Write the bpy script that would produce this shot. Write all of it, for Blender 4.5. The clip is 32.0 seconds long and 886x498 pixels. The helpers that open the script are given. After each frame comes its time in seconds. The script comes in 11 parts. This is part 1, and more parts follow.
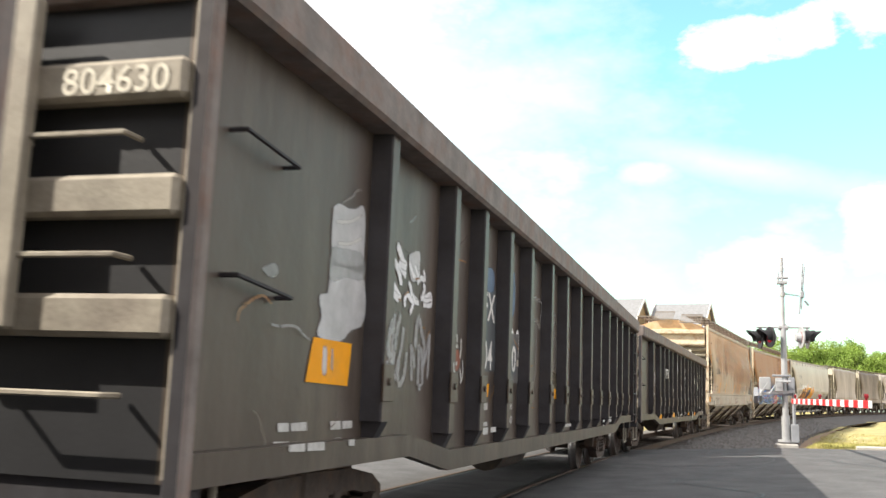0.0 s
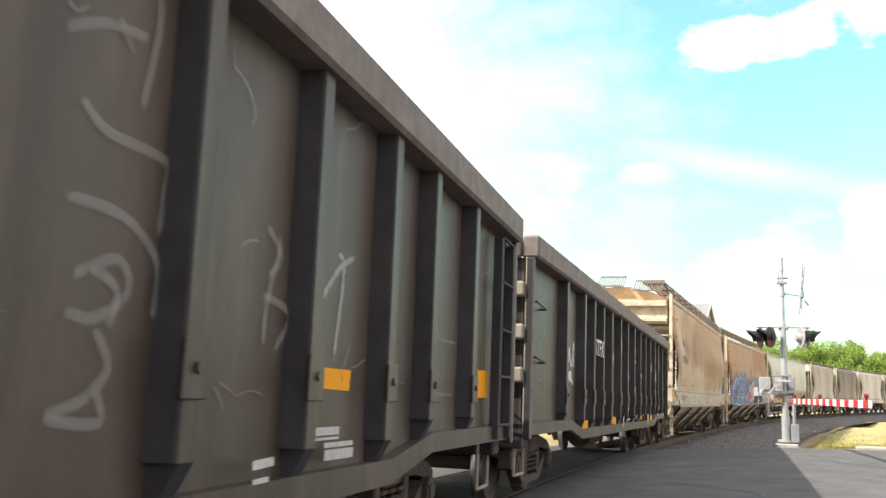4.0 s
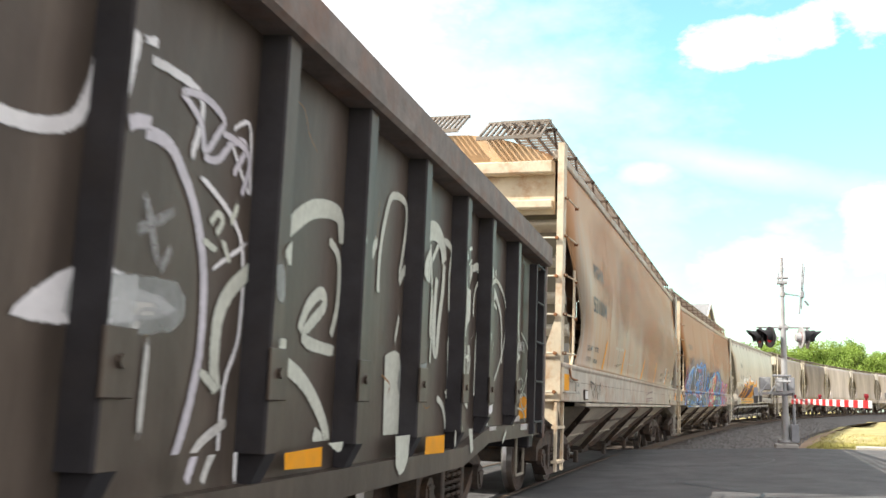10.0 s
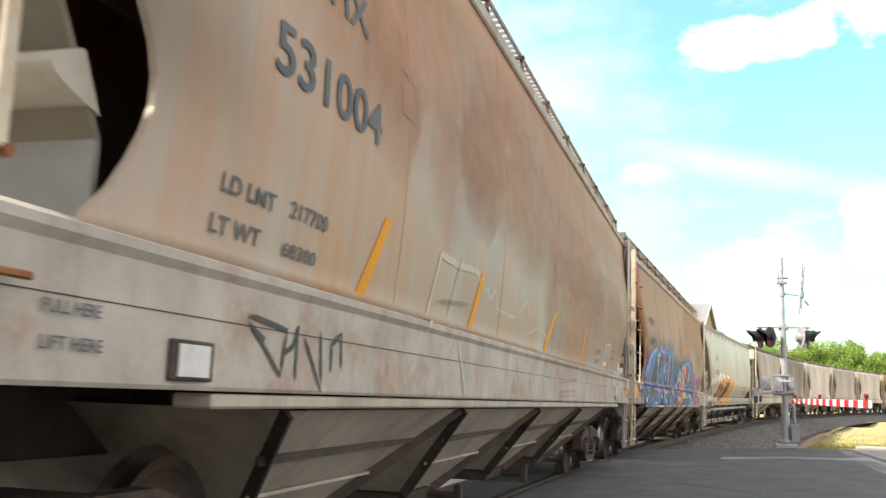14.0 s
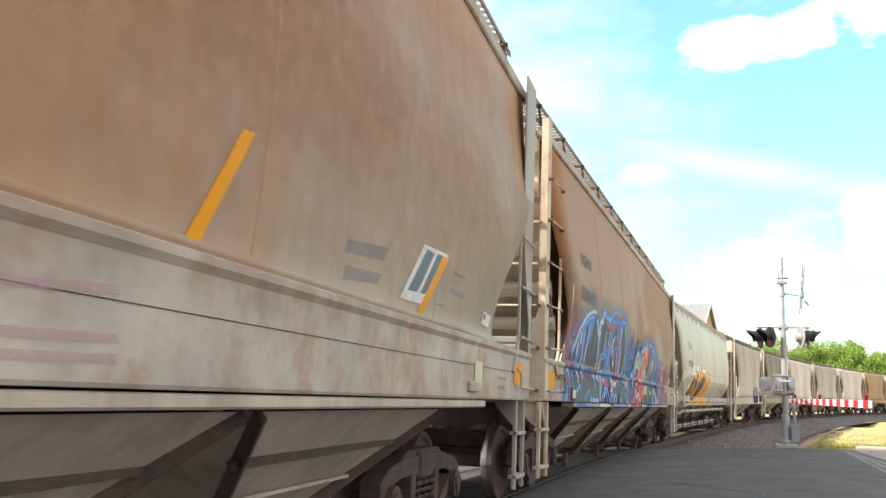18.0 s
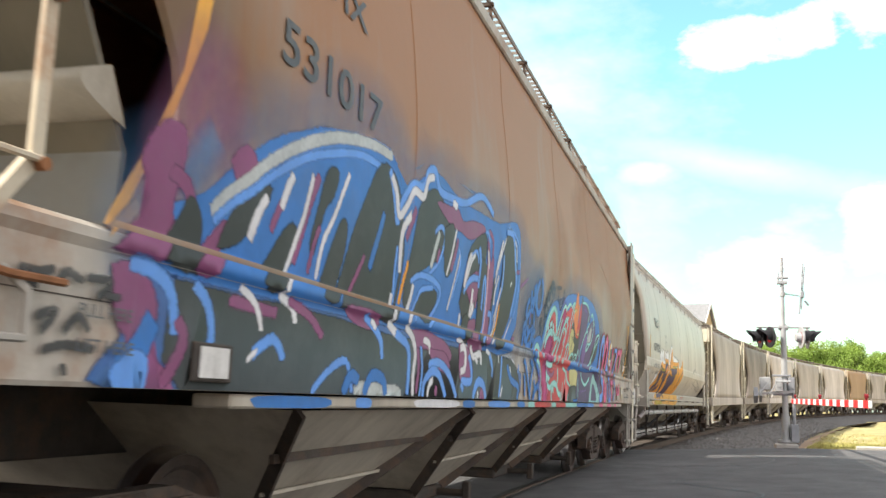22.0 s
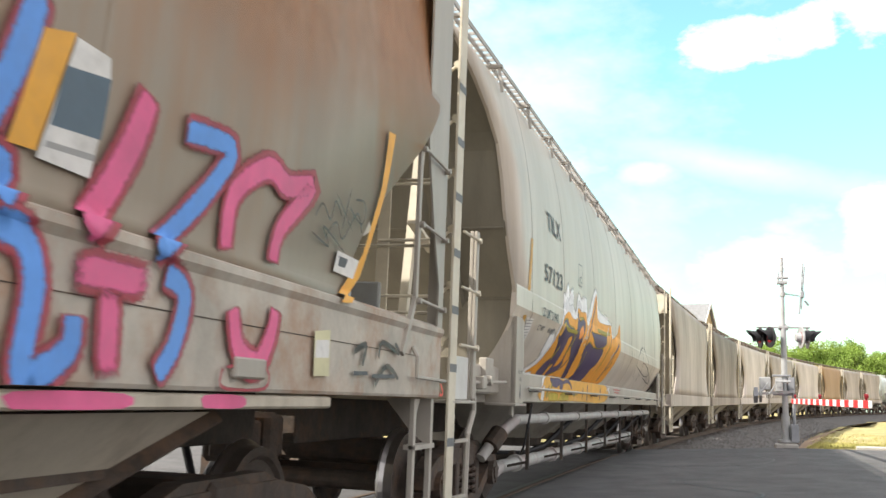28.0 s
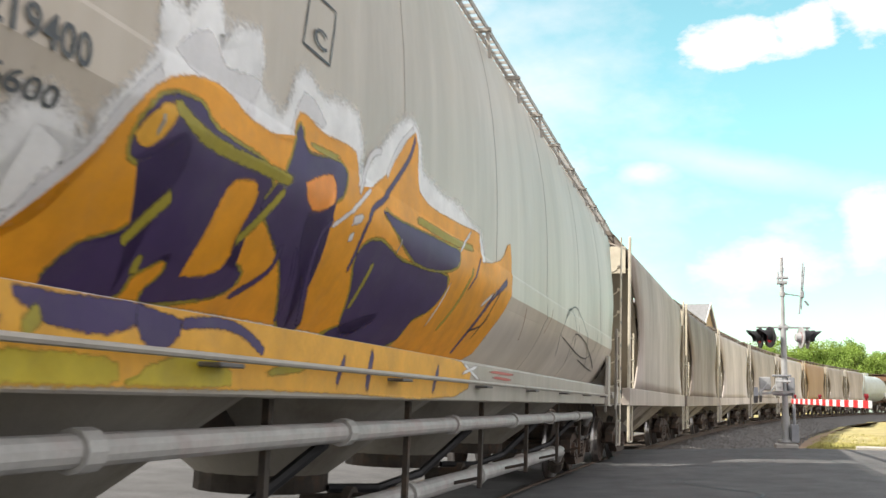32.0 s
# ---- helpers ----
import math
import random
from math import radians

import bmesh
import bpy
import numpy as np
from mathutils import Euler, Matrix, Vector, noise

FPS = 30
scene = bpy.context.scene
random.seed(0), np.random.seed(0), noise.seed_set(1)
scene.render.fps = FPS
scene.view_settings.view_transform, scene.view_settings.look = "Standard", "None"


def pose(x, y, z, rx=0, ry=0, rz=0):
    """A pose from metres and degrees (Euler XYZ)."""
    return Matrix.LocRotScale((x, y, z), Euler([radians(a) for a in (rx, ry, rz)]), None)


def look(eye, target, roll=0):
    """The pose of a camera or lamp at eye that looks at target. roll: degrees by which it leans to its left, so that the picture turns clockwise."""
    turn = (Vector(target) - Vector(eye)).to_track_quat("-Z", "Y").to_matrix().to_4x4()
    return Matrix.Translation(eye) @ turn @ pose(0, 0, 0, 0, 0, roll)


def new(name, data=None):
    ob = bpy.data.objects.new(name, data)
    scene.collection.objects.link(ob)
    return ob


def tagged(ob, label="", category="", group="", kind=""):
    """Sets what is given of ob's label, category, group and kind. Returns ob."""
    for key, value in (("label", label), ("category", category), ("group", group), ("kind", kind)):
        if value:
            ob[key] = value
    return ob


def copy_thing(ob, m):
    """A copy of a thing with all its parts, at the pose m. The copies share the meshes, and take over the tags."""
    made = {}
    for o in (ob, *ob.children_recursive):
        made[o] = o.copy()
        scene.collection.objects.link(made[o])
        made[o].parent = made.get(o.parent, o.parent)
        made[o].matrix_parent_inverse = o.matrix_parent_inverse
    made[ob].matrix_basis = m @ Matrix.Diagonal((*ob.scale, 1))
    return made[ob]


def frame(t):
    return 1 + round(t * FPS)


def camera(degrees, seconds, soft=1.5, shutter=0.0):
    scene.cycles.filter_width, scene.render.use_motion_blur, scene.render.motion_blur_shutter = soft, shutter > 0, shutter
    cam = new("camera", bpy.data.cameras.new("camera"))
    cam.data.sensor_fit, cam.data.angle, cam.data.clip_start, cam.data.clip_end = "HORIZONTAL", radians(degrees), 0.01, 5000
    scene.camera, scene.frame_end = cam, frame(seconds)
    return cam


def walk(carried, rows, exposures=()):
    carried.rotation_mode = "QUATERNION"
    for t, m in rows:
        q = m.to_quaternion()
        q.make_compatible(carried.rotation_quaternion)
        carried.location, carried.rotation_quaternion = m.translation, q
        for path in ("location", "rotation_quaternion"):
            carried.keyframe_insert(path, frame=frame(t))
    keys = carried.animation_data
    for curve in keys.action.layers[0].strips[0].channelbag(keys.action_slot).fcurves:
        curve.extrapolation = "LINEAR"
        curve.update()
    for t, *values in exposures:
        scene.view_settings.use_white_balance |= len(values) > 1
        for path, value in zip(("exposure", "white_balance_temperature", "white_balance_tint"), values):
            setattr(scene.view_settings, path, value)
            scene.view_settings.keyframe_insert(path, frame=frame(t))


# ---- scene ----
# ---------------------------------------------------------------- camera
EYE = Vector((0.0, 0.0, 1.215))
YAW, PITCH, ROLL = 14.964, 8.943, 2.2506
AIM = Vector((-math.sin(radians(YAW)) * math.cos(radians(PITCH)),
              math.cos(radians(YAW)) * math.cos(radians(PITCH)), math.sin(radians(PITCH))))
cam = camera(49.72, 32.0, soft=1.5, shutter=0.3)
walk(cam, [(0.0, look(EYE, EYE + AIM * 10, ROLL)), (32.0, look(EYE, EYE + AIM * 10, ROLL))],
     exposures=[(0.0, 0.85), (31.0, 0.85), (32.0, 0.62)])

# ---------------------------------------------------------------- sky and sun
SUN_EL, SUN_AZ = radians(39.9), (-0.912, -0.410)          # where the sun stands: low over the far side of the train
sun_data = bpy.data.lights.new("sun", "SUN")
sun_data.energy, sun_data.angle, sun_data.color = 5.0, radians(0.55), (1.0, 0.93, 0.82)
sun = new("sun", sun_data)
sun.matrix_world = look((0, 0, 50), (-SUN_AZ[0] * math.cos(SUN_EL) * 10, -SUN_AZ[1] * math.cos(SUN_EL) * 10, 50 - 10 * math.sin(SUN_EL)))


def make_world():
    world = bpy.data.worlds.new("sky")
    scene.world = world
    world.use_nodes = True
    nt = world.node_tree
    nt.nodes.clear()
    add, link = nt.nodes.new, nt.links.new

    def calc(op, a, b=None, c=None, clamp=False):
        n = add("ShaderNodeMath"); n.operation, n.use_clamp = op, clamp
        for i, v in enumerate((a, b, c)):
            if v is None:
                continue
            if isinstance(v, (int, float)):
                n.inputs[i].default_value = v
            else:
                link(v, n.inputs[i])
        return n.outputs[0]

    out, bg = add("ShaderNodeOutputWorld"), add("ShaderNodeBackground")
    sky = add("ShaderNodeTexSky")
    sky.sky_type, sky.sun_disc = "NISHITA", False
    sky.sun_elevation, sky.sun_rotation = SUN_EL, math.atan2(SUN_AZ[0], SUN_AZ[1])
    sky.air_density, sky.dust_density, sky.ozone_density = 1.0, 1.5, 1.0
    tint = add("ShaderNodeMix"); tint.data_type, tint.blend_type = "RGBA", "MULTIPLY"
    tint.inputs["Factor"].default_value = 1.0
    tint.inputs["B"].default_value = SKY_TINT
    link(sky.outputs[0], tint.inputs["A"])
    co = add("ShaderNodeTexCoord")
    # puffed noise that breaks up the clouds' edges
    mp = add("ShaderNodeMapping"); mp.inputs["Scale"].default_value = (1.0, 1.0, 1.9)
    link(co.outputs["Generated"], mp.inputs[0])
    no = add("ShaderNodeTexNoise"); no.inputs["Scale"].default_value = 7.0; no.inputs["Detail"].default_value = 8; no.inputs["Roughness"].default_value = 0.56
    link(mp.outputs[0], no.inputs[0])
    puff = add("ShaderNodeTexNoise"); puff.inputs["Scale"].default_value = 22.0; puff.inputs["Detail"].default_value = 6; puff.inputs["Roughness"].default_value = 0.6
    link(mp.outputs[0], puff.inputs[0])
    sep = add("ShaderNodeSeparateXYZ"); link(co.outputs["Generated"], sep.inputs[0])
    az = calc("ARCTAN2", sep.outputs[0], sep.outputs[1])
    el = calc("ARCSINE", sep.outputs[2])
    n0 = calc("SUBTRACT", no.outputs["Fac"], 0.5)
    p0 = calc("SUBTRACT", puff.outputs["Fac"], 0.5)

    def bank(a, e, ra, re, soft, amount, lean=0.0, rough=1.0, fine=0.6):
        """A cloud round the direction a, e (degrees), ra and re wide and high; lean: its slope."""
        da = calc("SUBTRACT", az, radians(a))
        de = calc("SUBTRACT", calc("SUBTRACT", el, radians(e)), calc("MULTIPLY", da, lean))
        d = calc("SQRT", calc("ADD", calc("POWER", calc("DIVIDE", da, radians(ra)), 2.0), calc("POWER", calc("DIVIDE", de, radians(re)), 2.0)))
        v = calc("ADD", calc("ADD", calc("SUBTRACT", 1.0, d), calc("MULTIPLY", n0, rough)), calc("MULTIPLY", p0, fine))
        return calc("MULTIPLY", calc("DIVIDE", v, soft, clamp=True), amount)

    total = None
    for args in CLOUDS:
        b = bank(*args)
        total = b if total is None else calc("MAXIMUM", total, b)
    # all round, mostly out of view, a thin white cloud deck is added to whiten the light; the blue gap lies over the
    # end of the line
    gap = add("ShaderNodeMapRange"); gap.inputs[1].default_value, gap.inputs[2].default_value = 0.965, 0.89
    gap.inputs[3].default_value, gap.inputs[4].default_value = 0.0, 0.93
    dot = add("ShaderNodeVectorMath"); dot.operation = "DOT_PRODUCT"; dot.inputs[1].default_value = (0.10, 0.95, 0.29)
    link(co.outputs["Generated"], dot.inputs[0])
    link(calc("ADD", dot.outputs["Value"], calc("MULTIPLY", n0, 0.3)), gap.inputs[0])
    total = calc("MAXIMUM", total, gap.outputs[0])
    mx = add("ShaderNodeMix"); mx.data_type = "RGBA"
    mx.inputs["B"].default_value = CLOUD_COLOR
    link(total, mx.inputs["Factor"]); link(tint.outputs["Result"], mx.inputs["A"])
    link(mx.outputs["Result"], bg.inputs[0])
    bg.inputs[1].default_value = 0.14
    link(bg.outputs[0], out.inputs[0])


SKY_TINT, CLOUD_COLOR = (1.24, 1.73, 1.25, 1.0), (5.6, 5.3, 5.4, 1.0)
# direction, size (degrees), softness, cover, slope, ragged, fine
CLOUDS = ((2.4, 20.9, 3.3, 1.4, 0.35, 1.0, 0.05, 1.4, 1.6), (6.4, 21.5, 2.2, 1.6, 0.35, 1.0, 0.05, 1.4, 1.6), (10.7, 22.2, 3.8, 1.9, 0.35, 1.0, 0.05, 1.4, 1.6), (-3.0, 13.6, 2.6, 1.0, 0.9, 0.8, 0.0, 1.0, 1.0), (-26.0, 18.0, 27.0, 16.0, 0.9, 1.0, -0.25, 1.2, 0.4),
          (2.0, 14.0, 12.0, 1.3, 1.3, 0.7, -0.22, 0.8, 0.6), (3.6, 8.3, 4.4, 2.2, 0.6, 0.95, 0.12, 1.6, 1.2), (9.6, 10.4, 2.2, 2.4, 0.5, 0.95, 0.0, 1.5, 1.2),
          (0.0, 2.0, 30.0, 4.5, 1.2, 0.8, 0.0, 0.8, 0.4))
make_world()

# ---------------------------------------------------------------- materials
def material(name, color, rough=0.7, metal=0.0, vary=0.25, scale=3.0, dirt=None, dirt_amount=0.4, dirt_scale=1.2,
             streak=False, bump=0.15, bump_scale=40.0, emit=None, random_shade=0.0, spec=0.4, island=0.0, gleam=None):
    m = bpy.data.materials.new(name)
    m.use_nodes = True
    nt = m.node_tree
    bs = nt.nodes["Principled BSDF"]
    add, link = nt.nodes.new, nt.links.new
    co = add("ShaderNodeTexCoord")
    mp = add("ShaderNodeMapping")
    link(co.outputs["Object"], mp.inputs[0])
    if streak:
        mp.inputs["Scale"].default_value = (1.0, 1.0, 0.12)
    n1 = add("ShaderNodeTexNoise"); n1.inputs["Scale"].default_value = scale; n1.inputs["Detail"].default_value = 8; n1.inputs["Roughness"].default_value = 0.65
    link(mp.outputs[0], n1.inputs[0])
    r1 = add("ShaderNodeMapRange"); r1.inputs[1].default_value, r1.inputs[2].default_value = 0.3, 0.7
    r1.inputs[3].default_value, r1.inputs[4].default_value = 1 - vary, 1 + vary
    link(n1.outputs["Fac"], r1.inputs[0])
    mul = add("ShaderNodeMix"); mul.data_type, mul.blend_type = "RGBA", "MULTIPLY"
    mul.inputs["Factor"].default_value = 1.0
    mul.inputs["A"].default_value = (*color, 1)
    link(r1.outputs[0], mul.inputs["B"])
    last = mul.outputs["Result"]
    if dirt:
        n2 = add("ShaderNodeTexNoise"); n2.inputs["Scale"].default_value = dirt_scale; n2.inputs["Detail"].default_value = 10; n2.inputs["Roughness"].default_value = 0.7
        mp2 = add("ShaderNodeMapping"); mp2.inputs["Location"].default_value = (3.1, 7.7, 1.3)
        if streak:
            mp2.inputs["Scale"].default_value = (1.0, 1.0, 0.2)
        link(co.outputs["Object"], mp2.inputs[0]); link(mp2.outputs[0], n2.inputs[0])
        r2 = add("ShaderNodeMapRange"); r2.inputs[1].default_value, r2.inputs[2].default_value = 0.48, 0.72
        r2.inputs[3].default_value, r2.inputs[4].default_value = 0.0, dirt_amount
        link(n2.outputs["Fac"], r2.inputs[0])
        mx = add("ShaderNodeMix"); mx.data_type = "RGBA"
        mx.inputs["B"].default_value = (*dirt, 1)
        link(r2.outputs[0], mx.inputs["Factor"]); link(last, mx.inputs["A"])
        last = mx.outputs["Result"]
    if random_shade or island:
        src = add("ShaderNodeObjectInfo").outputs["Random"] if random_shade else add("ShaderNodeNewGeometry").outputs["Random Per Island"]
        r3 = add("ShaderNodeMapRange"); a = random_shade or island
        r3.inputs[3].default_value, r3.inputs[4].default_value = 1 - a, 1 + a
        link(src, r3.inputs[0])
        m3 = add("ShaderNodeMix"); m3.data_type, m3.blend_type = "RGBA", "MULTIPLY"
        m3.inputs["Factor"].default_value = 1.0
        link(last, m3.inputs["A"]); link(r3.outputs[0], m3.inputs["B"])
        last = m3.outputs["Result"]
    link(last, bs.inputs["Base Color"])
    bs.inputs["Roughness"].default_value, bs.inputs["Metallic"].default_value = rough, metal
    bs.inputs["Specular IOR Level"].default_value = spec
    if gleam:
        bs.inputs["Specular Tint"].default_value = (*gleam, 1)
    if bump:
        n3 = add("ShaderNodeTexNoise"); n3.inputs["Scale"].default_value = bump_scale; n3.inputs["Detail"].default_value = 6
        link(co.outputs["Object"], n3.inputs[0])
        bp = add("ShaderNodeBump"); bp.inputs["Strength"].default_value = bump; bp.inputs["Distance"].default_value = 0.02
        link(n3.outputs["Fac"], bp.inputs["Height"]); link(bp.outputs[0], bs.inputs["Normal"])
    if emit:
        bs.inputs["Emission Color"].default_value, bs.inputs["Emission Strength"].default_value = (*emit[:3], 1), emit[3]
    return m


def side_paint(name, low, z0, z1, rust, rust_amount, rough=0.6, patchy=3.2, rim=1.15, spec=0.4):
    """Car side paint: clean colour low, rust stain that runs down from the roof, streaked and blotched."""
    m = material(name, low, rough, vary=0.14, scale=1.6, dirt=(0.16, 0.13, 0.10), dirt_amount=0.35, dirt_scale=0.9, streak=True, bump=0.06, bump_scale=9, gleam=WARM_SHEEN, spec=spec)
    nt = m.node_tree
    add, link = nt.nodes.new, nt.links.new
    bs = nt.nodes["Principled BSDF"]
    prev = bs.inputs["Base Color"].links[0].from_socket
    co = add("ShaderNodeTexCoord"); sp = add("ShaderNodeSeparateXYZ"); link(co.outputs["Object"], sp.inputs[0])
    hgt = add("ShaderNodeMapRange"); hgt.inputs[1].default_value, hgt.inputs[2].default_value = z0, z1
    link(sp.outputs[2], hgt.inputs[0])
    mp = add("ShaderNodeMapping"); mp.inputs["Scale"].default_value = (0.3, 1.0, 0.45); link(co.outputs["Object"], mp.inputs[0])
    no = add("ShaderNodeTexNoise"); no.inputs["Scale"].default_value = 0.55; no.inputs["Detail"].default_value = 10; no.inputs["Roughness"].default_value = 0.62
    link(mp.outputs[0], no.inputs[0])
    mpf = add("ShaderNodeMapping"); mpf.inputs["Scale"].default_value = (0.3, 1.0, 0.05); link(co.outputs["Object"], mpf.inputs[0])
    nf = add("ShaderNodeTexNoise"); nf.inputs["Scale"].default_value = 9.0; nf.inputs["Detail"].default_value = 5
    link(mpf.outputs[0], nf.inputs[0])
    s1 = add("ShaderNodeMath"); s1.operation = "MULTIPLY_ADD"; s1.inputs[1].default_value = patchy; s1.inputs[2].default_value = -0.35 - 0.5 * patchy
    link(no.outputs["Fac"], s1.inputs[0])
    s1b = add("ShaderNodeMath"); s1b.operation = "MULTIPLY_ADD"; s1b.inputs[1].default_value = 0.75
    link(nf.outputs["Fac"], s1b.inputs[0]); link(s1.outputs[0], s1b.inputs[2])
    s2 = add("ShaderNodeMath"); s2.operation = "ADD"; link(s1b.outputs[0], s2.inputs[0]); link(hgt.outputs[0], s2.inputs[1])
    s3 = add("ShaderNodeMapRange"); s3.inputs[1].default_value, s3.inputs[2].default_value = 0.0, rim
    s3.inputs[4].default_value = rust_amount
    link(s2.outputs[0], s3.inputs[0])
    mx = add("ShaderNodeMix"); mx.data_type = "RGBA"; mx.inputs["B"].default_value = (*rust, 1)
    link(prev, mx.inputs["A"]); link(s3.outputs[0], mx.inputs["Factor"])
    link(mx.outputs["Result"], bs.inputs["Base Color"])
    return m


M = {}
WARM_SHEEN = (1.0, 0.78, 0.65)                              # warm tint put into the paint's sheen, against the green cast of reflected sky
M["gondola"] = material("gondola_paint", (0.060, 0.048, 0.040), 0.47, vary=0.28, scale=3.2, dirt=(0.17, 0.14, 0.11), dirt_amount=0.5, dirt_scale=2.2, streak=True, bump=0.3, bump_scale=5, gleam=WARM_SHEEN, spec=0.5)
# darker copy of the gondola paint, with the shade of the posts' flanks in it
M["gondola_post"] = material("gondola_post_paint", (0.040, 0.040, 0.045), 0.6, vary=0.3, scale=3, dirt=(0.06, 0.05, 0.045), dirt_amount=0.35, dirt_scale=3, bump=0.15, bump_scale=16, spec=0.2, gleam=WARM_SHEEN)
M["gondola_rim"] = material("gondola_rim_rust", (0.185, 0.155, 0.14), 0.7, vary=0.3, scale=5, dirt=(0.22, 0.085, 0.04), dirt_amount=0.55, dirt_scale=3, bump=0.2, bump_scale=25)
M["hopper"] = side_paint("hopper_side_paint", (0.425, 0.375, 0.305), 2.6, 4.25, (0.47, 0.26, 0.13), 0.95, 0.5, 4.3, 0.95, 0.5)
M["hopper_rusty"] = side_paint("hopper_rusty_side_paint", (0.32, 0.268, 0.21), 1.85, 3.5, (0.34, 0.155, 0.062), 0.97, 0.52, 3.4, 0.95, 0.45)
M["hopper_sill"] = material("hopper_sill_paint", (0.455, 0.41, 0.35), 0.6, vary=0.25, scale=3, dirt=(0.34, 0.175, 0.09), dirt_amount=1.0, dirt_scale=1.7, streak=False, bump=0.08)
M["cream"] = material("cream_weathered_paint", (0.60, 0.52, 0.39), 0.6, vary=0.15, scale=3, dirt=(0.38, 0.17, 0.06), dirt_amount=0.85, dirt_scale=3.5, bump=0.1)
M["tank"] = side_paint("light_grey_side_paint", (0.57, 0.52, 0.455), 2.6, 6.5, (0.46, 0.40, 0.31), 0.7, 0.42)
M["grey"] = material("light_grey_paint", (0.40, 0.37, 0.325), 0.55, vary=0.14, scale=3, dirt=(0.24, 0.2, 0.15), dirt_amount=0.45, dirt_scale=1.8, streak=True, bump=0.06)
M["under"] = material("underframe_grime", (0.06, 0.05, 0.042), 0.85, vary=0.3, scale=5, dirt=(0.16, 0.09, 0.05), dirt_amount=0.6, dirt_scale=4, bump=0.3, bump_scale=30)
M["bay"] = material("hopper_bay_paint", (0.50, 0.445, 0.36), 0.65, vary=0.2, scale=2, dirt=(0.17, 0.12, 0.08), dirt_amount=0.6, dirt_scale=2, streak=True, bump=0.08)
M["truck"] = material("truck_cast_iron", (0.075, 0.058, 0.048), 0.8, vary=0.3, scale=6, dirt=(0.20, 0.11, 0.06), dirt_amount=0.6, dirt_scale=5, bump=0.35, bump_scale=45)
M["steel"] = material("polished_wheel_steel", (0.45, 0.43, 0.42), 0.3, 1.0, vary=0.15, bump=0.05)
M["rusty"] = material("bare_rust", (0.28, 0.12, 0.05), 0.85, vary=0.3, scale=8, dirt=(0.14, 0.06, 0.03), dirt_amount=0.6, dirt_scale=6, bump=0.3)
M["rail"] = material("rail_steel", (0.42, 0.38, 0.35), 0.4, 0.7, vary=0.3, dirt=(0.16, 0.09, 0.05), dirt_amount=0.5, bump=0.1)
M["rail_side"] = material("rusty_rail_web", (0.10, 0.07, 0.05), 0.85, vary=0.3, scale=5, bump=0.2)
M["yellow"] = material("yellow_reflective_tape", (0.82, 0.34, 0.003), 0.55, spec=0.15, vary=0.08, dirt=(0.4, 0.25, 0.08), dirt_amount=0.4, dirt_scale=4, bump=0.03)
M["white"] = material("white_stencil_paint", (0.72, 0.70, 0.67), 0.6, vary=0.12, scale=8, dirt=(0.3, 0.28, 0.25), dirt_amount=0.5, dirt_scale=7, bump=0.03)
M["stencil_grey"] = material("dark_grey_stencil_paint", (0.085, 0.095, 0.105), 0.6, vary=0.15, dirt=(0.3, 0.27, 0.22), dirt_amount=0.35, dirt_scale=5, bump=0.03)
M["asphalt"] = material("road_asphalt", (0.096, 0.094, 0.095), 0.88, vary=0.3, scale=1.6, dirt=(0.05, 0.05, 0.052), dirt_amount=0.6, dirt_scale=0.35, bump=0.5, bump_scale=70)
M["concrete"] = material("concrete", (0.42, 0.40, 0.37), 0.85, vary=0.15, scale=4, dirt=(0.22, 0.2, 0.17), dirt_amount=0.5, dirt_scale=2, bump=0.25, bump_scale=50)
M["ballast"] = material("crushed_stone_ballast", (0.15, 0.143, 0.136), 0.95, vary=0.45, scale=9, dirt=(0.11, 0.10, 0.09), dirt_amount=0.6, dirt_scale=1.2, bump=1.0, bump_scale=12, island=0.3)
M["grass"] = material("dry_grass_ground", (0.33, 0.29, 0.12), 0.95, vary=0.35, scale=2.2, dirt=(0.52, 0.40, 0.22), dirt_amount=0.95, dirt_scale=0.45, bump=0.8, bump_scale=20)
M["blades"] = material("grass_blades", (0.36, 0.34, 0.11), 0.9, vary=0.3, scale=1.2, dirt=(0.52, 0.42, 0.21), dirt_amount=0.75, dirt_scale=0.22, bump=0, island=0.35)
M["dirt"] = material("brown_dirt_verge", (0.27, 0.185, 0.125), 0.95, vary=0.35, scale=3, dirt=(0.36, 0.30, 0.22), dirt_amount=0.6, dirt_scale=1.5, bump=0.8, bump_scale=22)
M["galv"] = material("galvanised_steel", (0.43, 0.435, 0.44), 0.45, 0.35, vary=0.12, scale=5, dirt=(0.33, 0.33, 0.33), dirt_amount=0.4, dirt_scale=6, bump=0.05)
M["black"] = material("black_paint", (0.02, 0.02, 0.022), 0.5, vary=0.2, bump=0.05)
M["red"] = material("red_reflective_sheeting", (0.62, 0.03, 0.035), 0.4, vary=0.06, bump=0)
M["boom_white"] = material("white_reflective_sheeting", (0.78, 0.78, 0.77), 0.4, vary=0.05, bump=0)
M["red_lens"] = material("red_lens", (0.20, 0.012, 0.018), 0.2, vary=0.05, bump=0)
M["shingle"] = material("grey_roof_shingles", (0.22, 0.225, 0.235), 0.85, vary=0.2, scale=6, bump=0.4, bump_scale=20)
M["siding"] = material("tan_wood_siding", (0.46, 0.35, 0.2), 0.75, vary=0.1, bump=0.1)
M["trim"] = material("white_painted_trim", (0.72, 0.71, 0.68), 0.6, vary=0.06, bump=0.03)
M["bark"] = material("tree_bark", (0.12, 0.095, 0.07), 0.9, vary=0.3, scale=8, bump=0.6)
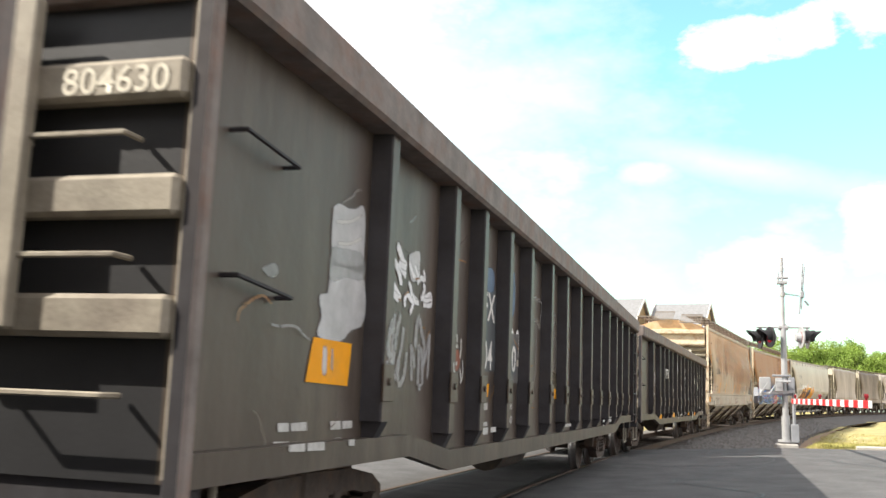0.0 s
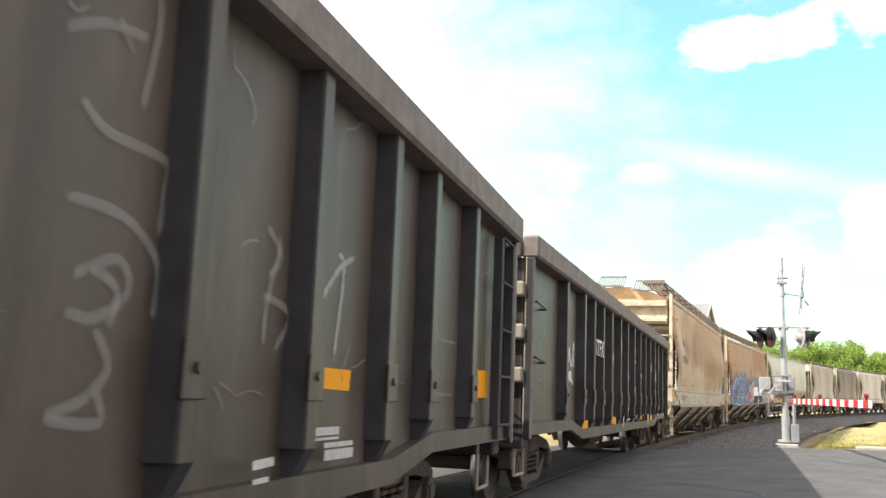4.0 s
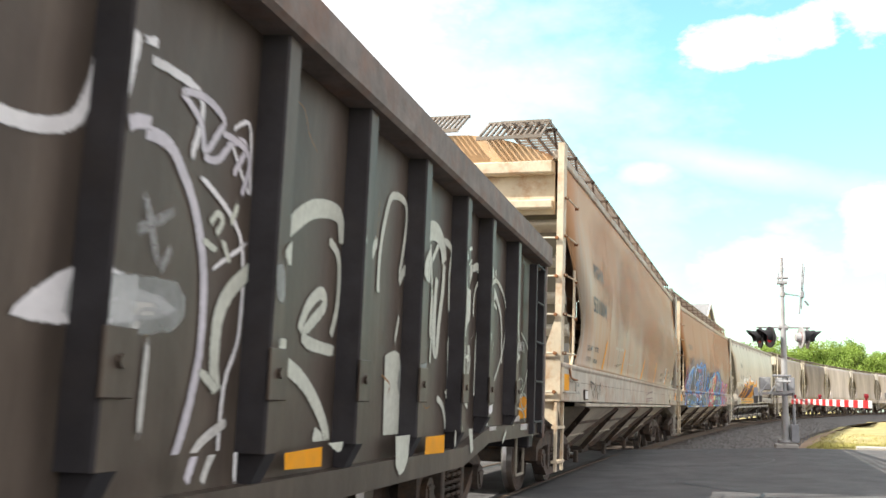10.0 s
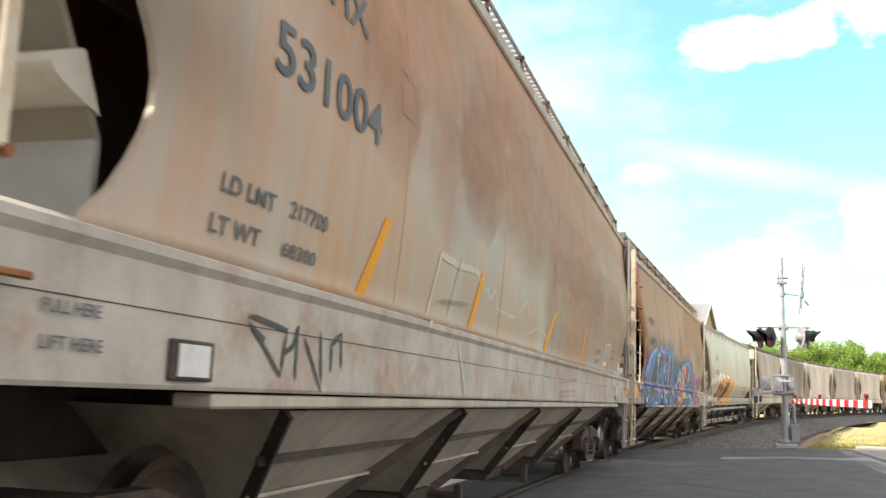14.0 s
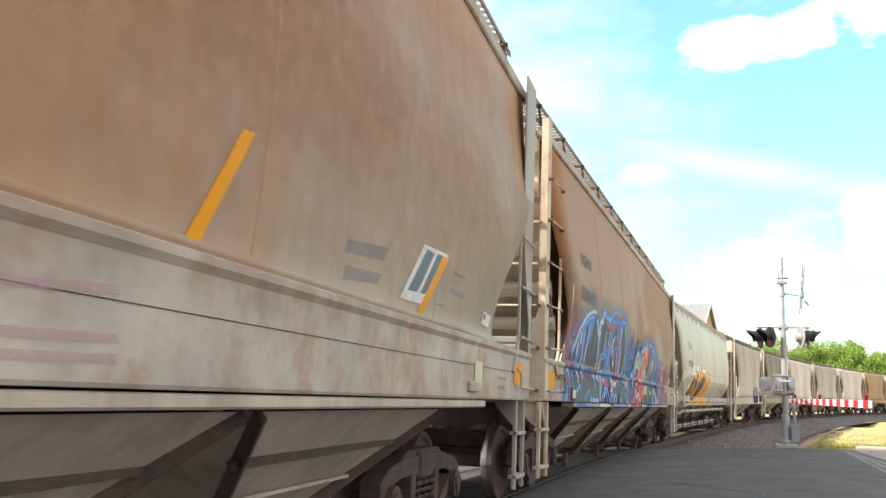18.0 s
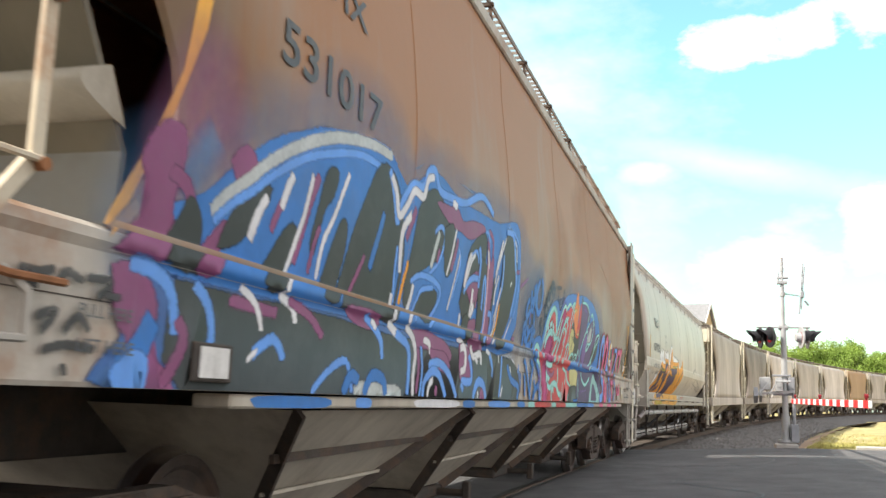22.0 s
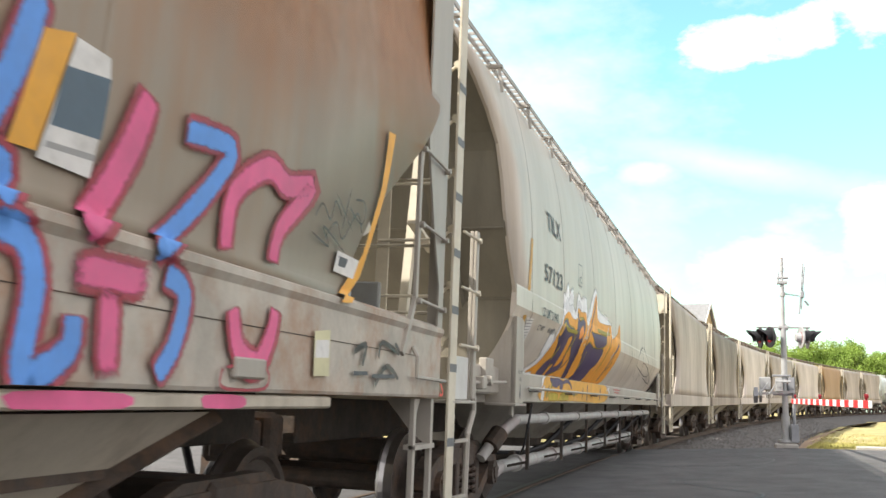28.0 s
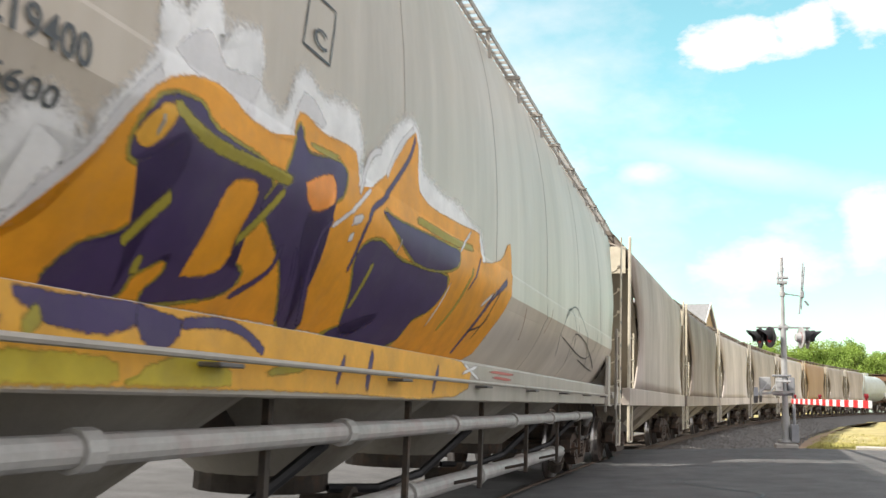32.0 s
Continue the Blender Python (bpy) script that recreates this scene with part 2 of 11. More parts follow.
M["leaf"] = material("tree_leaves", (0.20, 0.30, 0.05), 0.7, vary=0.25, scale=0.4, dirt=(0.26, 0.36, 0.08), dirt_amount=0.7, dirt_scale=0.2, bump=0, island=0.4)
M["tie"] = material("creosoted_tie_wood", (0.07, 0.055, 0.045), 0.9, vary=0.3, bump=0.4, random_shade=0.3)

# ---------------------------------------------------------------- mesh helpers
def part(name, bm, mat, parent=None, label="", smooth=False):
    me = bpy.data.meshes.new(name)
    bm.normal_update()
    if smooth:
        for f in bm.faces:
            f.smooth = True
    bm.to_mesh(me)
    bm.free()
    me.materials.append(mat)
    ob = new(name, me)
    ob.parent = parent
    if label:
        tagged(ob, label)
    return ob


def B():
    return bmesh.new()


def box(bm, x0, x1, y0, y1, z0, z1, bev=0.0):
    r = bmesh.ops.create_cube(bm, size=1.0, matrix=Matrix.LocRotScale(((x0 + x1) / 2, (y0 + y1) / 2, (z0 + z1) / 2), None, (abs(x1 - x0), abs(y1 - y0), abs(z1 - z0))))
    if bev:
        es = list({e for v in r["verts"] for e in v.link_edges})
        bmesh.ops.bevel(bm, geom=es, offset=bev, segments=1, affect="EDGES", profile=0.5)
    return bm


def rod(bm, p, q, r, n=8, r2=None):
    p, q = Vector(p), Vector(q)
    d = q - p
    m = Matrix.Translation((p + q) / 2) @ d.to_track_quat("Z", "Y").to_matrix().to_4x4()
    bmesh.ops.create_cone(bm, cap_ends=True, segments=n, radius1=r, radius2=r if r2 is None else r2, depth=d.length, matrix=m)
    return bm


def beam(bm, p, q, w, h, up=(0, 0, 1)):
    """A bar of rectangular section from p to q, w wide and h deep along up."""
    p, q, up = Vector(p), Vector(q), Vector(up)
    d = (q - p).normalized()
    s = d.cross(up).normalized()
    u = s.cross(d)
    vs = [bm.verts.new(c + s * a * w / 2 + u * b * h / 2) for c in (p, q) for a, b in ((-1, -1), (1, -1), (1, 1), (-1, 1))]
    for i, j, k, l in ((3, 2, 1, 0), (4, 5, 6, 7), (0, 1, 5, 4), (1, 2, 6, 5), (2, 3, 7, 6), (3, 0, 4, 7)):
        bm.faces.new((vs[i], vs[j], vs[k], vs[l]))
    return bm


def prism(bm, pts, a, b, axis="x"):
    """A flat outline, given in the two other axes, from a to b along axis."""
    def at(u, v, c):
        return {"x": (c, u, v), "y": (u, c, v), "z": (u, v, c)}[axis]
    lo = [bm.verts.new(at(u, v, a)) for u, v in pts]
    hi = [bm.verts.new(at(u, v, b)) for u, v in pts]
    n = len(pts)
    bm.faces.new(lo), bm.faces.new(hi[::-1])
    for i in range(n):
        bm.faces.new((lo[i], hi[i], hi[(i + 1) % n], lo[(i + 1) % n]))
    bmesh.ops.recalc_face_normals(bm, faces=bm.faces[:])
    return bm


def tube(bm, pts, r, n=6):
    """A round bar bent through the points."""
    for a, b in zip(pts, pts[1:]):
        rod(bm, a, b, r, n)
    for p in pts[1:-1]:
        bmesh.ops.create_icosphere(bm, subdivisions=1, radius=r * 1.05, matrix=Matrix.Translation(p))
    return bm


# ---------------------------------------------------------------- the line of the track
STEP = 0.5
_S = np.arange(-80, 620, STEP)
_kap = -0.00007 + 0.00311 * np.clip((_S + 19.0) / 31.0, 0, 1) - 0.00019 * np.clip((_S - 86) / 38, 0, 1)
_th = np.cumsum(_kap) * STEP
_th -= np.interp(0, _S, _th)
_X, _Y = np.cumsum(np.sin(_th)) * STEP, np.cumsum(np.cos(_th)) * STEP
_X -= np.interp(0, _S, _X) + 3.263
_Y -= np.interp(0, _S, _Y)
_g = 0.0041 + 0.0128 * np.clip((_S - 28) / 22, 0, 1) - 0.0150 * np.clip((_S - 130) / 60, 0, 1)
_Z = np.cumsum(np.where(_S < 0, 0.0041, _g)) * STEP
_Z -= np.interp(0, _S, _Z)


def rail_at(s, lat=0.0, z=0.0):
    a = np.interp(s, _S, _th)
    return Vector((np.interp(s, _S, _X) + lat * math.cos(a), np.interp(s, _S, _Y) - lat * math.sin(a), np.interp(s, _S, _Z) + z))


_VT = np.arange(0, 33, 4.0)
_VV = np.array([3.008, 2.900, 2.812, 2.634, 2.421, 2.312, 2.274, 2.237, 2.149])
_tt = np.linspace(-2, 34, 721)
_v = np.interp(_tt, _VT, _VV)
_run = np.concatenate([[0], np.cumsum((_v[1:] + _v[:-1]) / 2 * 0.05)])
_run -= np.interp(0, _tt, _run)


def run(t):
    """Metres that the train has rolled since the start."""
    return float(np.interp(t, _tt, _run))


def car_pose(centre, t, reach=6.53):
    """A car's pose: it stands on its two trucks, and so on a chord of the curve."""
    s = centre - run(t)
    a, b = rail_at(s - reach), rail_at(s + reach)
    d = (b - a).normalized()
    side = d.cross(Vector((0, 0, 1))).normalized()
    up = side.cross(d)
    m = Matrix((side, d, up)).transposed().to_4x4()
    m.translation = (a + b) / 2
    return m


def ground_z(x, y):
    """The lie of the road: level at the track, rising a little beyond it."""
    base = 0.0041 * min(max(y, -30), 30)
    rise = 0.062 * min(max(x + 1.9, 0), 4.1) + 0.022 * min(max(x - 2.2, 0), 12)
    k = 0.74 * min(max(y / 10, 0), 1) + 0.26 * min(max((y - 17) / 9, 0), 1)
    return base + rise * k


def land_z(x, y):
    """The open land past the road: it falls to the foot of the ballast and follows the line."""
    k = int(np.argmin((_X - x) ** 2 + (_Y - y) ** 2))
    lat = (x - _X[k]) * math.cos(_th[k]) - (y - _Y[k]) * math.sin(_th[k])
    field = float(_Z[k]) - 0.42
    if y < 27:
        return ground_z(x, y) - 0.10
    t = min((y - 27) / 22, 1)
    z = (ground_z(x, 27) - 0.02) * (1 - t) + field * t
    foot = float(_Z[k]) - 0.95
    a = min(max((abs(lat) - 3.9) / 1.6, 0), 1)
    return foot * (1 - a) + z * a if lat < 80 else z

# ---------------------------------------------------------------- ground, road, track
def sheet(name, mat, xs, ys, fz, kind="structure", label="", cat=""):
    bm = B()
    vs = [[bm.verts.new((x, y, fz(x, y))) for x in xs] for y in ys]
    for j in range(len(ys) - 1):
        for i in range(len(xs) - 1):
            bm.faces.new((vs[j][i], vs[j][i + 1], vs[j + 1][i + 1], vs[j + 1][i]))
    ob = part(name, bm, mat, smooth=True)
    return tagged(ob, label, cat, kind=kind)


def build_ground():
    far = [-3000, -1200, -500, -250, -120, -60, -30, -15]
    xs = far + [-8 + 0.7 * i for i in range(62)] + [38, 42, 48, 54, 60, 90, 140, 250, 500, 1200, 3000]
    ys = far + [-8 + 1.0 * i for i in range(34)] + [26.05, 27.0, 27.5] + [28 + 1.0 * i for i in range(30)] + [60, 66, 75, 95, 120, 150, 200, 300, 500, 1200, 3000]
    sheet("ground", M["grass"], xs, ys, land_z, label="dry yellow-green grass ground beside the railway", cat="ground")
    # the road crosses the track at right angles and ends at the far kerb
    rx = [-40, -25, -15] + [-10 + 0.5 * i for i in range(41)] + [13, 18, 28, 45]
    ry = [-12 + 1.0 * i for i in range(39)]
    sheet("road", M["asphalt"], rx, ry, lambda x, y: ground_z(x, y) - 0.012, label="dark worn asphalt road over the level crossing", cat="road")



def build_cracks():
    """Tarred cracks that wander over the road."""
    rnd = random.Random(9)
    for x0, y0, ang, n in ((0.55, 25.0, -1.75, 34), (0.1, 17.5, -0.3, 22), (-0.7, 12.0, 0.5, 20), (2.6, 21.0, -1.3, 26), (1.2, 9.0, -1.1, 22)):
        pts, a = [(x0, y0)], ang
        for _ in range(n):
            a += rnd.gauss(0, 0.28) + 0.06 * (ang - a)
            pts.append((pts[-1][0] + 0.32 * math.cos(a), pts[-1][1] + 0.32 * math.sin(a)))
        bm, prev = B(), None
        for k, (x, y) in enumerate(pts):
            w = 0.012 + 0.012 * rnd.random()
            z = ground_z(x, y) - 0.008
            row = (bm.verts.new((x - w, y, z)), bm.verts.new((x + w, y + w, z)))
            if prev:
                bm.faces.new((prev[0], prev[1], row[1], row[0]))
            prev = row
        tagged(part("road_crack", bm, M["black"]), "dark tarred crack in the worn asphalt", "crack", kind="structure")


def build_verge():
    """Bare brown dirt between the ballast and the grass, and the dry grass itself."""
    rnd = random.Random(23)
    bm = B()
    rows = []
    for i in range(120):
        s = 26.2 + i * 0.7
        wob = 0.35 * noise.noise((s * 0.45, 0, 0)) + 0.2 * noise.noise((s * 1.7, 3, 0))
        row = []
        for u in (3.5, 4.1, 4.7, 5.5 + wob):
            p = rail_at(s, u, 0)
            row.append(bm.verts.new((p.x, p.y, land_z(p.x, p.y) + 0.02)))
        rows.append(row)
    for a, b in zip(rows, rows[1:]):
        for k in range(3):
            bm.faces.new((a[k], a[k + 1], b[k + 1], b[k]))
    tagged(part("dirt_verge", bm, M["dirt"]), "bare brown dirt strip beside the ballast", "ground", kind="structure")
    verts, faces = [], []
    for i in range(42000):
        d = 26.7 + 34 * rnd.random() ** 2.0
        x = 3.2 + (d * 0.42 - 3.2 + 4) * rnd.random()
        p0 = rail_at(d, 0, 0)
        if x < p0.x + 5.2 + 0.5 * noise.noise((d * 0.45, 0, 0)) or noise.noise((x * 0.55, d * 0.55, 4)) < -0.28 and rnd.random() < 0.8:
            continue
        z = land_z(x, d)
        hgt = rnd.uniform(0.04, 0.13) * (1.5 if rnd.random() < 0.04 else 1)
        a = rnd.uniform(0, 6.28)
        w = rnd.uniform(0.008, 0.02)
        dx, dy = math.cos(a), math.sin(a)
        lx, ly = rnd.gauss(0, 0.035), rnd.gauss(0, 0.035)
        k = len(verts)
        verts += [(x - dx * w, d - dy * w, z - 0.01), (x + dx * w, d + dy * w, z - 0.01), (x + lx, d + ly, z + hgt)]
        faces.append((k, k + 1, k + 2))
    me = bpy.data.meshes.new("grass"); me.from_pydata(verts, [], faces); me.materials.append(M["blades"])
    tagged(new("grass", me), "short dry yellow-green grass beside the railway", "grass", kind="stuff")


def build_track():
    for side, lat in (("near", 0.755), ("far", -0.755)):
        bm = B()
        ss = [-60 + 1.0 * i for i in range(361)]
        prof = [(-0.07, -0.17), (0.07, -0.17), (0.07, -0.155), (0.012, -0.14), (0.012, -0.045), (0.036, -0.035), (0.036, -0.006), (0.025, 0.0),
                (-0.025, 0.0), (-0.036, -0.006), (-0.036, -0.035), (-0.012, -0.045), (-0.012, -0.14), (-0.07, -0.155)]
        rings = [[bm.verts.new(rail_at(s, lat + u, v)) for u, v in prof] for s in ss]
        for a, b in zip(rings, rings[1:]):
            for i in range(len(prof)):
                j = (i + 1) % len(prof)
                bm.faces.new((a[i], a[j], b[j], b[i]))
        ob = part("rail", bm, M["rail"])
        ob.data.materials.append(M["rail_side"])
        for p in ob.data.polygons:
            p.material_index = 0 if p.normal.z > 0.7 and (p.index % len(prof)) in (6, 7, 8) else 1
        tagged(ob, "worn steel rail with a polished top", "rail", "rails of the track")
    # flat black strips painted in place of the shade inside the flangeway gaps
    for lat, w, mat, z in ((0.66, 0.075, "black", -0.008), (-0.66, 0.075, "black", -0.008), (0.83, 0.03, "black", -0.008)):
        bm = B()
        ss = [-30 + 1.0 * i for i in range(57)]
        rows = [(bm.verts.new(rail_at(s, lat - w / 2, z)), bm.verts.new(rail_at(s, lat + w / 2, z))) for s in ss]
        for a, b in zip(rows, rows[1:]):
            bm.faces.new((a[0], a[1], b[1], b[0]))
        tagged(part("flangeway", bm, M[mat]), "dark rubber flangeway beside the rail", "trim", kind="structure")
    # ballast shoulder beyond the road, and under the train before it
    bm = B()
    prof = [(-4.4, -0.75), (-2.5, -0.24), (-1.6, -0.17), (1.6, -0.17), (2.3, -0.22), (4.2, -0.62)]
    rows = []
    for i in range(330):
        s = 26.2 + i * 1.0
        rows.append([bm.verts.new(rail_at(s, u, v + 0.03 * noise.noise((s * 0.7, u, 0)))) for u, v in prof])
    for a, b in zip(rows, rows[1:]):
        for i in range(len(prof) - 1):
            bm.faces.new((a[i], a[i + 1], b[i + 1], b[i]))
    bed = tagged(part("ballast", bm, M["ballast"]), "grey crushed stone ballast under the track", "ballast", kind="structure")
    # loose stones on the shoulder, nearest the road
    rnd = random.Random(5)
    verts, faces = [], []
    for i in range(9000):
        s = 26.3 + (rnd.random() ** 1.7) * 60
        u = rnd.uniform(0.9, 4.6)
        z = np.interp(u, [p[0] for p in prof], [p[1] for p in prof])
        c = rail_at(s, u, z)
        r = rnd.uniform(0.025, 0.06)
        k = len(verts)
        for dx, dy, dz in ((1, 0, 0), (-0.5, 0.87, 0), (-0.5, -0.87, 0), (0.2, 0.1, 0.9)):
            verts.append((c.x + r * dx * rnd.uniform(0.7, 1.3), c.y + r * dy * rnd.uniform(0.7, 1.3), c.z + r * dz))
        faces += [(k, k + 1, k + 3), (k + 1, k + 2, k + 3), (k + 2, k, k + 3)]
    me = bpy.data.meshes.new("stones"); me.from_pydata(verts, [], faces); me.materials.append(M["ballast"])
    tagged(new("stones", me), "loose grey crushed stones on the ballast shoulder", "stones", kind="stuff")
    # ties
    bm = B(); box(bm, -1.3, 1.3, -0.115, 0.115, -0.33, -0.155, 0.01)
    first = None
    for i in range(150):
        s = 26.6 + 0.56 * i
        p0, p1 = rail_at(s - 0.2), rail_at(s + 0.2)
        a = math.atan2(p1.y - p0.y, p1.x - p0.x) - math.pi / 2
        m = Matrix.Translation(rail_at(s)) @ Matrix.Rotation(a, 4, "Z")
        if first is None:
            first = part("tie", bm, M["tie"], bed)
            ob = first
        else:
            ob = new("tie", first.data); ob.parent = bed
        ob.matrix_basis = m


# ---------------------------------------------------------------- parts shared by the freight cars
WHEELS = []                                           # wheelsets that turn: (object, pose in its truck)


def wheelset_mesh():
    """Two treaded wheels on an axle along x, round the origin."""
    bm = B()
    prof = [(0.0, 0.06), (0.10, 0.085), (0.17, 0.05), (0.36, 0.05), (0.385, 0.075), (0.435, 0.07), (0.447, 0.0), (0.475, -0.035), (0.46, -0.06), (0.40, -0.055), (0.36, -0.02), (0.17, -0.02), (0.12, -0.06), (0.0, -0.06)]
    n = 36
    for sg in (1, -1):
        rings = [[bm.verts.new((sg * (0.755 + w), r * math.cos(2 * math.pi * i / n), r * math.sin(2 * math.pi * i / n))) for i in range(n)] for r, w in prof[1:-1]]
        for a, b in zip(rings, rings[1:]):
            for i in range(n):
                bm.faces.new((a[i], a[(i + 1) % n], b[(i + 1) % n], b[i]))
        for ring in (rings[0], rings[-1]):
            bm.faces.new(ring)
    rod(bm, (-0.7, 0, 0), (0.7, 0, 0), 0.085, 14)
    for sg in (1, -1):
        rod(bm, (sg * 0.80, 0, 0), (sg * 1.08, 0, 0), 0.075, 12)
        for i in range(3):
            a = 2 * math.pi * i / 3
            rod(bm, (sg * 1.075, 0.05 * math.cos(a), 0.05 * math.sin(a)), (sg * 1.095, 0.05 * math.cos(a), 0.05 * math.sin(a)), 0.016, 6)
    bmesh.ops.recalc_face_normals(bm, faces=bm.faces[:])
    me = bpy.data.meshes.new("wheelset"); bm.to_mesh(me); bm.free()
    me.materials.append(M["truck"]); me.materials.append(M["steel"])
    for p in me.polygons:
        r = math.hypot(p.center.y, p.center.z)
        if r > 0.41 and abs(p.normal.x) < 0.75:
            p.material_index = 1
    return me


def truck_meshes():
    out = {}
    bm = B()                                            # one cast side frame with its window openings
    x0, x1 = 0.95, 1.10
    top = [(-1.12, 0.42), (-1.12, 0.60), (-0.95, 0.68), (-0.55, 0.74), (0.55, 0.74), (0.95, 0.68), (1.12, 0.60), (1.12, 0.42), (0.98, 0.42), (0.93, 0.55), (0.62, 0.60), (-0.62, 0.60), (-0.93, 0.55), (-0.98, 0.42)]
    prism(bm, top, x0, x1, "x")
    low = [(-0.95, 0.50), (-0.45, 0.20), (0.45, 0.20), (0.95, 0.50), (0.82, 0.54), (0.40, 0.30), (-0.40, 0.30), (-0.82, 0.54)]
    prism(bm, low, x0, x1, "x")
    prism(bm, [(-0.60, 0.735), (0.60, 0.735), (0.42, 0.79), (-0.42, 0.79)], x0 + 0.02, x1 - 0.02, "x")
    for y in (-0.34, 0.34):
        box(bm, x0, x1 + 0.012, y - 0.055, y + 0.055, 0.28, 0.62, 0.01)
    for y in (-0.9, 0.9):
        rod(bm, (1.08, y, 0.45), (1.15, y, 0.45), 0.12, 14)
        rod(bm, (1.14, y, 0.45), (1.165, y, 0.45), 0.07, 10)
        for k in range(3):
            a = 2.09 * k + 0.5
            rod(bm, (1.15, y + 0.085 * math.cos(a), 0.45 + 0.085 * math.sin(a)), (1.165, y + 0.085 * math.cos(a), 0.45 + 0.085 * math.sin(a)), 0.018, 6)
    out["side_frame"] = bm
    n = 30                                              # one coil spring
    out["spring"] = tube(B(), [Vector((1.05 + 0.07 * math.cos(2 * math.pi * 4.5 * i / n), 0.07 * math.sin(2 * math.pi * 4.5 * i / n), 0.31 + 0.25 * i / n)) for i in range(n + 1)], 0.016, 5)
    bm = B()
    box(bm, -1.12, 1.12, -0.2, 0.2, 0.55, 0.78, 0.03)
    rod(bm, (0, 0, 0.75), (0, 0, 0.86), 0.22, 16)
    out["truck"] = bm
    bm = B()
    beam(bm, (-0.85, 0, 0.5), (0.85, 0, 0.5), 0.06, 0.1)
    for sg in (1, -1):
        box(bm, sg * 0.70, sg * 0.82, -0.06, 0.06, 0.38, 0.62, 0.01)
    out["brake_beam"] = bm
    return out


_wheel, _truck = wheelset_mesh(), {}
for _k, _bm in truck_meshes().items():
    _me = bpy.data.meshes.new(_k); _bm.normal_update(); _bm.to_mesh(_me); _bm.free(); _me.materials.append(M["truck"])
    _truck[_k] = _me


def add_truck(car, y, spin=True):
    base = new("truck", _truck["truck"]); base.parent = car
    base.matrix_basis = pose(0, y, 0)
    for turn in (0, 180):
        ob = new("side_frame", _truck["side_frame"]); ob.parent = base
        ob.matrix_basis = pose(0, 0, 0, 0, 0, turn)
        for dy in (-0.19, 0.0, 0.19):
            ob = new("spring", _truck["spring"]); ob.parent = base
            ob.matrix_basis = pose(0, dy, 0, 0, 0, turn)
    for dy in (-0.42, 0.42):
        ob = new("brake_beam", _truck["brake_beam"]); ob.parent = base
        ob.matrix_basis = pose(0, dy, 0)
    for dy in (-0.9, 0.9):
        ob = new("wheelset", _wheel); ob.parent = base
        ob.matrix_basis = pose(0, dy, 0.45)
        if spin:
            WHEELS.append((ob, dy))


def add_coupler(car, y, sg):
    bm = B()
    box(bm, -0.11, 0.11, y, y + sg * 0.42, 0.76, 0.98, 0.02)
    box(bm, -0.17, 0.17, y + sg * 0.38, y + sg * 0.60, 0.68, 1.04, 0.04)
    box(bm, -0.04, 0.15, y + sg * 0.55, y + sg * 0.72, 0.70, 1.02, 0.03)
    part("coupler", bm, M["truck"], car)
    bm = B()
    tube(bm, [(-0.3, y, 0.8), (-0.33, y + sg * 0.2, 0.55), (-0.25, y + sg * 0.42, 0.42), (-0.1, y + sg * 0.55, 0.5)], 0.03)
    part("air_hose", bm, M["black"], car)


def grab(bm, p, q, out=(0.09, 0, 0), r=0.011):
    """A grab iron: a bar held off the surface."""
    p, q, o = Vector(p), Vector(q), Vector(out)
    tube(bm, [p, p + o, q + o, q], r, 6)


def lettering(text, size, mat, parent, u, z, half, surf, name="lettering", squash=0.85, lift=0.006, label=""):
    """Stencilled words on a car side, from u along it, with their foot at z."""
    cu = bpy.data.curves.new("text", "FONT")
    cu.body, cu.size, cu.resolution_u = text, size, 3
    cu.offset = size * 0.012
    tmp = bpy.data.objects.new("text", cu)
    scene.collection.objects.link(tmp)
    me = bpy.data.meshes.new_from_object(tmp.evaluated_get(bpy.context.evaluated_depsgraph_get()))
    bpy.data.objects.remove(tmp); bpy.data.curves.remove(cu)
    for v in me.vertices:
        uu, zz = u + v.co.x * squash, z + v.co.y
        v.co = (surf(uu, zz) + lift, uu - half, zz)
    me.name = name
    cover = me.attributes.new("cover", "FLOAT", "POINT")
    for i in range(len(me.vertices)):
        cover.data[i].value = 1.0
    me.materials.clear(); me.materials.append(mat)
    ob = new(name, me); ob.parent = parent
    if label:
        tagged(ob, label)
    return ob


def smooth_line(pts, n=5):
    out = []
    P = [pts[0]] + list(pts) + [pts[-1]]
    for i in range(1, len(P) - 2):
        for k in range(n):
            t = k / n
            a = [0.5 * (2 * P[i][j] + (P[i + 1][j] - P[i - 1][j]) * t + (2 * P[i - 1][j] - 5 * P[i][j] + 4 * P[i + 1][j] - P[i + 2][j]) * t * t
                        + (3 * P[i][j] - P[i - 1][j] - 3 * P[i + 1][j] + P[i + 2][j]) * t ** 3) for j in (0, 1)]
            out.append(tuple(a))
    out.append(tuple(pts[-1]))
    return out


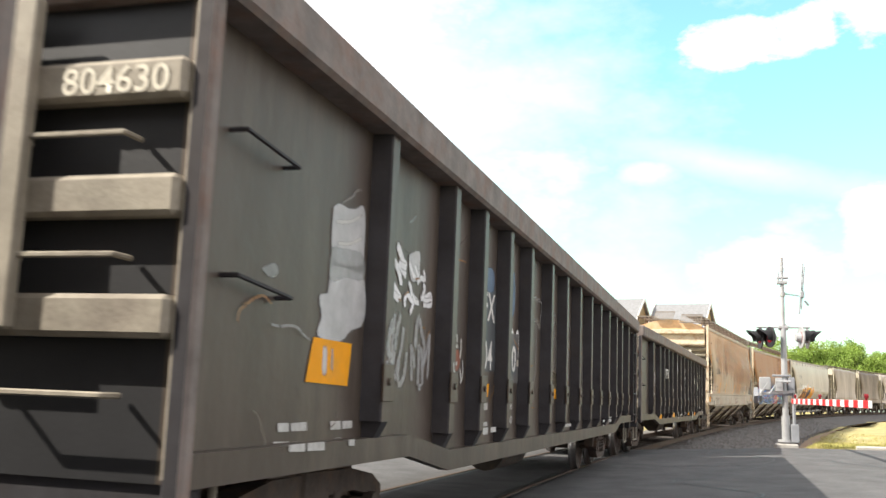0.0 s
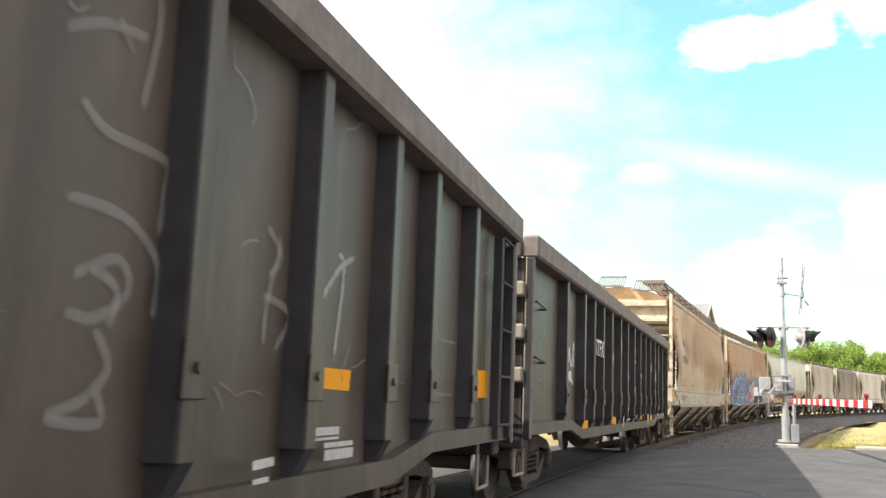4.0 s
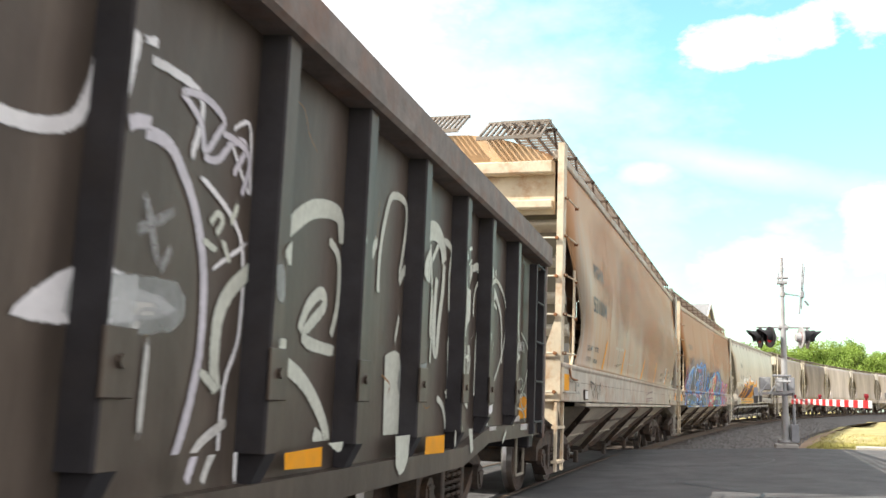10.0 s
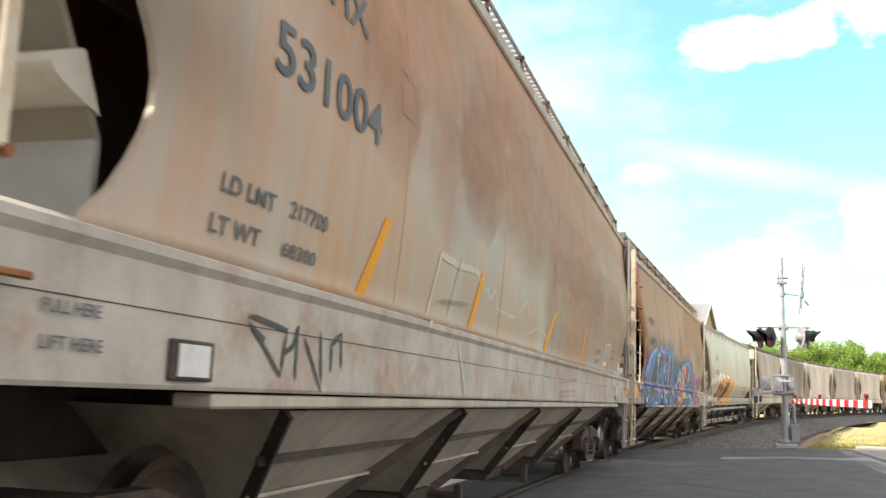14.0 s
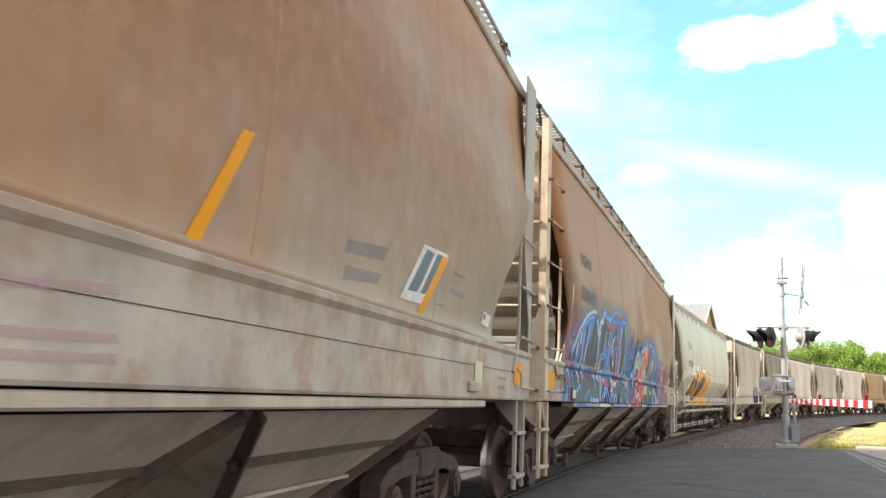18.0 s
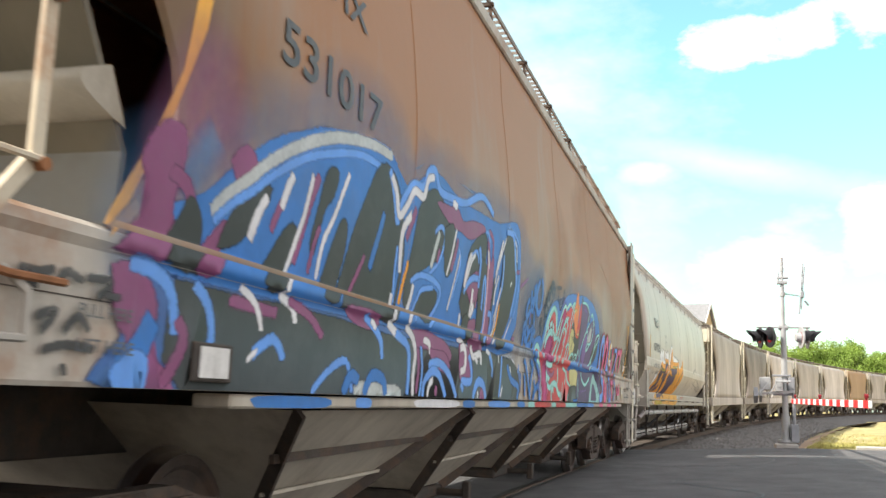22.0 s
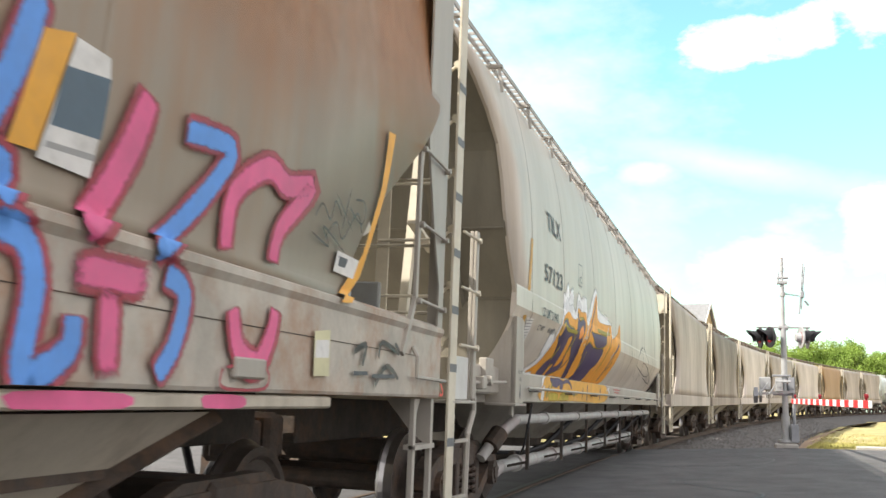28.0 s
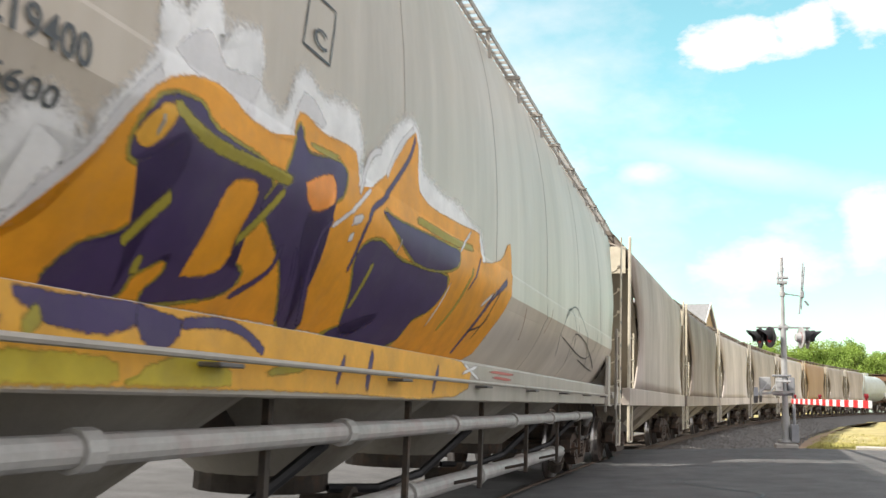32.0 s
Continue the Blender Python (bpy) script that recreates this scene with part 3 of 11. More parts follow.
def drape(flat, bm, half, surf, lift):
    """Lays a flat painted shape onto a car side, sheet by sheet and over the posts' faces."""
    levels, posts = SHEETS.get(surf, ((), ()))
    zs, us = [v.co.z for v in flat.verts], [v.co.y for v in flat.verts]
    if not zs:
        return bm
    for z in levels:
        if min(zs) < z < max(zs):
            bmesh.ops.bisect_plane(flat, geom=flat.verts[:] + flat.edges[:] + flat.faces[:], plane_co=(0, 0, z), plane_no=(0, 0, 1))
    for p in posts:
        for e in (-0.066, 0.066):
            if min(us) < p + e < max(us):
                bmesh.ops.bisect_plane(flat, geom=flat.verts[:] + flat.edges[:] + flat.faces[:], plane_co=(0, p + e, 0), plane_no=(0, 1, 0))
    mp, floor = {}, -1.0 if posts or not levels else levels[0] + 0.002
    thin = flat.verts.layers.float.get("cover") or flat.verts.layers.float.new("cover")
    cover = bm.verts.layers.float.get("cover") or bm.verts.layers.float.new("cover")

    def place(v, c):
        key = (v, c)
        if key not in mp:
            u, z = v.co.y, max(v.co.z, floor)
            if posts:
                x = surf(c, z)
            elif levels:
                k = max([i for i, a in enumerate(levels) if a <= z + 1e-4] or [0])
                k = min(k, len(levels) - 2)
                a, b = levels[k], levels[k + 1]
                f = min(max((z - a) / (b - a), 0), 1)
                x = surf(u, a) * (1 - f) + surf(u, b) * f
            else:
                x = surf(u, z)
            mp[key] = bm.verts.new((x + lift, u - half, z))
            mp[key][cover] = v[thin]
        return mp[key]

    for f in flat.faces:
        m = f.calc_center_median()
        c = min(posts, key=lambda p: abs(p - m.y)) if posts and min(abs(m.y - p) for p in posts) < 0.066 else -9.0
        vs = [place(v, c) for v in f.verts]
        if max(v.co.x for v in vs) - min(v.co.x for v in vs) > 0.06 and max(v.co.z for v in vs) - min(v.co.z for v in vs) < 0.05:
            continue
        try:
            nf = bm.faces.new(vs)
        except ValueError:
            continue
        nf.normal_update()
        nf.smooth = True
        if nf.normal.x < 0:
            nf.normal_flip()
    flat.free()
    return bm


def stroke(bm, pts, w, half, surf, lift, taper=0.15, smooth=True, fuzz=0.0):
    """A painted line on a car side, with edges that thin out over the width of fuzz."""
    L = smooth_line(pts) if smooth and len(pts) > 2 else [((pts[i][0] * (4 - k) + pts[i + 1][0] * k) / 4, (pts[i][1] * (4 - k) + pts[i + 1][1] * k) / 4) for i in range(len(pts) - 1) for k in range(4)] + [tuple(pts[-1])]
    n, prev, flat = len(L), None, B()
    thin = flat.verts.layers.float.new("cover")
    for i, (u, z) in enumerate(L):
        a, b = L[max(i - 1, 0)], L[min(i + 1, n - 1)]
        du, dz = b[0] - a[0], b[1] - a[1]
        k = math.hypot(du, dz) or 1
        f = w / 2 * (1 - taper * abs(2 * i / max(n - 1, 1) - 1) ** 3) * (1 + 0.12 * noise.noise((u * 5, z * 5, w)))
        row = []
        end = 0.0 if fuzz and i in (0, n - 1) else 1.0
        for r, c in (((-f - fuzz * 0.6, 0.0), (-max(f - fuzz * 0.4, f * 0.3), end), (max(f - fuzz * 0.4, f * 0.3), end), (f + fuzz * 0.6, 0.0)) if fuzz else ((-f, 1.0), (f, 1.0))):
            v = flat.verts.new((0, u - dz / k * r, z + du / k * r)); v[thin] = c
            row.append(v)
        if prev:
            for m in range(len(row) - 1):
                flat.faces.new((prev[m], prev[m + 1], row[m + 1], row[m]))
        prev = row
    return drape(flat, bm, half, surf, lift)


def fill(bm, pts, half, surf, lift, smooth=True, fuzz=0.0):
    """A painted patch with that outline on a car side; fuzz is the width of its soft rim."""
    L = smooth_line(list(pts) + [pts[0]], 3)[:-1] if smooth else list(pts)
    flat = B()
    thin = flat.verts.layers.float.new("cover")
    vs = []
    for u, z in L:
        v = flat.verts.new((0, u, z)); v[thin] = 1.0
        vs.append(v)
    n = len(L)
    f = flat.faces.new(vs)
    if fuzz:
        turn = 1 if sum(L[i][0] * L[(i + 1) % n][1] - L[(i + 1) % n][0] * L[i][1] for i in range(n)) > 0 else -1
        rim = []
        for i in range(n):
            du, dz = L[(i + 1) % n][0] - L[i - 1][0], L[(i + 1) % n][1] - L[i - 1][1]
            k = math.hypot(du, dz) or 1
            r = fuzz * (1 + 0.6 * noise.noise((L[i][0] * 4, L[i][1] * 4, 1)))
            rim.append(flat.verts.new((0, L[i][0] + turn * dz / k * r, L[i][1] - turn * du / k * r)))
        for i in range(n):
            flat.faces.new((vs[i], vs[(i + 1) % n], rim[(i + 1) % n], rim[i]))
    bmesh.ops.triangulate(flat, faces=[f])
    return drape(flat, bm, half, surf, lift)


def islands(bm):
    """The separate pieces of a painted shape, each as a bmesh of its own."""
    todo, out = set(bm.faces), []
    while todo:
        heap, piece = [todo.pop()], []
        while heap:
            f = heap.pop(); piece.append(f)
            for v in f.verts:
                for g in v.link_faces:
                    if g in todo:
                        todo.remove(g); heap.append(g)
        out.append(piece)
    if len(out) < 2:
        return [bm]
    res, c0 = [], bm.verts.layers.float["cover"]
    for piece in out:
        nb = B(); c1 = nb.verts.layers.float.new("cover"); mp = {}
        for f in piece:
            for v in f.verts:
                if v not in mp:
                    mp[v] = nb.verts.new(v.co); mp[v][c1] = v[c0]
            nf = nb.faces.new([mp[v] for v in f.verts]); nf.smooth = True
        res.append(nb)
    bm.free()
    return res


def rect(u0, u1, z0, z1):
    return [(u0, z0), (u1, z0), (u1, z1), (u0, z1)]


def patch(parent, name, u0, u1, z0, z1, mat, half, surf, lift=0.004, label=""):
    return part(name, fill(B(), rect(u0, u1, z0, z1), half, surf, lift, smooth=False), mat, parent, label)


# ---------------------------------------------------------------- gondola
GL = 17.5
GPOSTS = (2.0, 3.36, 4.22, 5.17, 6.13, 7.29, 8.34, 9.43, 10.54, 11.58, 12.66, 13.78, 14.67, 15.86)


def gondola_side(u, z):
    """The side's half width, over panels and posts."""
    if z < 0.975:
        return 1.522
    return 1.566 if min(abs(u - p) for p in GPOSTS) < 0.07 else 1.446


RIBS = {}
SHEETS = {gondola_side: ((0.974, 0.976), GPOSTS)}


def gondola(label, group="gondola cars of the freight train"):
    h = GL / 2
    car = tagged(new("gondola_car"), label, "freight car", group)
    side = [(-h, 0.86), (-h + 2.6, 0.86), (-h + 3.5, 0.72), (h - 3.5, 0.72), (h - 2.6, 0.86), (h, 0.86), (h, 2.70), (-h, 2.70)]
    for sg in (1, -1):
        a, b = sorted((sg * 1.42, sg * 1.445))
        part("side_sheet", prism(B(), side, a, b, "x"), M["gondola"], car)
        a, b = sorted((sg * 1.42, sg * 1.62))
        part("top_chord", box(B(), a, b, -h - 0.06, h + 0.06, 2.69, 2.935, 0.025), M["gondola_rim"], car, "dented dark top chord with rust")
        a, b = sorted((sg * 1.447, sg * 1.52))
        part("side_sill", prism(B(), [(-h, 0.84), (-h + 2.6, 0.84), (-h + 3.5, 0.70), (h - 3.5, 0.70), (h - 2.6, 0.84), (h, 0.84), (h, 0.97), (h - 2.6, 0.97), (h - 3.5, 0.84), (-h + 3.5, 0.84), (-h + 2.6, 0.97), (-h, 0.97)], a, b, "x"), M["gondola"], car)
        for u in GPOSTS:
            bm = B()
            low = 0.90 if u < 3 or u > GL - 3 else 0.80
            w = 0.085
            out = [(sg * 1.446, u - h - w), (sg * 1.555, u - h - w + 0.02), (sg * 1.565, u - h - w + 0.03), (sg * 1.565, u - h + w - 0.03), (sg * 1.555, u - h + w - 0.02), (sg * 1.446, u - h + w)]
            prism(bm, out, low + 0.16, 2.69, "z")
            # tapered foot
            foot = [(sg * 1.446, low - 0.02), (sg * 1.475, low - 0.02), (sg * 1.565, low + 0.159), (sg * 1.446, low + 0.159)]
            prism(bm, foot, u - h - w + 0.035, u - h + w - 0.035, "y")
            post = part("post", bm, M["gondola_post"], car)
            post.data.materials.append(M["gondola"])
            # light painted in: lighter copy on the outer face, shaded copy on the flanks
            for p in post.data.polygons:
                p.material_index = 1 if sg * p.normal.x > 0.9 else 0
            bm = B()
            box(bm, sg * 1.566, sg * 1.58, u - h - 0.085, u - h + 0.085, 1.17, 1.38, 0.004)
            rod(bm, (sg * 1.58, u - h, 1.28), (sg * 1.595, u - h, 1.28), 0.022, 8)
            part("lading_band_plate", bm, M["gondola"], post)
        for u, w in ((0.0, 1), (GL, -1)):
            y = u - h
            a, b = sorted((sg * 1.48, sg * 1.565))
            c, d = sorted((y - w * 0.07, y + w * 0.01))
            post = part("corner_post", box(B(), a, b, c, d, 0.80, 2.70, 0.015), M["gondola_post"], car)
            post.data.materials.append(M["gondola_rim"])
            # lit outward face and shaded flanks of the corner, done by two colours
            for p in post.data.polygons:
                p.material_index = 1 if sg * p.normal.x > 0.4 else 0
            part("corner_seam", box(B(), *sorted((sg * 1.446, sg * 1.47)), *sorted((y + w * 0.012, y + w * 0.17)), 0.98, 2.69, 0.004), M["gondola"], car)
        # grab irons on the first panel, ladder at the other end
        for z in (1.62, 2.22):
            bm = B(); grab(bm, (sg * 1.446, -h + 0.30, z + 0.04), (sg * 1.446, -h + 0.80, z), (sg * 0.08, 0, 0))
            part("grab_iron", bm, M["gondola_post"], car)
        bm = B()
        for y in (h - 0.65, h - 0.13):
            a, b = sorted((sg * 1.49, sg * 1.57))
            box(bm, a, b, y - 0.035, y + 0.035, 0.86, 2.62, 0.006)
        part("ladder_rail", bm, M["gondola_post"], car)
        for z in (0.98, 1.40, 1.81, 2.23, 2.62):
            part("ladder_rung", rod(B(), (sg * 1.565, h - 0.65, z), (sg * 1.565, h - 0.13, z), 0.013, 6), M["gondola_post"], car)
    for sg in (1, -1):
        y = sg * h
        bm = B()
        a, b = sorted((y, y - sg * 0.03))
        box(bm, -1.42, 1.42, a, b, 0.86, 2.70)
        # dark paint taken down to black: the shade between the ribs is in the colour
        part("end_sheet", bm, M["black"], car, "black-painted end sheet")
        # added pale strips: the light on the corner edge is put into their colour
        for x in (1.486, -1.486):
            part("corner_flange", box(B(), x - 0.012, x + 0.012, *sorted((y - sg * 0.02, y + sg * 0.06)), 0.88, 2.70, 0.004), M["cream_grime"], car, "worn pale edge of the corner post")
        part("end_chord", box(B(), -1.419, 1.419, *sorted((y - sg * 0.04, y + sg * 0.09)), 2.70, 2.90, 0.02), M["gondola_rim"], car)
        for z in (1.46, 1.91, 2.36):
            bm = B()
            ys = sorted((y, y + sg * 0.10))
            box(bm, -1.47, 1.47, ys[0], ys[1], z - 0.08, z + 0.08, 0.02)
            rib = part("end_rib", bm, M["cream_grime"], car, "grimy horizontal end rib")
            RIBS.setdefault(car.name, []).append((sg, z, rib))
        for x in (0.62, -0.62):
            plate = part("end_post", box(B(), x - 0.21, x + 0.21, *sorted((y + sg * 0.10, y + sg * 0.16)), 1.40, 2.70, 0.01), M["cream_grime"], car)
            for z in (1.98, 2.30, 2.58):
                part("bolt_hole", rod(B(), (x + 0.06, y + sg * 0.158, z), (x + 0.06, y + sg * 0.162, z), 0.028, 12), M["black"], plate)
        for z in (1.17, 1.68, 2.14):
            bm = B(); grab(bm, (0.75, y + sg * 0.02, z), (1.25, y + sg * 0.02, z), (0, sg * 0.11, 0), 0.012)
            part("grab_iron", bm, M["cream_grime"], car)
        part("end_sill", box(B(), -1.45, 1.45, *sorted((y - sg * 0.02, y - sg * 0.28)), 0.70, 0.88, 0.015), M["gondola_post"], car)
        add_coupler(car, y, sg)
        for x in (1.36, -1.36):
            bm = B()
            tube(bm, [(x, y - sg * 0.10, 0.86), (x, y - sg * 0.10, 0.42), (x, y - sg * 0.52, 0.42), (x, y - sg * 0.52, 0.86)], 0.018)
            part("sill_step", bm, M["cream_grime"], car)
    part("floor", box(B(), -1.415, 1.415, -h + 0.03, h - 0.03, 0.98, 1.04), M["under"], car)
    part("center_sill", box(B(), -0.26, 0.26, -h + 0.1, h - 0.1, 0.62, 0.97, 0.01), M["under"], car)
    bm = B()
    rod(bm, (0.78, -1.2, 0.62), (0.78, 0.1, 0.62), 0.22, 16)
    part("air_reservoir", bm, M["under"], car)
    for y in (-6.6, 6.6):
        add_truck(car, y)
    return car

M["pale_grey_sheet"] = material("pale_blue_grey_sheet_paint", (0.30, 0.31, 0.30), 0.55, vary=0.12, scale=3, dirt=(0.30, 0.27, 0.22), dirt_amount=0.4, dirt_scale=3, bump=0.05)
M["rib_paint"] = material("weathered_pale_rib_paint", (0.50, 0.47, 0.39), 0.6, vary=0.14, scale=3, dirt=(0.28, 0.23, 0.16), dirt_amount=0.5, dirt_scale=3, bump=0.06)
# dark copy of the pale car paint: the shade at the car ends is coloured in
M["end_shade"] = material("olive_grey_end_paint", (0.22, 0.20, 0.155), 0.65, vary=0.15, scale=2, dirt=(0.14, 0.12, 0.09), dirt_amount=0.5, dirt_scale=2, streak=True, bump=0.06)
M["cream_clean"] = material("pale_cream_paint", (0.62, 0.57, 0.46), 0.55, vary=0.12, scale=3, dirt=(0.40, 0.33, 0.24), dirt_amount=0.4, dirt_scale=3, bump=0.05)
M["band_grey"] = material("slate_grey_band_paint", (0.16, 0.165, 0.17), 0.6, vary=0.15, bump=0.05)
M["pale_plate"] = material("pale_plate_paint", (0.60, 0.60, 0.58), 0.5, vary=0.08, dirt=(0.36, 0.33, 0.28), dirt_amount=0.3, dirt_scale=4, bump=0.03)
M["galv_walk"] = material("weathered_galvanised_grating", (0.22, 0.19, 0.16), 0.6, 0.2, vary=0.2, bump=0.1)
M["galv_pale"] = material("pale_galvanised_grating", (0.40, 0.385, 0.36), 0.6, 0.2, vary=0.2, bump=0.1)
M["steel_dark"] = material("dark_bracket_steel", (0.12, 0.115, 0.11), 0.6, vary=0.2, bump=0.1)
M["tank_low"] = material("grimy_light_grey_paint", (0.40, 0.375, 0.325), 0.65, vary=0.18, scale=2, dirt=(0.2, 0.155, 0.11), dirt_amount=0.55, dirt_scale=2.4, streak=True, bump=0.08)
M["pipe"] = material("grey_pipe_paint", (0.44, 0.43, 0.41), 0.55, vary=0.2, scale=6, dirt=(0.45, 0.2, 0.2), dirt_amount=0.35, dirt_scale=2.5, bump=0.1)
M["rust_cream"] = material("rust_stained_cream_paint", (0.58, 0.37, 0.20), 0.65, vary=0.2, scale=4, dirt=(0.55, 0.46, 0.34), dirt_amount=0.7, dirt_scale=2.5, bump=0.1)
M["cream_grime"] = material("grimy_cream_paint", (0.30, 0.265, 0.21), 0.7, vary=0.25, scale=4, dirt=(0.13, 0.10, 0.08), dirt_amount=0.6, dirt_scale=3, bump=0.15)


# ---------------------------------------------------------------- covered hopper
HL, HL2 = 18.15, 18.55                               # first and second long hopper
HOPPER_Z = (1.66, 1.72, 1.8, 1.9, 2.0, 2.1, 2.2, 2.3, 2.4, 2.5, 2.6, 2.7, 2.8, 2.9, 3.0, 3.1, 3.2, 3.3, 3.5, 3.65, 3.8, 4.0, 4.15, 4.27)


def hopper_side(u, z):
    """Half width of the curved side sheet at the height z."""
    k = min(max((z - 1.66) / 2.62, 0), 1)
    return 1.555 + 0.075 * math.sin(math.pi * min(k * 1.25, 1.0)) * (1 - 0.5 * k) - 0.080 * max(k - 0.45, 0) / 0.55 * k if z > 1.66 else 1.582


def hopper_cut(z):
    """How far in from the end sill the side sheet begins at the height z."""
    return float(np.interp(z, (1.66, 1.8, 1.95, 2.1, 2.25, 2.45, 2.67, 2.9, 3.15, 3.4, 3.65), (1.15, 1.30, 1.40, 1.45, 1.44, 1.29, 1.07, 0.80, 0.52, 0.32, 0.24)))


def hopper_cut_rear(z):
    """The same at the rear end, where the cut sweeps farther in."""
    return float(np.interp(z, (1.66, 1.76, 1.90, 2.07, 2.29, 2.50, 2.74, 2.9, 3.09, 3.3), (1.79, 1.88, 1.82, 1.70, 1.44, 1.13, 0.76, 0.55, 0.33, 0.24)))


def curved_side(car, sg, L, zs, surf, cut, mat, name="side_sheet", thick=0.03, nu=14, cut2=None):
    h = L / 2
    bm = B()
    rows_o, rows_i = [], []
    for z in zs:
        a = cut(z)
        b = (cut2 or cut)(z)
        us = [a + (L - a - b) * i / nu for i in range(nu + 1)]
        rows_o.append([bm.verts.new((sg * surf(u, z), u - h, z)) for u in us])
        rows_i.append([bm.verts.new((sg * (surf(u, z) - thick), u - h, z)) for u in us])
    n, m = len(zs), nu + 1
    for rows in (rows_o, rows_i):
        for a, b in zip(rows, rows[1:]):
            for i in range(nu):
                bm.faces.new((a[i], a[i + 1], b[i + 1], b[i]))
    for j in range(n - 1):
        for i in (0, nu):
            bm.faces.new((rows_o[j][i], rows_o[j + 1][i], rows_i[j + 1][i], rows_i[j][i]))
    for j in (0, n - 1):
        for i in range(nu):
            bm.faces.new((rows_o[j][i], rows_o[j][i + 1], rows_i[j][i + 1], rows_i[j][i]))
    bmesh.ops.recalc_face_normals(bm, faces=bm.faces[:])
    ob = part(name, bm, mat, car)
    for p in ob.data.polygons:
        p.use_smooth = abs(p.normal.x) > 0.7
    return ob


def arch_roof(car, L, half_w, z_edge, z_top, mat, inset=0.25, n=12):
    h = L / 2
    bm = B()
    ys = (-h + inset, h - inset)
    pts = []
    for i in range(n + 1):
        a = -1 + 2 * i / n
        pts.append((half_w * a, z_edge + (z_top - z_edge) * (1 - abs(a) ** 2.2)))
    low = [(x * 0.99, z - 0.03) for x, z in pts[::-1]]
    prism(bm, pts + low, ys[0], ys[1], "y")
    return part("roof", bm, mat, car)


def running_board(car, L, z, mat, x_in=0.42, x_out=1.02, step=1.55, bar=0.012):
    """Grating walk along the roof: stringers and cross bars, on brackets."""
    h = L / 2
    for sg in (1, -1):
        bm = B()
        for k in range(5):
            x = x_in + (x_out - x_in) * k / 4
            box(bm, sg * x - bar, sg * x + bar, -h + 0.2, h - 0.2, z, z + 0.045)
        n = int((L - 0.4) / 0.14)
        for i in range(n + 1):
            y = -h + 0.2 + (L - 0.4) * i / n
            beam(bm, (sg * x_in, y, z + 0.03), (sg * x_out, y, z + 0.03), 0.010, 0.03)
        board = part("running_board", bm, mat, car)
        i = 0
        y = -h + 0.5
        while y < h - 0.3:
            bm = B()
            beam(bm, (sg * (x_out + 0.01), y, z), (sg * (x_out + 0.05), y, z - 0.28), 0.03, 0.012, (0, 1, 0))
            beam(bm, (sg * x_in, y, z - 0.02), (sg * (x_out + 0.05), y, z - 0.02), 0.05, 0.03)
            part("walkway_bracket", bm, M["truck"] if x_in < 0.9 else mat, board)
            y += step


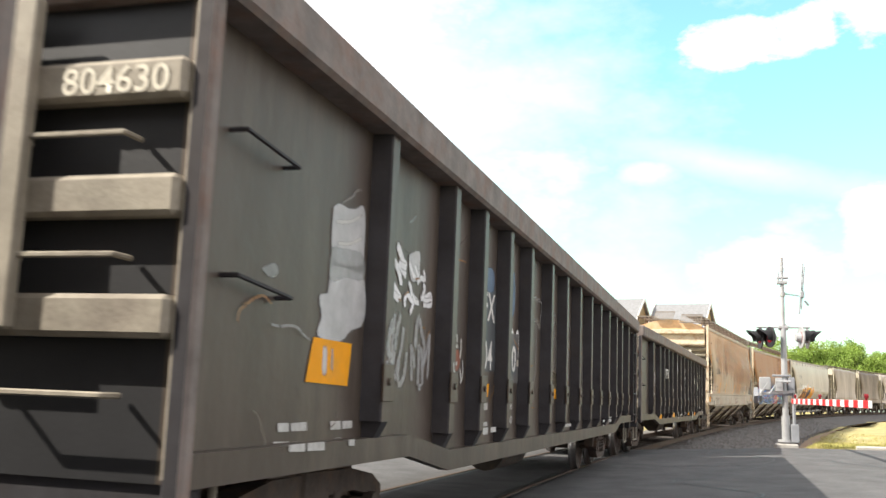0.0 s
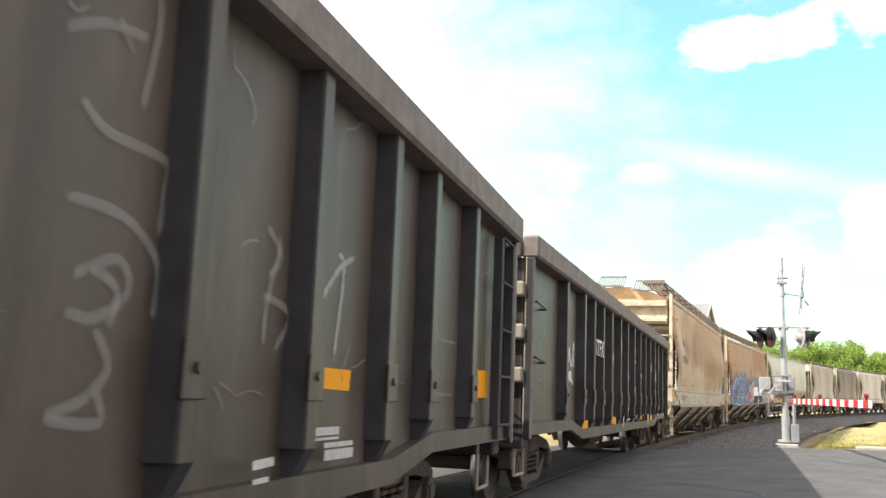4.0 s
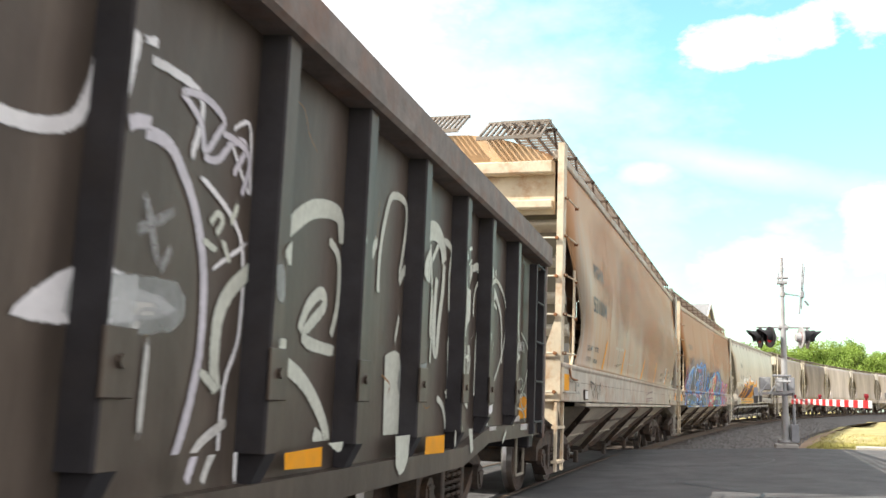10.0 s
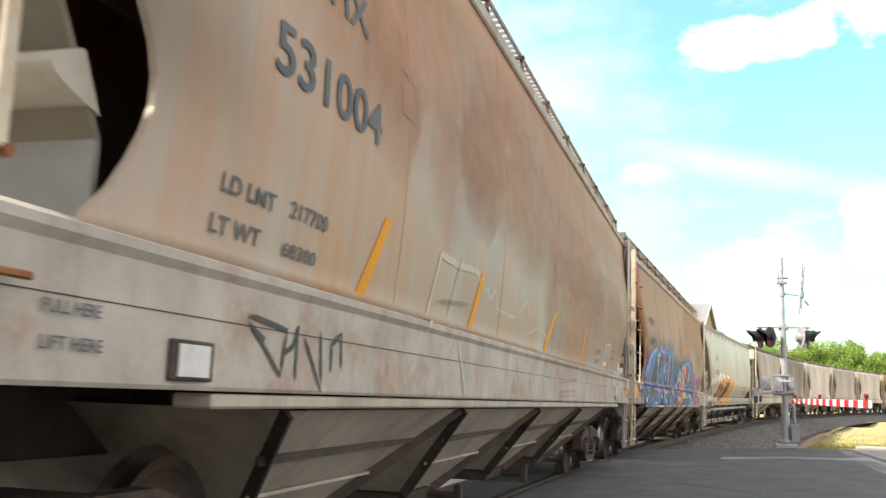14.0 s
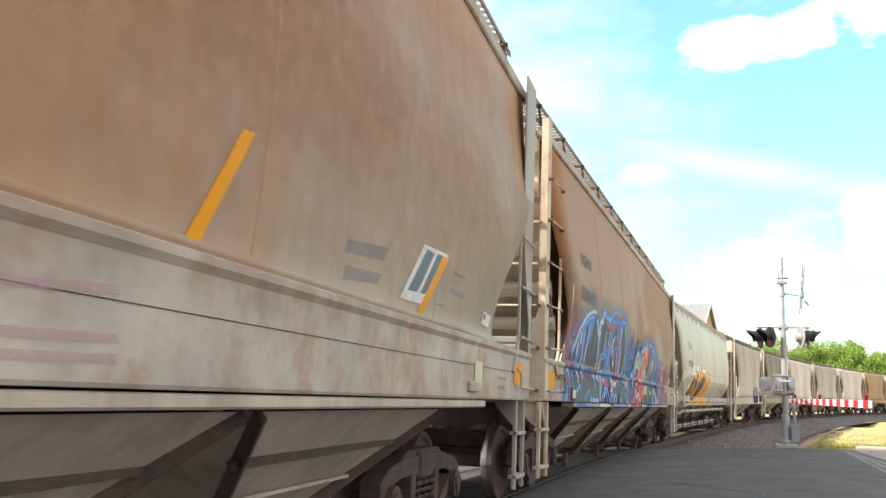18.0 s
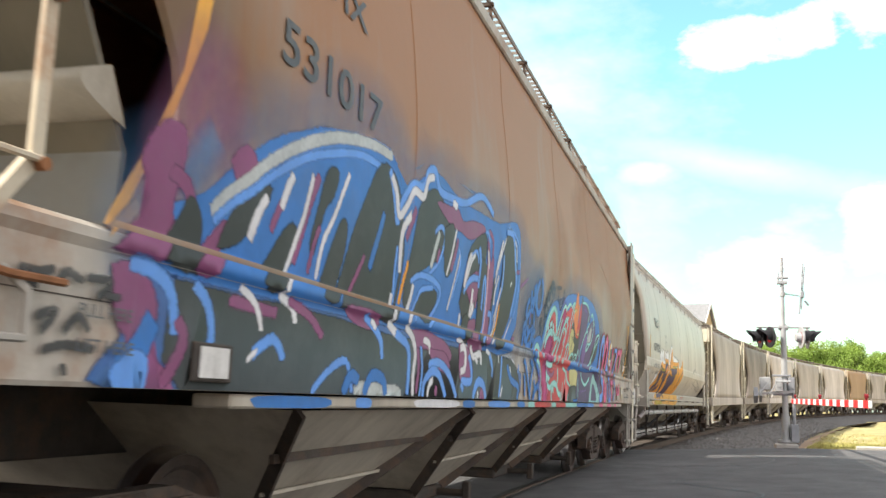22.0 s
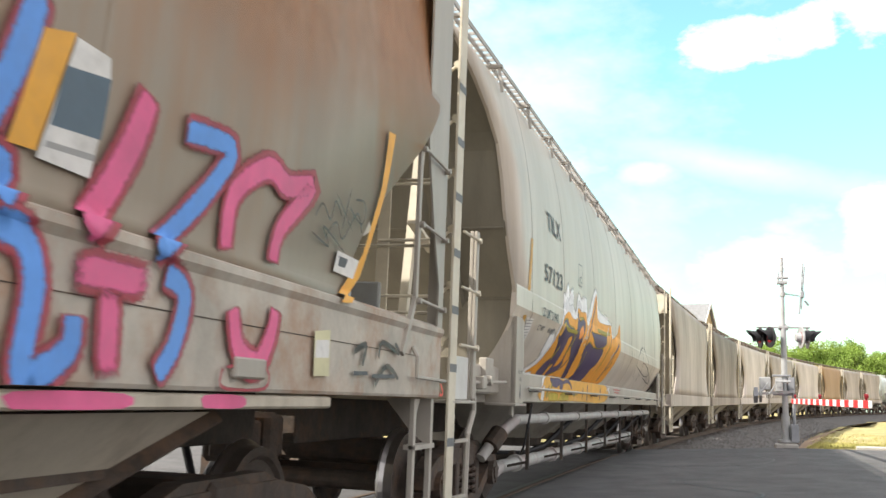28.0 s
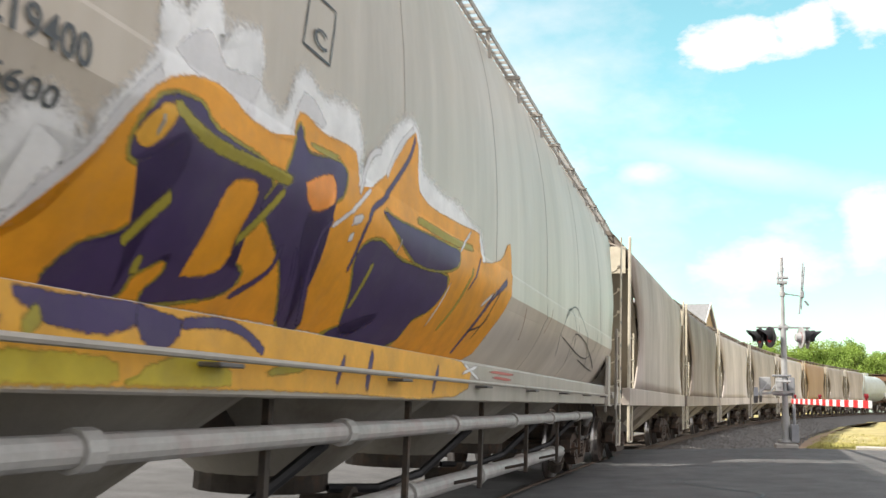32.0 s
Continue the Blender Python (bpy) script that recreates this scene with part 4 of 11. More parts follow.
def hopper(label, side_mat, sill_mat, post_mat, length=18.15, group="long covered hopper cars of the train", bays=4):
    h = length / 2
    car = tagged(new("covered_hopper_car"), label, "freight car", group)
    zs = HOPPER_Z
    for sg in (1, -1):
        curved_side(car, sg, length, zs, hopper_side, hopper_cut, side_mat, cut2=hopper_cut_rear)
        # weld seams between the side sheets
        for u in (3.95, 6.55, 9.2, 11.85, 14.5):
            bm = B()
            prev = None
            for z in zs[1:]:
                x = hopper_side(u, z)
                row = [bm.verts.new((sg * (x + d), u - h + e, z)) for d, e in ((0.001, -0.009), (0.005, 0.0), (0.001, 0.009))]
                if prev:
                    bm.faces.new((prev[0], prev[1], row[1], row[0])), bm.faces.new((prev[1], prev[2], row[2], row[1]))
                prev = row
            part("weld_seam", bm, side_mat, car)
        # side sill with its rolled upper flange
        prof = [(sg * 1.44, 1.20), (sg * 1.575, 1.20), (sg * 1.582, 1.215), (sg * 1.582, 1.60), (sg * 1.60, 1.63), (sg * 1.60, 1.66), (sg * 1.55, 1.685), (sg * 1.44, 1.66)]
        part("side_sill", prism(B(), prof, -h + 0.02, h - 0.02, "y"), sill_mat, car)
        part("lower_flange", box(B(), *sorted((sg * 1.40, sg * 1.57)), -h + 2.0, h - 2.0, 1.135, 1.19, 0.01), M["bay"], car, "pale lower flange streaked with rust")
        part("roof_rail", box(B(), *sorted((sg * 1.40, sg * 1.505)), -h + 0.16, h - 0.16, 4.25, 4.37, 0.015), sill_mat, car)
        for e in (1, -1):
            y = e * h
            bm = B()
            if e < 0:
                # front: an angle post with a flared gusset at its foot
                box(bm, *sorted((sg * 1.50, sg * 1.58)), *sorted((y - e * 0.005, y - e * 0.02)), 1.20, 4.42)
                box(bm, *sorted((sg * 1.565, sg * 1.58)), *sorted((y - e * 0.021, y - e * 0.20)), 1.60, 4.42)
                box(bm, *sorted((sg * 1.583, sg * 1.592)), *sorted((y - e * 0.021, y - e * 0.20)), 1.22, 1.62)
                prism(bm, [(sg * 1.499, 1.20), (sg * 1.34, 1.20), (sg * 1.39, 1.86), (sg * 1.43, 1.98), (sg * 1.499, 2.20)], *sorted((y - e * 0.005, y - e * 0.02)), "y")
                part("corner_post", bm, post_mat, car, "cream corner post streaked with rust")
                stile, foot = 0.80, 0.60
            else:
                # rear: a broad plate that narrows to a strap above the sill
                prism(bm, [(y - 0.02, 1.62), (y - 0.14, 1.62), (y - 0.14, 1.95), (y - 0.32, 2.32), (y - 0.52, 2.86), (y - 0.52, 4.42), (y - 0.02, 4.42)], *sorted((sg * 1.572, sg * 1.586)), "x")
                box(bm, *sorted((sg * 1.48, sg * 1.571)), *sorted((y - 0.02, y - 0.035)), 1.62, 4.42)
                part("corner_post", bm, M["grey"], car, "broad grey corner plate")
                stile, foot = 0.71, 0.95
            # side ladder: a stile bent in at the foot, round rungs with bolted ends
            bm = B()
            tall = 2.90 if e < 0 else 2.78
            box(bm, *sorted((sg * 1.575, sg * 1.60)), *sorted((y - e * (stile - 0.025), y - e * (stile + 0.025))), 1.80, tall, 0.004)
            beam(bm, (sg * 1.588, y - e * stile, 1.81), (sg * 1.588, y - e * foot, 1.58 if e < 0 else 1.45), 0.045, 0.025, (1, 0, 0))
            part("ladder_stile", bm, post_mat if e < 0 else M["grey"], car)
            for z in (1.785, 2.262, 2.745) + ((3.24, 3.72) if e < 0 else ()):
                bm = B()
                rod(bm, (sg * 1.612, y - e * 0.06, z), (sg * 1.612, y - e * (stile + 0.02), z + 0.012), 0.011, 6)
                rung = part("side_rung", bm, post_mat if e < 0 else M["grey"], car)
                for yy in (0.10, stile):
                    part("rung_bolt", rod(B(), (sg * 1.582, y - e * yy, z), (sg * 1.63, y - e * yy, z), 0.02, 8), M["rusty"] if e < 0 else M["grey"], rung)
            bm = B()
            tube(bm, [(sg * 1.60, y - e * 0.08, 1.31), (sg * 1.635, y - e * 0.08, 1.31), (sg * 1.635, y - e * 0.77, 1.32), (sg * 1.635, y - e * 0.77, 1.44), (sg * 1.59, y - e * 0.72, 1.50)], 0.012)
            part("sill_handhold", bm, M["grey"], car)
            for z in (1.31, 1.777, 2.25, 2.722, 3.20):
                bm = B()
                rod(bm, (sg * 1.52, y + e * 0.03, z), (sg * 0.82, y + e * 0.03, z), 0.012, 6)
                rung = part("end_rung", bm, M["cream_clean"], car)
                for xx in (1.51, 0.85):
                    part("rung_bolt", rod(B(), (sg * xx, y - e * 0.01, z), (sg * xx, y + e * 0.045, z), 0.022, 8), M["rusty"] if e < 0 else M["grey"], rung)
            part("end_stile", box(B(), *sorted((sg * 0.80, sg * 0.90)), *sorted((y - e * 0.012, y + e * 0.008)), 1.22, 3.4, 0.003), M["cream_clean"], car)
            # sill step below the corner
            bm = B()
            for yy in (0.01, 0.42):
                box(bm, *sorted((sg * 1.51, sg * 1.545)), *sorted((y - e * yy, y - e * (yy + 0.055))), 0.36, 1.19, 0.004)
            for z in (0.46, 0.87):
                box(bm, *sorted((sg * 1.48, sg * 1.56)), *sorted((y - e * 0.01, y - e * 0.475)), z, z + 0.03)
            prism(bm, [(sg * 1.545, 1.19), (sg * 1.22, 1.19), (sg * 1.40, 0.98), (sg * 1.50, 0.90), (sg * 1.545, 0.90)], *sorted((y - e * 0.066, y - e * 0.078)), "y")
            prism(bm, [(y - e * 0.42, 1.19), (y - e * 0.22, 1.19), (y - e * 0.42, 0.95)], *sorted((sg * 1.50, sg * 1.509)), "x")
            part("sill_step", bm, post_mat if e < 0 else M["grey"], car)
    for e in (1, -1):
        y = e * h
        # leaning end sheet with rounded horizontal ribs, and the upright grey sheet below it
        a, b = (0.34, 3.72), (1.42, 1.98)
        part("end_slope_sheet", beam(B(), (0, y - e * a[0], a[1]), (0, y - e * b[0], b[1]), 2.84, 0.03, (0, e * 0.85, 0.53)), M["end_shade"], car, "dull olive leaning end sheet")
        part("end_lower_sheet", box(B(), -1.42, 1.42, *sorted((y - e * 1.40, y - e * 1.43)), 1.57, 2.0), M["pale_grey_sheet"], car, "pale grey upright sheet above the platform")
        for z in (2.17, 2.58, 3.03, 3.46):
            t = (a[1] - z) / (a[1] - b[1])
            yy = a[0] + (b[0] - a[0]) * t
            prof = [(y - e * (yy - 0.20 * math.sin(math.pi * k / 8) + 0.10 - 0.2 * k / 16), z - 0.11 + 0.19 * k / 8) for k in range(9)]
            rib = part("end_stiffener", prism(B(), prof, -1.43, 1.43, "x"), M["rib_paint"], car, "rounded horizontal end rib")
            for f in rib.data.polygons:
                f.use_smooth = abs(f.normal.x) < 0.5
        bm = B()
        box(bm, -1.42, 1.42, *sorted((y - e * 0.22, y - e * 0.29)), 3.55, 4.25)
        part("end_wall", bm, M["cream"], car, "cream upper end wall with rust stains")
        part("end_wall_ledge", box(B(), -1.425, 1.425, *sorted((y - e * 0.06, y - e * 0.22)), 4.05, 4.22, 0.02), M["cream"], car)
        part("end_wall_ledge", box(B(), -1.425, 1.425, *sorted((y - e * 0.10, y - e * 0.22)), 3.60, 3.72, 0.02), M["cream"], car)
        n = 10
        pts = [(1.4 * (-1 + 2 * i / n), 4.26 + 0.37 * (1 - abs(-1 + 2 * i / n) ** 2.2)) for i in range(n + 1)]
        part("roof_end", prism(B(), pts + [(1.4, 4.2), (-1.4, 4.2)], *sorted((y - e * 0.17, y - e * 0.22)), "y"), M["rust_cream"], car, "orange-stained arched roof end")
        part("end_platform", box(B(), -1.43, 1.43, *sorted((y - e * 0.08, y - e * 2.3)), 1.50, 1.55), sill_mat, car)
        part("end_sill", box(B(), -1.495, 1.495, *sorted((y - e * 0.02, y - e * 0.08)), 1.17, 1.50, 0.02), post_mat, car)
        part("end_box", box(B(), -0.75, 1.28, *sorted((y - e * 0.45, y - e * 0.50)), 1.46, 1.93, 0.01), M["pale_grey_sheet"], car, "pale grey sheet behind the end ladder")
        bm = B()
        box(bm, -0.12, 0.12, *sorted((y - e * 0.45, y - e * 0.62)), 1.58, 2.4, 0.01)
        rod(bm, (0.35, y - e * 0.55, 1.60), (0.35, y - e * 0.95, 1.60), 0.16, 12)
        part("brake_gear", bm, M["grey"], car)
        for x in (0.98, -0.98) if e > 0 else ():
            part("slope_support", beam(B(), (x, y - e * 0.62, 1.55), (x, y - e * 0.58, 3.0), 0.10, 0.10), M["end_shade"], car)
        # crossover walk at the roof end: two gratings that slope down to the end
        for x0, x1, f0, f1, z0, z1 in ((-0.60, 0.16, -0.02, 0.50, 4.64, 4.98), (0.46, 1.28, -0.06, 0.52, 4.50, 4.86)):
            bm = B()
            for f, z in ((f0, z0), (f1, z1)):
                beam(bm, (x0 - 0.02, y - e * f, z), (x1 + 0.02, y - e * f, z), 0.03, 0.045)
            grating = part("end_crossover", bm, M["galv_walk"], car, "weathered sloping steel grating")
            for k in range(12):
                x = x0 + (x1 - x0) * k / 11
                part("grating_bar", beam(B(), (x, y - e * f0, z0), (x, y - e * f1, z1), 0.022, 0.035), M["galv_walk"], grating)
            for xx in (x0, x1):
                part("grating_bracket", beam(B(), (xx, y - e * 0.5, z1 - 0.02), (xx, y - e * 0.5, 4.45), 0.03, 0.03), M["under"], grating)
        add_coupler(car, y, e)
    arch_roof(car, length, 1.47, 4.27, 4.62, side_mat)
    running_board(car, length, 4.75, M["galv_walk"], 0.70, 1.33, 1.55, 0.008)
    for i in range(10):
        y = -h + 1.3 + (length - 2.6) * i / 9
        bm = B(); box(bm, -0.3, 0.3, y - 0.62, y + 0.62, 4.60, 4.70, 0.02)
        part("roof_hatch", bm, M["grey"], car)
    part("center_sill", box(B(), -0.28, 0.28, -h + 0.1, h - 0.1, 0.85, 1.22, 0.01), M["under"], car)
    # discharge bays
    span = (length - 5.65) / bays
    for i in range(bays):
        c = -h + 2.8 + span * (i + 0.5)
        bm = B()
        top = [(-1.44, c - span * 0.47, 1.12), (1.44, c - span * 0.47, 1.12), (1.44, c + span * 0.47, 1.12), (-1.44, c + span * 0.47, 1.12)]
        bot = [(-0.62, c - 0.42, 0.36), (0.62, c - 0.42, 0.36), (0.62, c + 0.42, 0.36), (-0.62, c + 0.42, 0.36)]
        vt, vb = [bm.verts.new(p) for p in top], [bm.verts.new(p) for p in bot]
        for k in range(4):
            bm.faces.new((vt[k], vb[k], vb[(k + 1) % 4], vt[(k + 1) % 4]))
        bm.faces.new(vb[::-1])
        bmesh.ops.recalc_face_normals(bm, faces=bm.faces[:])
        bay = part("discharge_bay", bm, M["bay"], car)
        for sg in (1, -1):
            for e in (-1, 1):
                bm = B()
                beam(bm, (sg * 1.45, c + e * span * 0.475, 1.12), (sg * 0.65, c + e * 0.44, 0.34), 0.09, 0.02, (1, 0, 0.9))
                part("bay_flange", bm, M["truck"], bay)
            bm = B()
            beam(bm, (sg * 1.20, c - span * 0.395, 0.87), (sg * 1.20, c + span * 0.395, 0.90), 0.03, 0.045)
            part("bay_stiffener", bm, M["truck"], bay)
            bm = B()
            beam(bm, (sg * 0.985, c - span * 0.29, 0.655), (sg * 0.985, c + span * 0.29, 0.67), 0.02, 0.02)
            part("bay_seam", bm, M["bay"], bay)
        part("outlet_gate", box(B(), -0.66, 0.66, c - 0.48, c + 0.48, 0.24, 0.35, 0.02), M["under"], bay)
        bm = B(); rod(bm, (-0.95, c + 0.3, 0.29), (0.95, c + 0.3, 0.29), 0.035, 8)
        for sg in (1, -1):
            box(bm, *sorted((sg * 0.92, sg * 0.99)), c + 0.25, c + 0.35, 0.20, 0.40, 0.01)
        part("gate_shaft", bm, M["under"], bay)
    for y in (-h + 2.05, h - 2.05):
        add_truck(car, y)
    return car


# ---------------------------------------------------------------- pressure hopper with round sides
TL = 20.16
TANK_Z = (1.42, 1.5, 1.58, 1.66, 1.74, 1.82, 1.9, 1.98, 2.06, 2.15, 2.3, 2.6, 2.9, 3.2, 3.5, 3.75, 3.95, 4.1, 4.22, 4.3)


def tank_side(u, z):
    """Half width of the round side: widest at the seam, tucked under below it."""
    if z > 2.3:
        return 1.575 - 0.25 * min((z - 2.3) / 2.0, 1) ** 2.6
    return 1.575 - 0.36 * min(max(2.15 - z, 0) / 0.70, 1.1) ** 1.7


def tank_cut(z):
    """Where the body's end begins: upright below, leaning out in two facets above, curled at the roof."""
    if z < 2.15:
        return 1.94 + 0.10 * (2.15 - z)
    if z < 2.75:
        return 1.94 - 0.46 * (z - 2.15) / 0.6
    if z < 3.45:
        return 1.48 - 0.12 * (z - 2.75) / 0.7
    return 1.36 - 1.02 * min((z - 3.45) / 0.75, 1) ** 1.5


def pressure_hopper(label):
    h = TL / 2
    car = tagged(new("pressure_hopper_car"), label, "freight car")
    for sg in (1, -1):
        curved_side(car, sg, TL, TANK_Z, tank_side, tank_cut, M["tank"], nu=20)
        # lap seam: a shallow raised band that thins out downwards
        part("seam_band", prism(B(), [(sg * 1.52, 1.98), (sg * 1.544, 1.98), (sg * 1.584, 2.09), (sg * 1.584, 2.27), (sg * 1.576, 2.29), (sg * 1.54, 2.29)], -h + 1.9, h - 1.9, "y"), M["tank"], car)
        part("side_sill", prism(B(), [(sg * 1.28, 1.18), (sg * 1.515, 1.18), (sg * 1.525, 1.19), (sg * 1.525, 1.455), (sg * 1.51, 1.475), (sg * 1.24, 1.475)], -h + 2.0, h - 2.0, "y"), M["grey"], car)
        for u in (2.62, 4.45, 6.9, 9.35, 11.8, 14.25, 16.7):
            bm = B(); prev = None
            for z in TANK_Z:
                x = tank_side(u, z) if not 2.0 < z < 2.3 else 1.585
                row = [bm.verts.new((sg * (x + d), u - h + e, z)) for d, e in ((0.0005, -0.009), (0.004, 0.0), (0.0005, 0.009))]
                if prev:
                    bm.faces.new((prev[0], prev[1], row[1], row[0])), bm.faces.new((prev[1], prev[2], row[2], row[1]))
                prev = row
            part("weld_seam", bm, M["grey"], car)
        # operating rod along the sill on small brackets
        rail = part("side_handrail", rod(B(), (sg * 1.60, -h + 2.45, 1.32), (sg * 1.60, h - 2.45, 1.32), 0.014, 8), M["grey"], car)
        for i in range(8):
            y = -h + 2.9 + (TL - 5.8) * i / 7
            bm = B(); box(bm, *sorted((sg * 1.526, sg * 1.625)), y - 0.09, y + 0.09, 1.285, 1.303, 0.004)
            beam(bm, (sg * 1.54, y - 0.09, 1.30), (sg * 1.54, y - 0.09, 1.42), 0.02, 0.01)
            part("handrail_bracket", bm, M["steel_dark"], rail)
        for e in (1, -1):
            y = e * h
            # bolster: a boxed plate at the side and a web with a round notch behind it
            web = [(1.565, 1.17), (1.565, 1.98), (1.50, 1.90), (1.42, 1.76), (1.33, 1.62), (1.24, 1.52), (1.02, 1.50), (1.02, 1.46), (1.22, 1.46), (1.31, 1.42), (1.345, 1.35), (1.31, 1.28), (1.22, 1.24), (1.02, 1.24), (1.02, 1.17)]
            bolster = part("bolster_web", prism(B(), [(sg * x, z) for x, z in web], *sorted((y - e * 1.97, y - e * 2.0)), "y"), M["grey"], car)
            bm = B()
            prism(bm, [(y - e * 1.97, 1.17), (y - e * 2.31, 1.17), (y - e * 2.28, 1.93), (y - e * 2.25, 1.975), (y - e * 1.97, 1.985)], *sorted((sg * 1.53, sg * 1.58)), "x")
            box(bm, *sorted((sg * 1.30, sg * 1.60)), *sorted((y - e * 1.9, y - e * 2.36)), 1.145, 1.168, 0.004)
            part("bolster_plate", bm, M["grey"], bolster)
            bm = B(); prism(bm, [(y - e * 2.05, 1.14), (y - e * 2.14, 1.14), (y - e * 2.14, 1.06), (y - e * 2.10, 1.03), (y - e * 2.05, 1.06)], *sorted((sg * 1.50, sg * 1.53)), "x")
            part("jacking_lug", bm, M["grey"], bolster)
            # side ladder: wide flat corner post with dark bands, and an inner stile
            bm = B()
            box(bm, *sorted((sg * 1.54, sg * 1.56)), *sorted((y + e * 0.10, y - e * 0.07)), 0.42, 4.35, 0.003)
            post = part("corner_post", bm, M["cream_clean"], car, "pale cream flat corner post")
            for z in (0.88, 1.42, 1.85, 2.28, 2.71, 3.14, 3.57):
                part("painted_band", box(B(), *sorted((sg * 1.5605, sg * 1.5625)), *sorted((y + e * 0.099, y - e * 0.069)), z - 0.03, z + 0.03), M["band_grey"], post, "dark grey painted band")
            bm = B()
            box(bm, *sorted((sg * 1.535, sg * 1.56)), *sorted((y - e * 0.545, y - e * 0.62)), 1.2, 2.55, 0.004)
            box(bm, *sorted((sg * 1.50, sg * 1.53)), *sorted((y - e * 0.545, y - e * 0.56)), 1.2, 2.55, 0.004)
            part("ladder_stile", bm, M["grey"], car)
            part("end_stile", box(B(), *sorted((sg * 0.90, sg * 1.0)), *sorted((y - e * 0.0, y - e * 0.015)), 1.2, 4.0, 0.003), M["cream_clean"], car)
            for z in (1.60, 2.04, 2.47, 2.91, 3.34, 3.77):
                bm = B(); rod(bm, (sg * 1.575, y - e * 0.10, z), (sg * 1.575, y - e * 0.60, z), 0.012, 8)
                if z < 2.6:
                    rod(bm, (sg * 1.545, y - e * 0.575, z), (sg * 1.59, y - e * 0.575, z), 0.024, 8)
                    part("side_rung", bm, M["cream_clean"], car)
                bm = B()
                tube(bm, [(sg * 0.93, y + e * 0.06, z - 0.09), (sg * 1.40, y + e * 0.06, z - 0.09), (sg * 1.46, y + e * 0.05, z - 0.06), (sg * 1.50, y + e * 0.01, z - 0.01)], 0.012)
                rod(bm, (sg * 1.51, y - e * 0.03, z), (sg * 1.51, y + e * 0.03, z), 0.03, 8)
                part("end_rung", bm, M["cream_clean"], car)
            # stirrup step below
            bm = B()
            tube(bm, [(sg * 1.54, y - e * 0.62, 1.36), (sg * 1.54, y - e * 0.66, 1.10), (sg * 1.54, y - e * 0.50, 0.92), (sg * 1.54, y - e * 0.48, 0.44)], 0.024)
            for z in (0.46, 0.88):
                box(bm, *sorted((sg * 1.52, sg * 1.555)), *sorted((y - e * 0.12, y - e * 0.50)), z - 0.012, z + 0.012)
            part("sill_step", bm, M["grey"], car)
            # sill plate between the ladder stiles
            bm = B(); box(bm, *sorted((sg * 1.50, sg * 1.53)), *sorted((y - e * 0.16, y - e * 0.50)), 1.19, 1.52, 0.006)
            part("instruction_plate", bm, M["pale_plate"], car, "pale grey plate with red wording")
            part("platform_edge", box(B(), *sorted((sg * 1.30, sg * 1.56)), *sorted((y - e * 0.0, y - e * 0.64)), 1.16, 1.183, 0.004), M["grey"], car)
            # uncoupling rod and air valve by the bolster
            bm = B(); rod(bm, (sg * 1.50, y - e * 0.75, 1.33), (sg * 1.50, y - e * 1.9, 1.36), 0.015, 8)
            box(bm, *sorted((sg * 1.44, sg * 1.54)), *sorted((y - e * 0.95, y - e * 1.08)), 1.28, 1.39, 0.01)
            rod(bm, (sg * 1.46, y - e * 1.25, 1.36), (sg * 1.54, y - e * 1.25, 1.36), 0.045, 10)
            part("brake_valve_rod", bm, M["grey"], car)
            bm = B(); box(bm, *sorted((sg * 1.40, sg * 1.47)), *sorted((y - e * 1.30, y - e * 1.55)), 1.36, 1.56, 0.008)
            part("document_holder", bm, M["grey"], car)
    for e in (1, -1):
        y = e * h
        # end of the body in three facets
        rows_z = [1.3, 1.5, 1.7, 1.9, 2.15, 2.75, 3.1, 3.45, 3.6, 3.75, 3.9, 4.05, 4.2, 4.28]
        bm = B()
        prev = None
        for z in rows_z:
            w, yy = tank_side(0, max(z, 1.42)) - 0.015, y - e * (tank_cut(z) + 0.025)
            row = [bm.verts.new((x, yy + e * d, z)) for d in (0.0, -0.03) for x in (-w, -w * 0.5, 0.0, w * 0.5, w)]
            if prev:
                for k in (0, 1, 2, 3, 5, 6, 7, 8):
                    bm.faces.new((prev[k], prev[k + 1], row[k + 1], row[k]))
            prev = row
        bmesh.ops.recalc_face_normals(bm, faces=bm.faces[:])
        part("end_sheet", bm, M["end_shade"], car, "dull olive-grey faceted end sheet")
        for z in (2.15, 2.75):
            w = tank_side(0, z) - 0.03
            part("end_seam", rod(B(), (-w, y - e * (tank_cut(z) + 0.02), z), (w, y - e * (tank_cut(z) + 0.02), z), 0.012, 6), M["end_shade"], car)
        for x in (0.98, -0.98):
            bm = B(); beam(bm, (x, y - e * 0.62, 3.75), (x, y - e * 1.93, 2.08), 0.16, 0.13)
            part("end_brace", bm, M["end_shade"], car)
        for x in (1.15, -1.15):
            bm = B(); beam(bm, (x, y - e * 0.10, 2.55), (x, y - e * 0.62, 2.40), 0.08, 0.03)
            beam(bm, (x * 0.9, y - e * 0.25, 1.55), (x * 0.9, y - e * 0.55, 3.3), 0.07, 0.07)
            part("end_brace", bm, M["cream_clean"], car)
        part("end_platform", box(B(), -1.29, 1.29, *sorted((y - e * 0.12, y - e * 2.0)), 1.17, 1.24), M["grey"], car)
        part("end_sill", box(B(), -1.54, 1.54, *sorted((y + e * 0.0, y - e * 0.10)), 1.19, 1.50, 0.01), M["cream_clean"], car)
        part("stub_sill", box(B(), -1.42, 1.42, *sorted((y - e * 0.64, y - e * 1.96)), 1.245, 1.50, 0.02), M["grey"], car)
        bm = B()
        rod(bm, (0.35, y - e * 1.1, 1.62), (0.95, y - e * 1.1, 1.62), 0.12, 16)
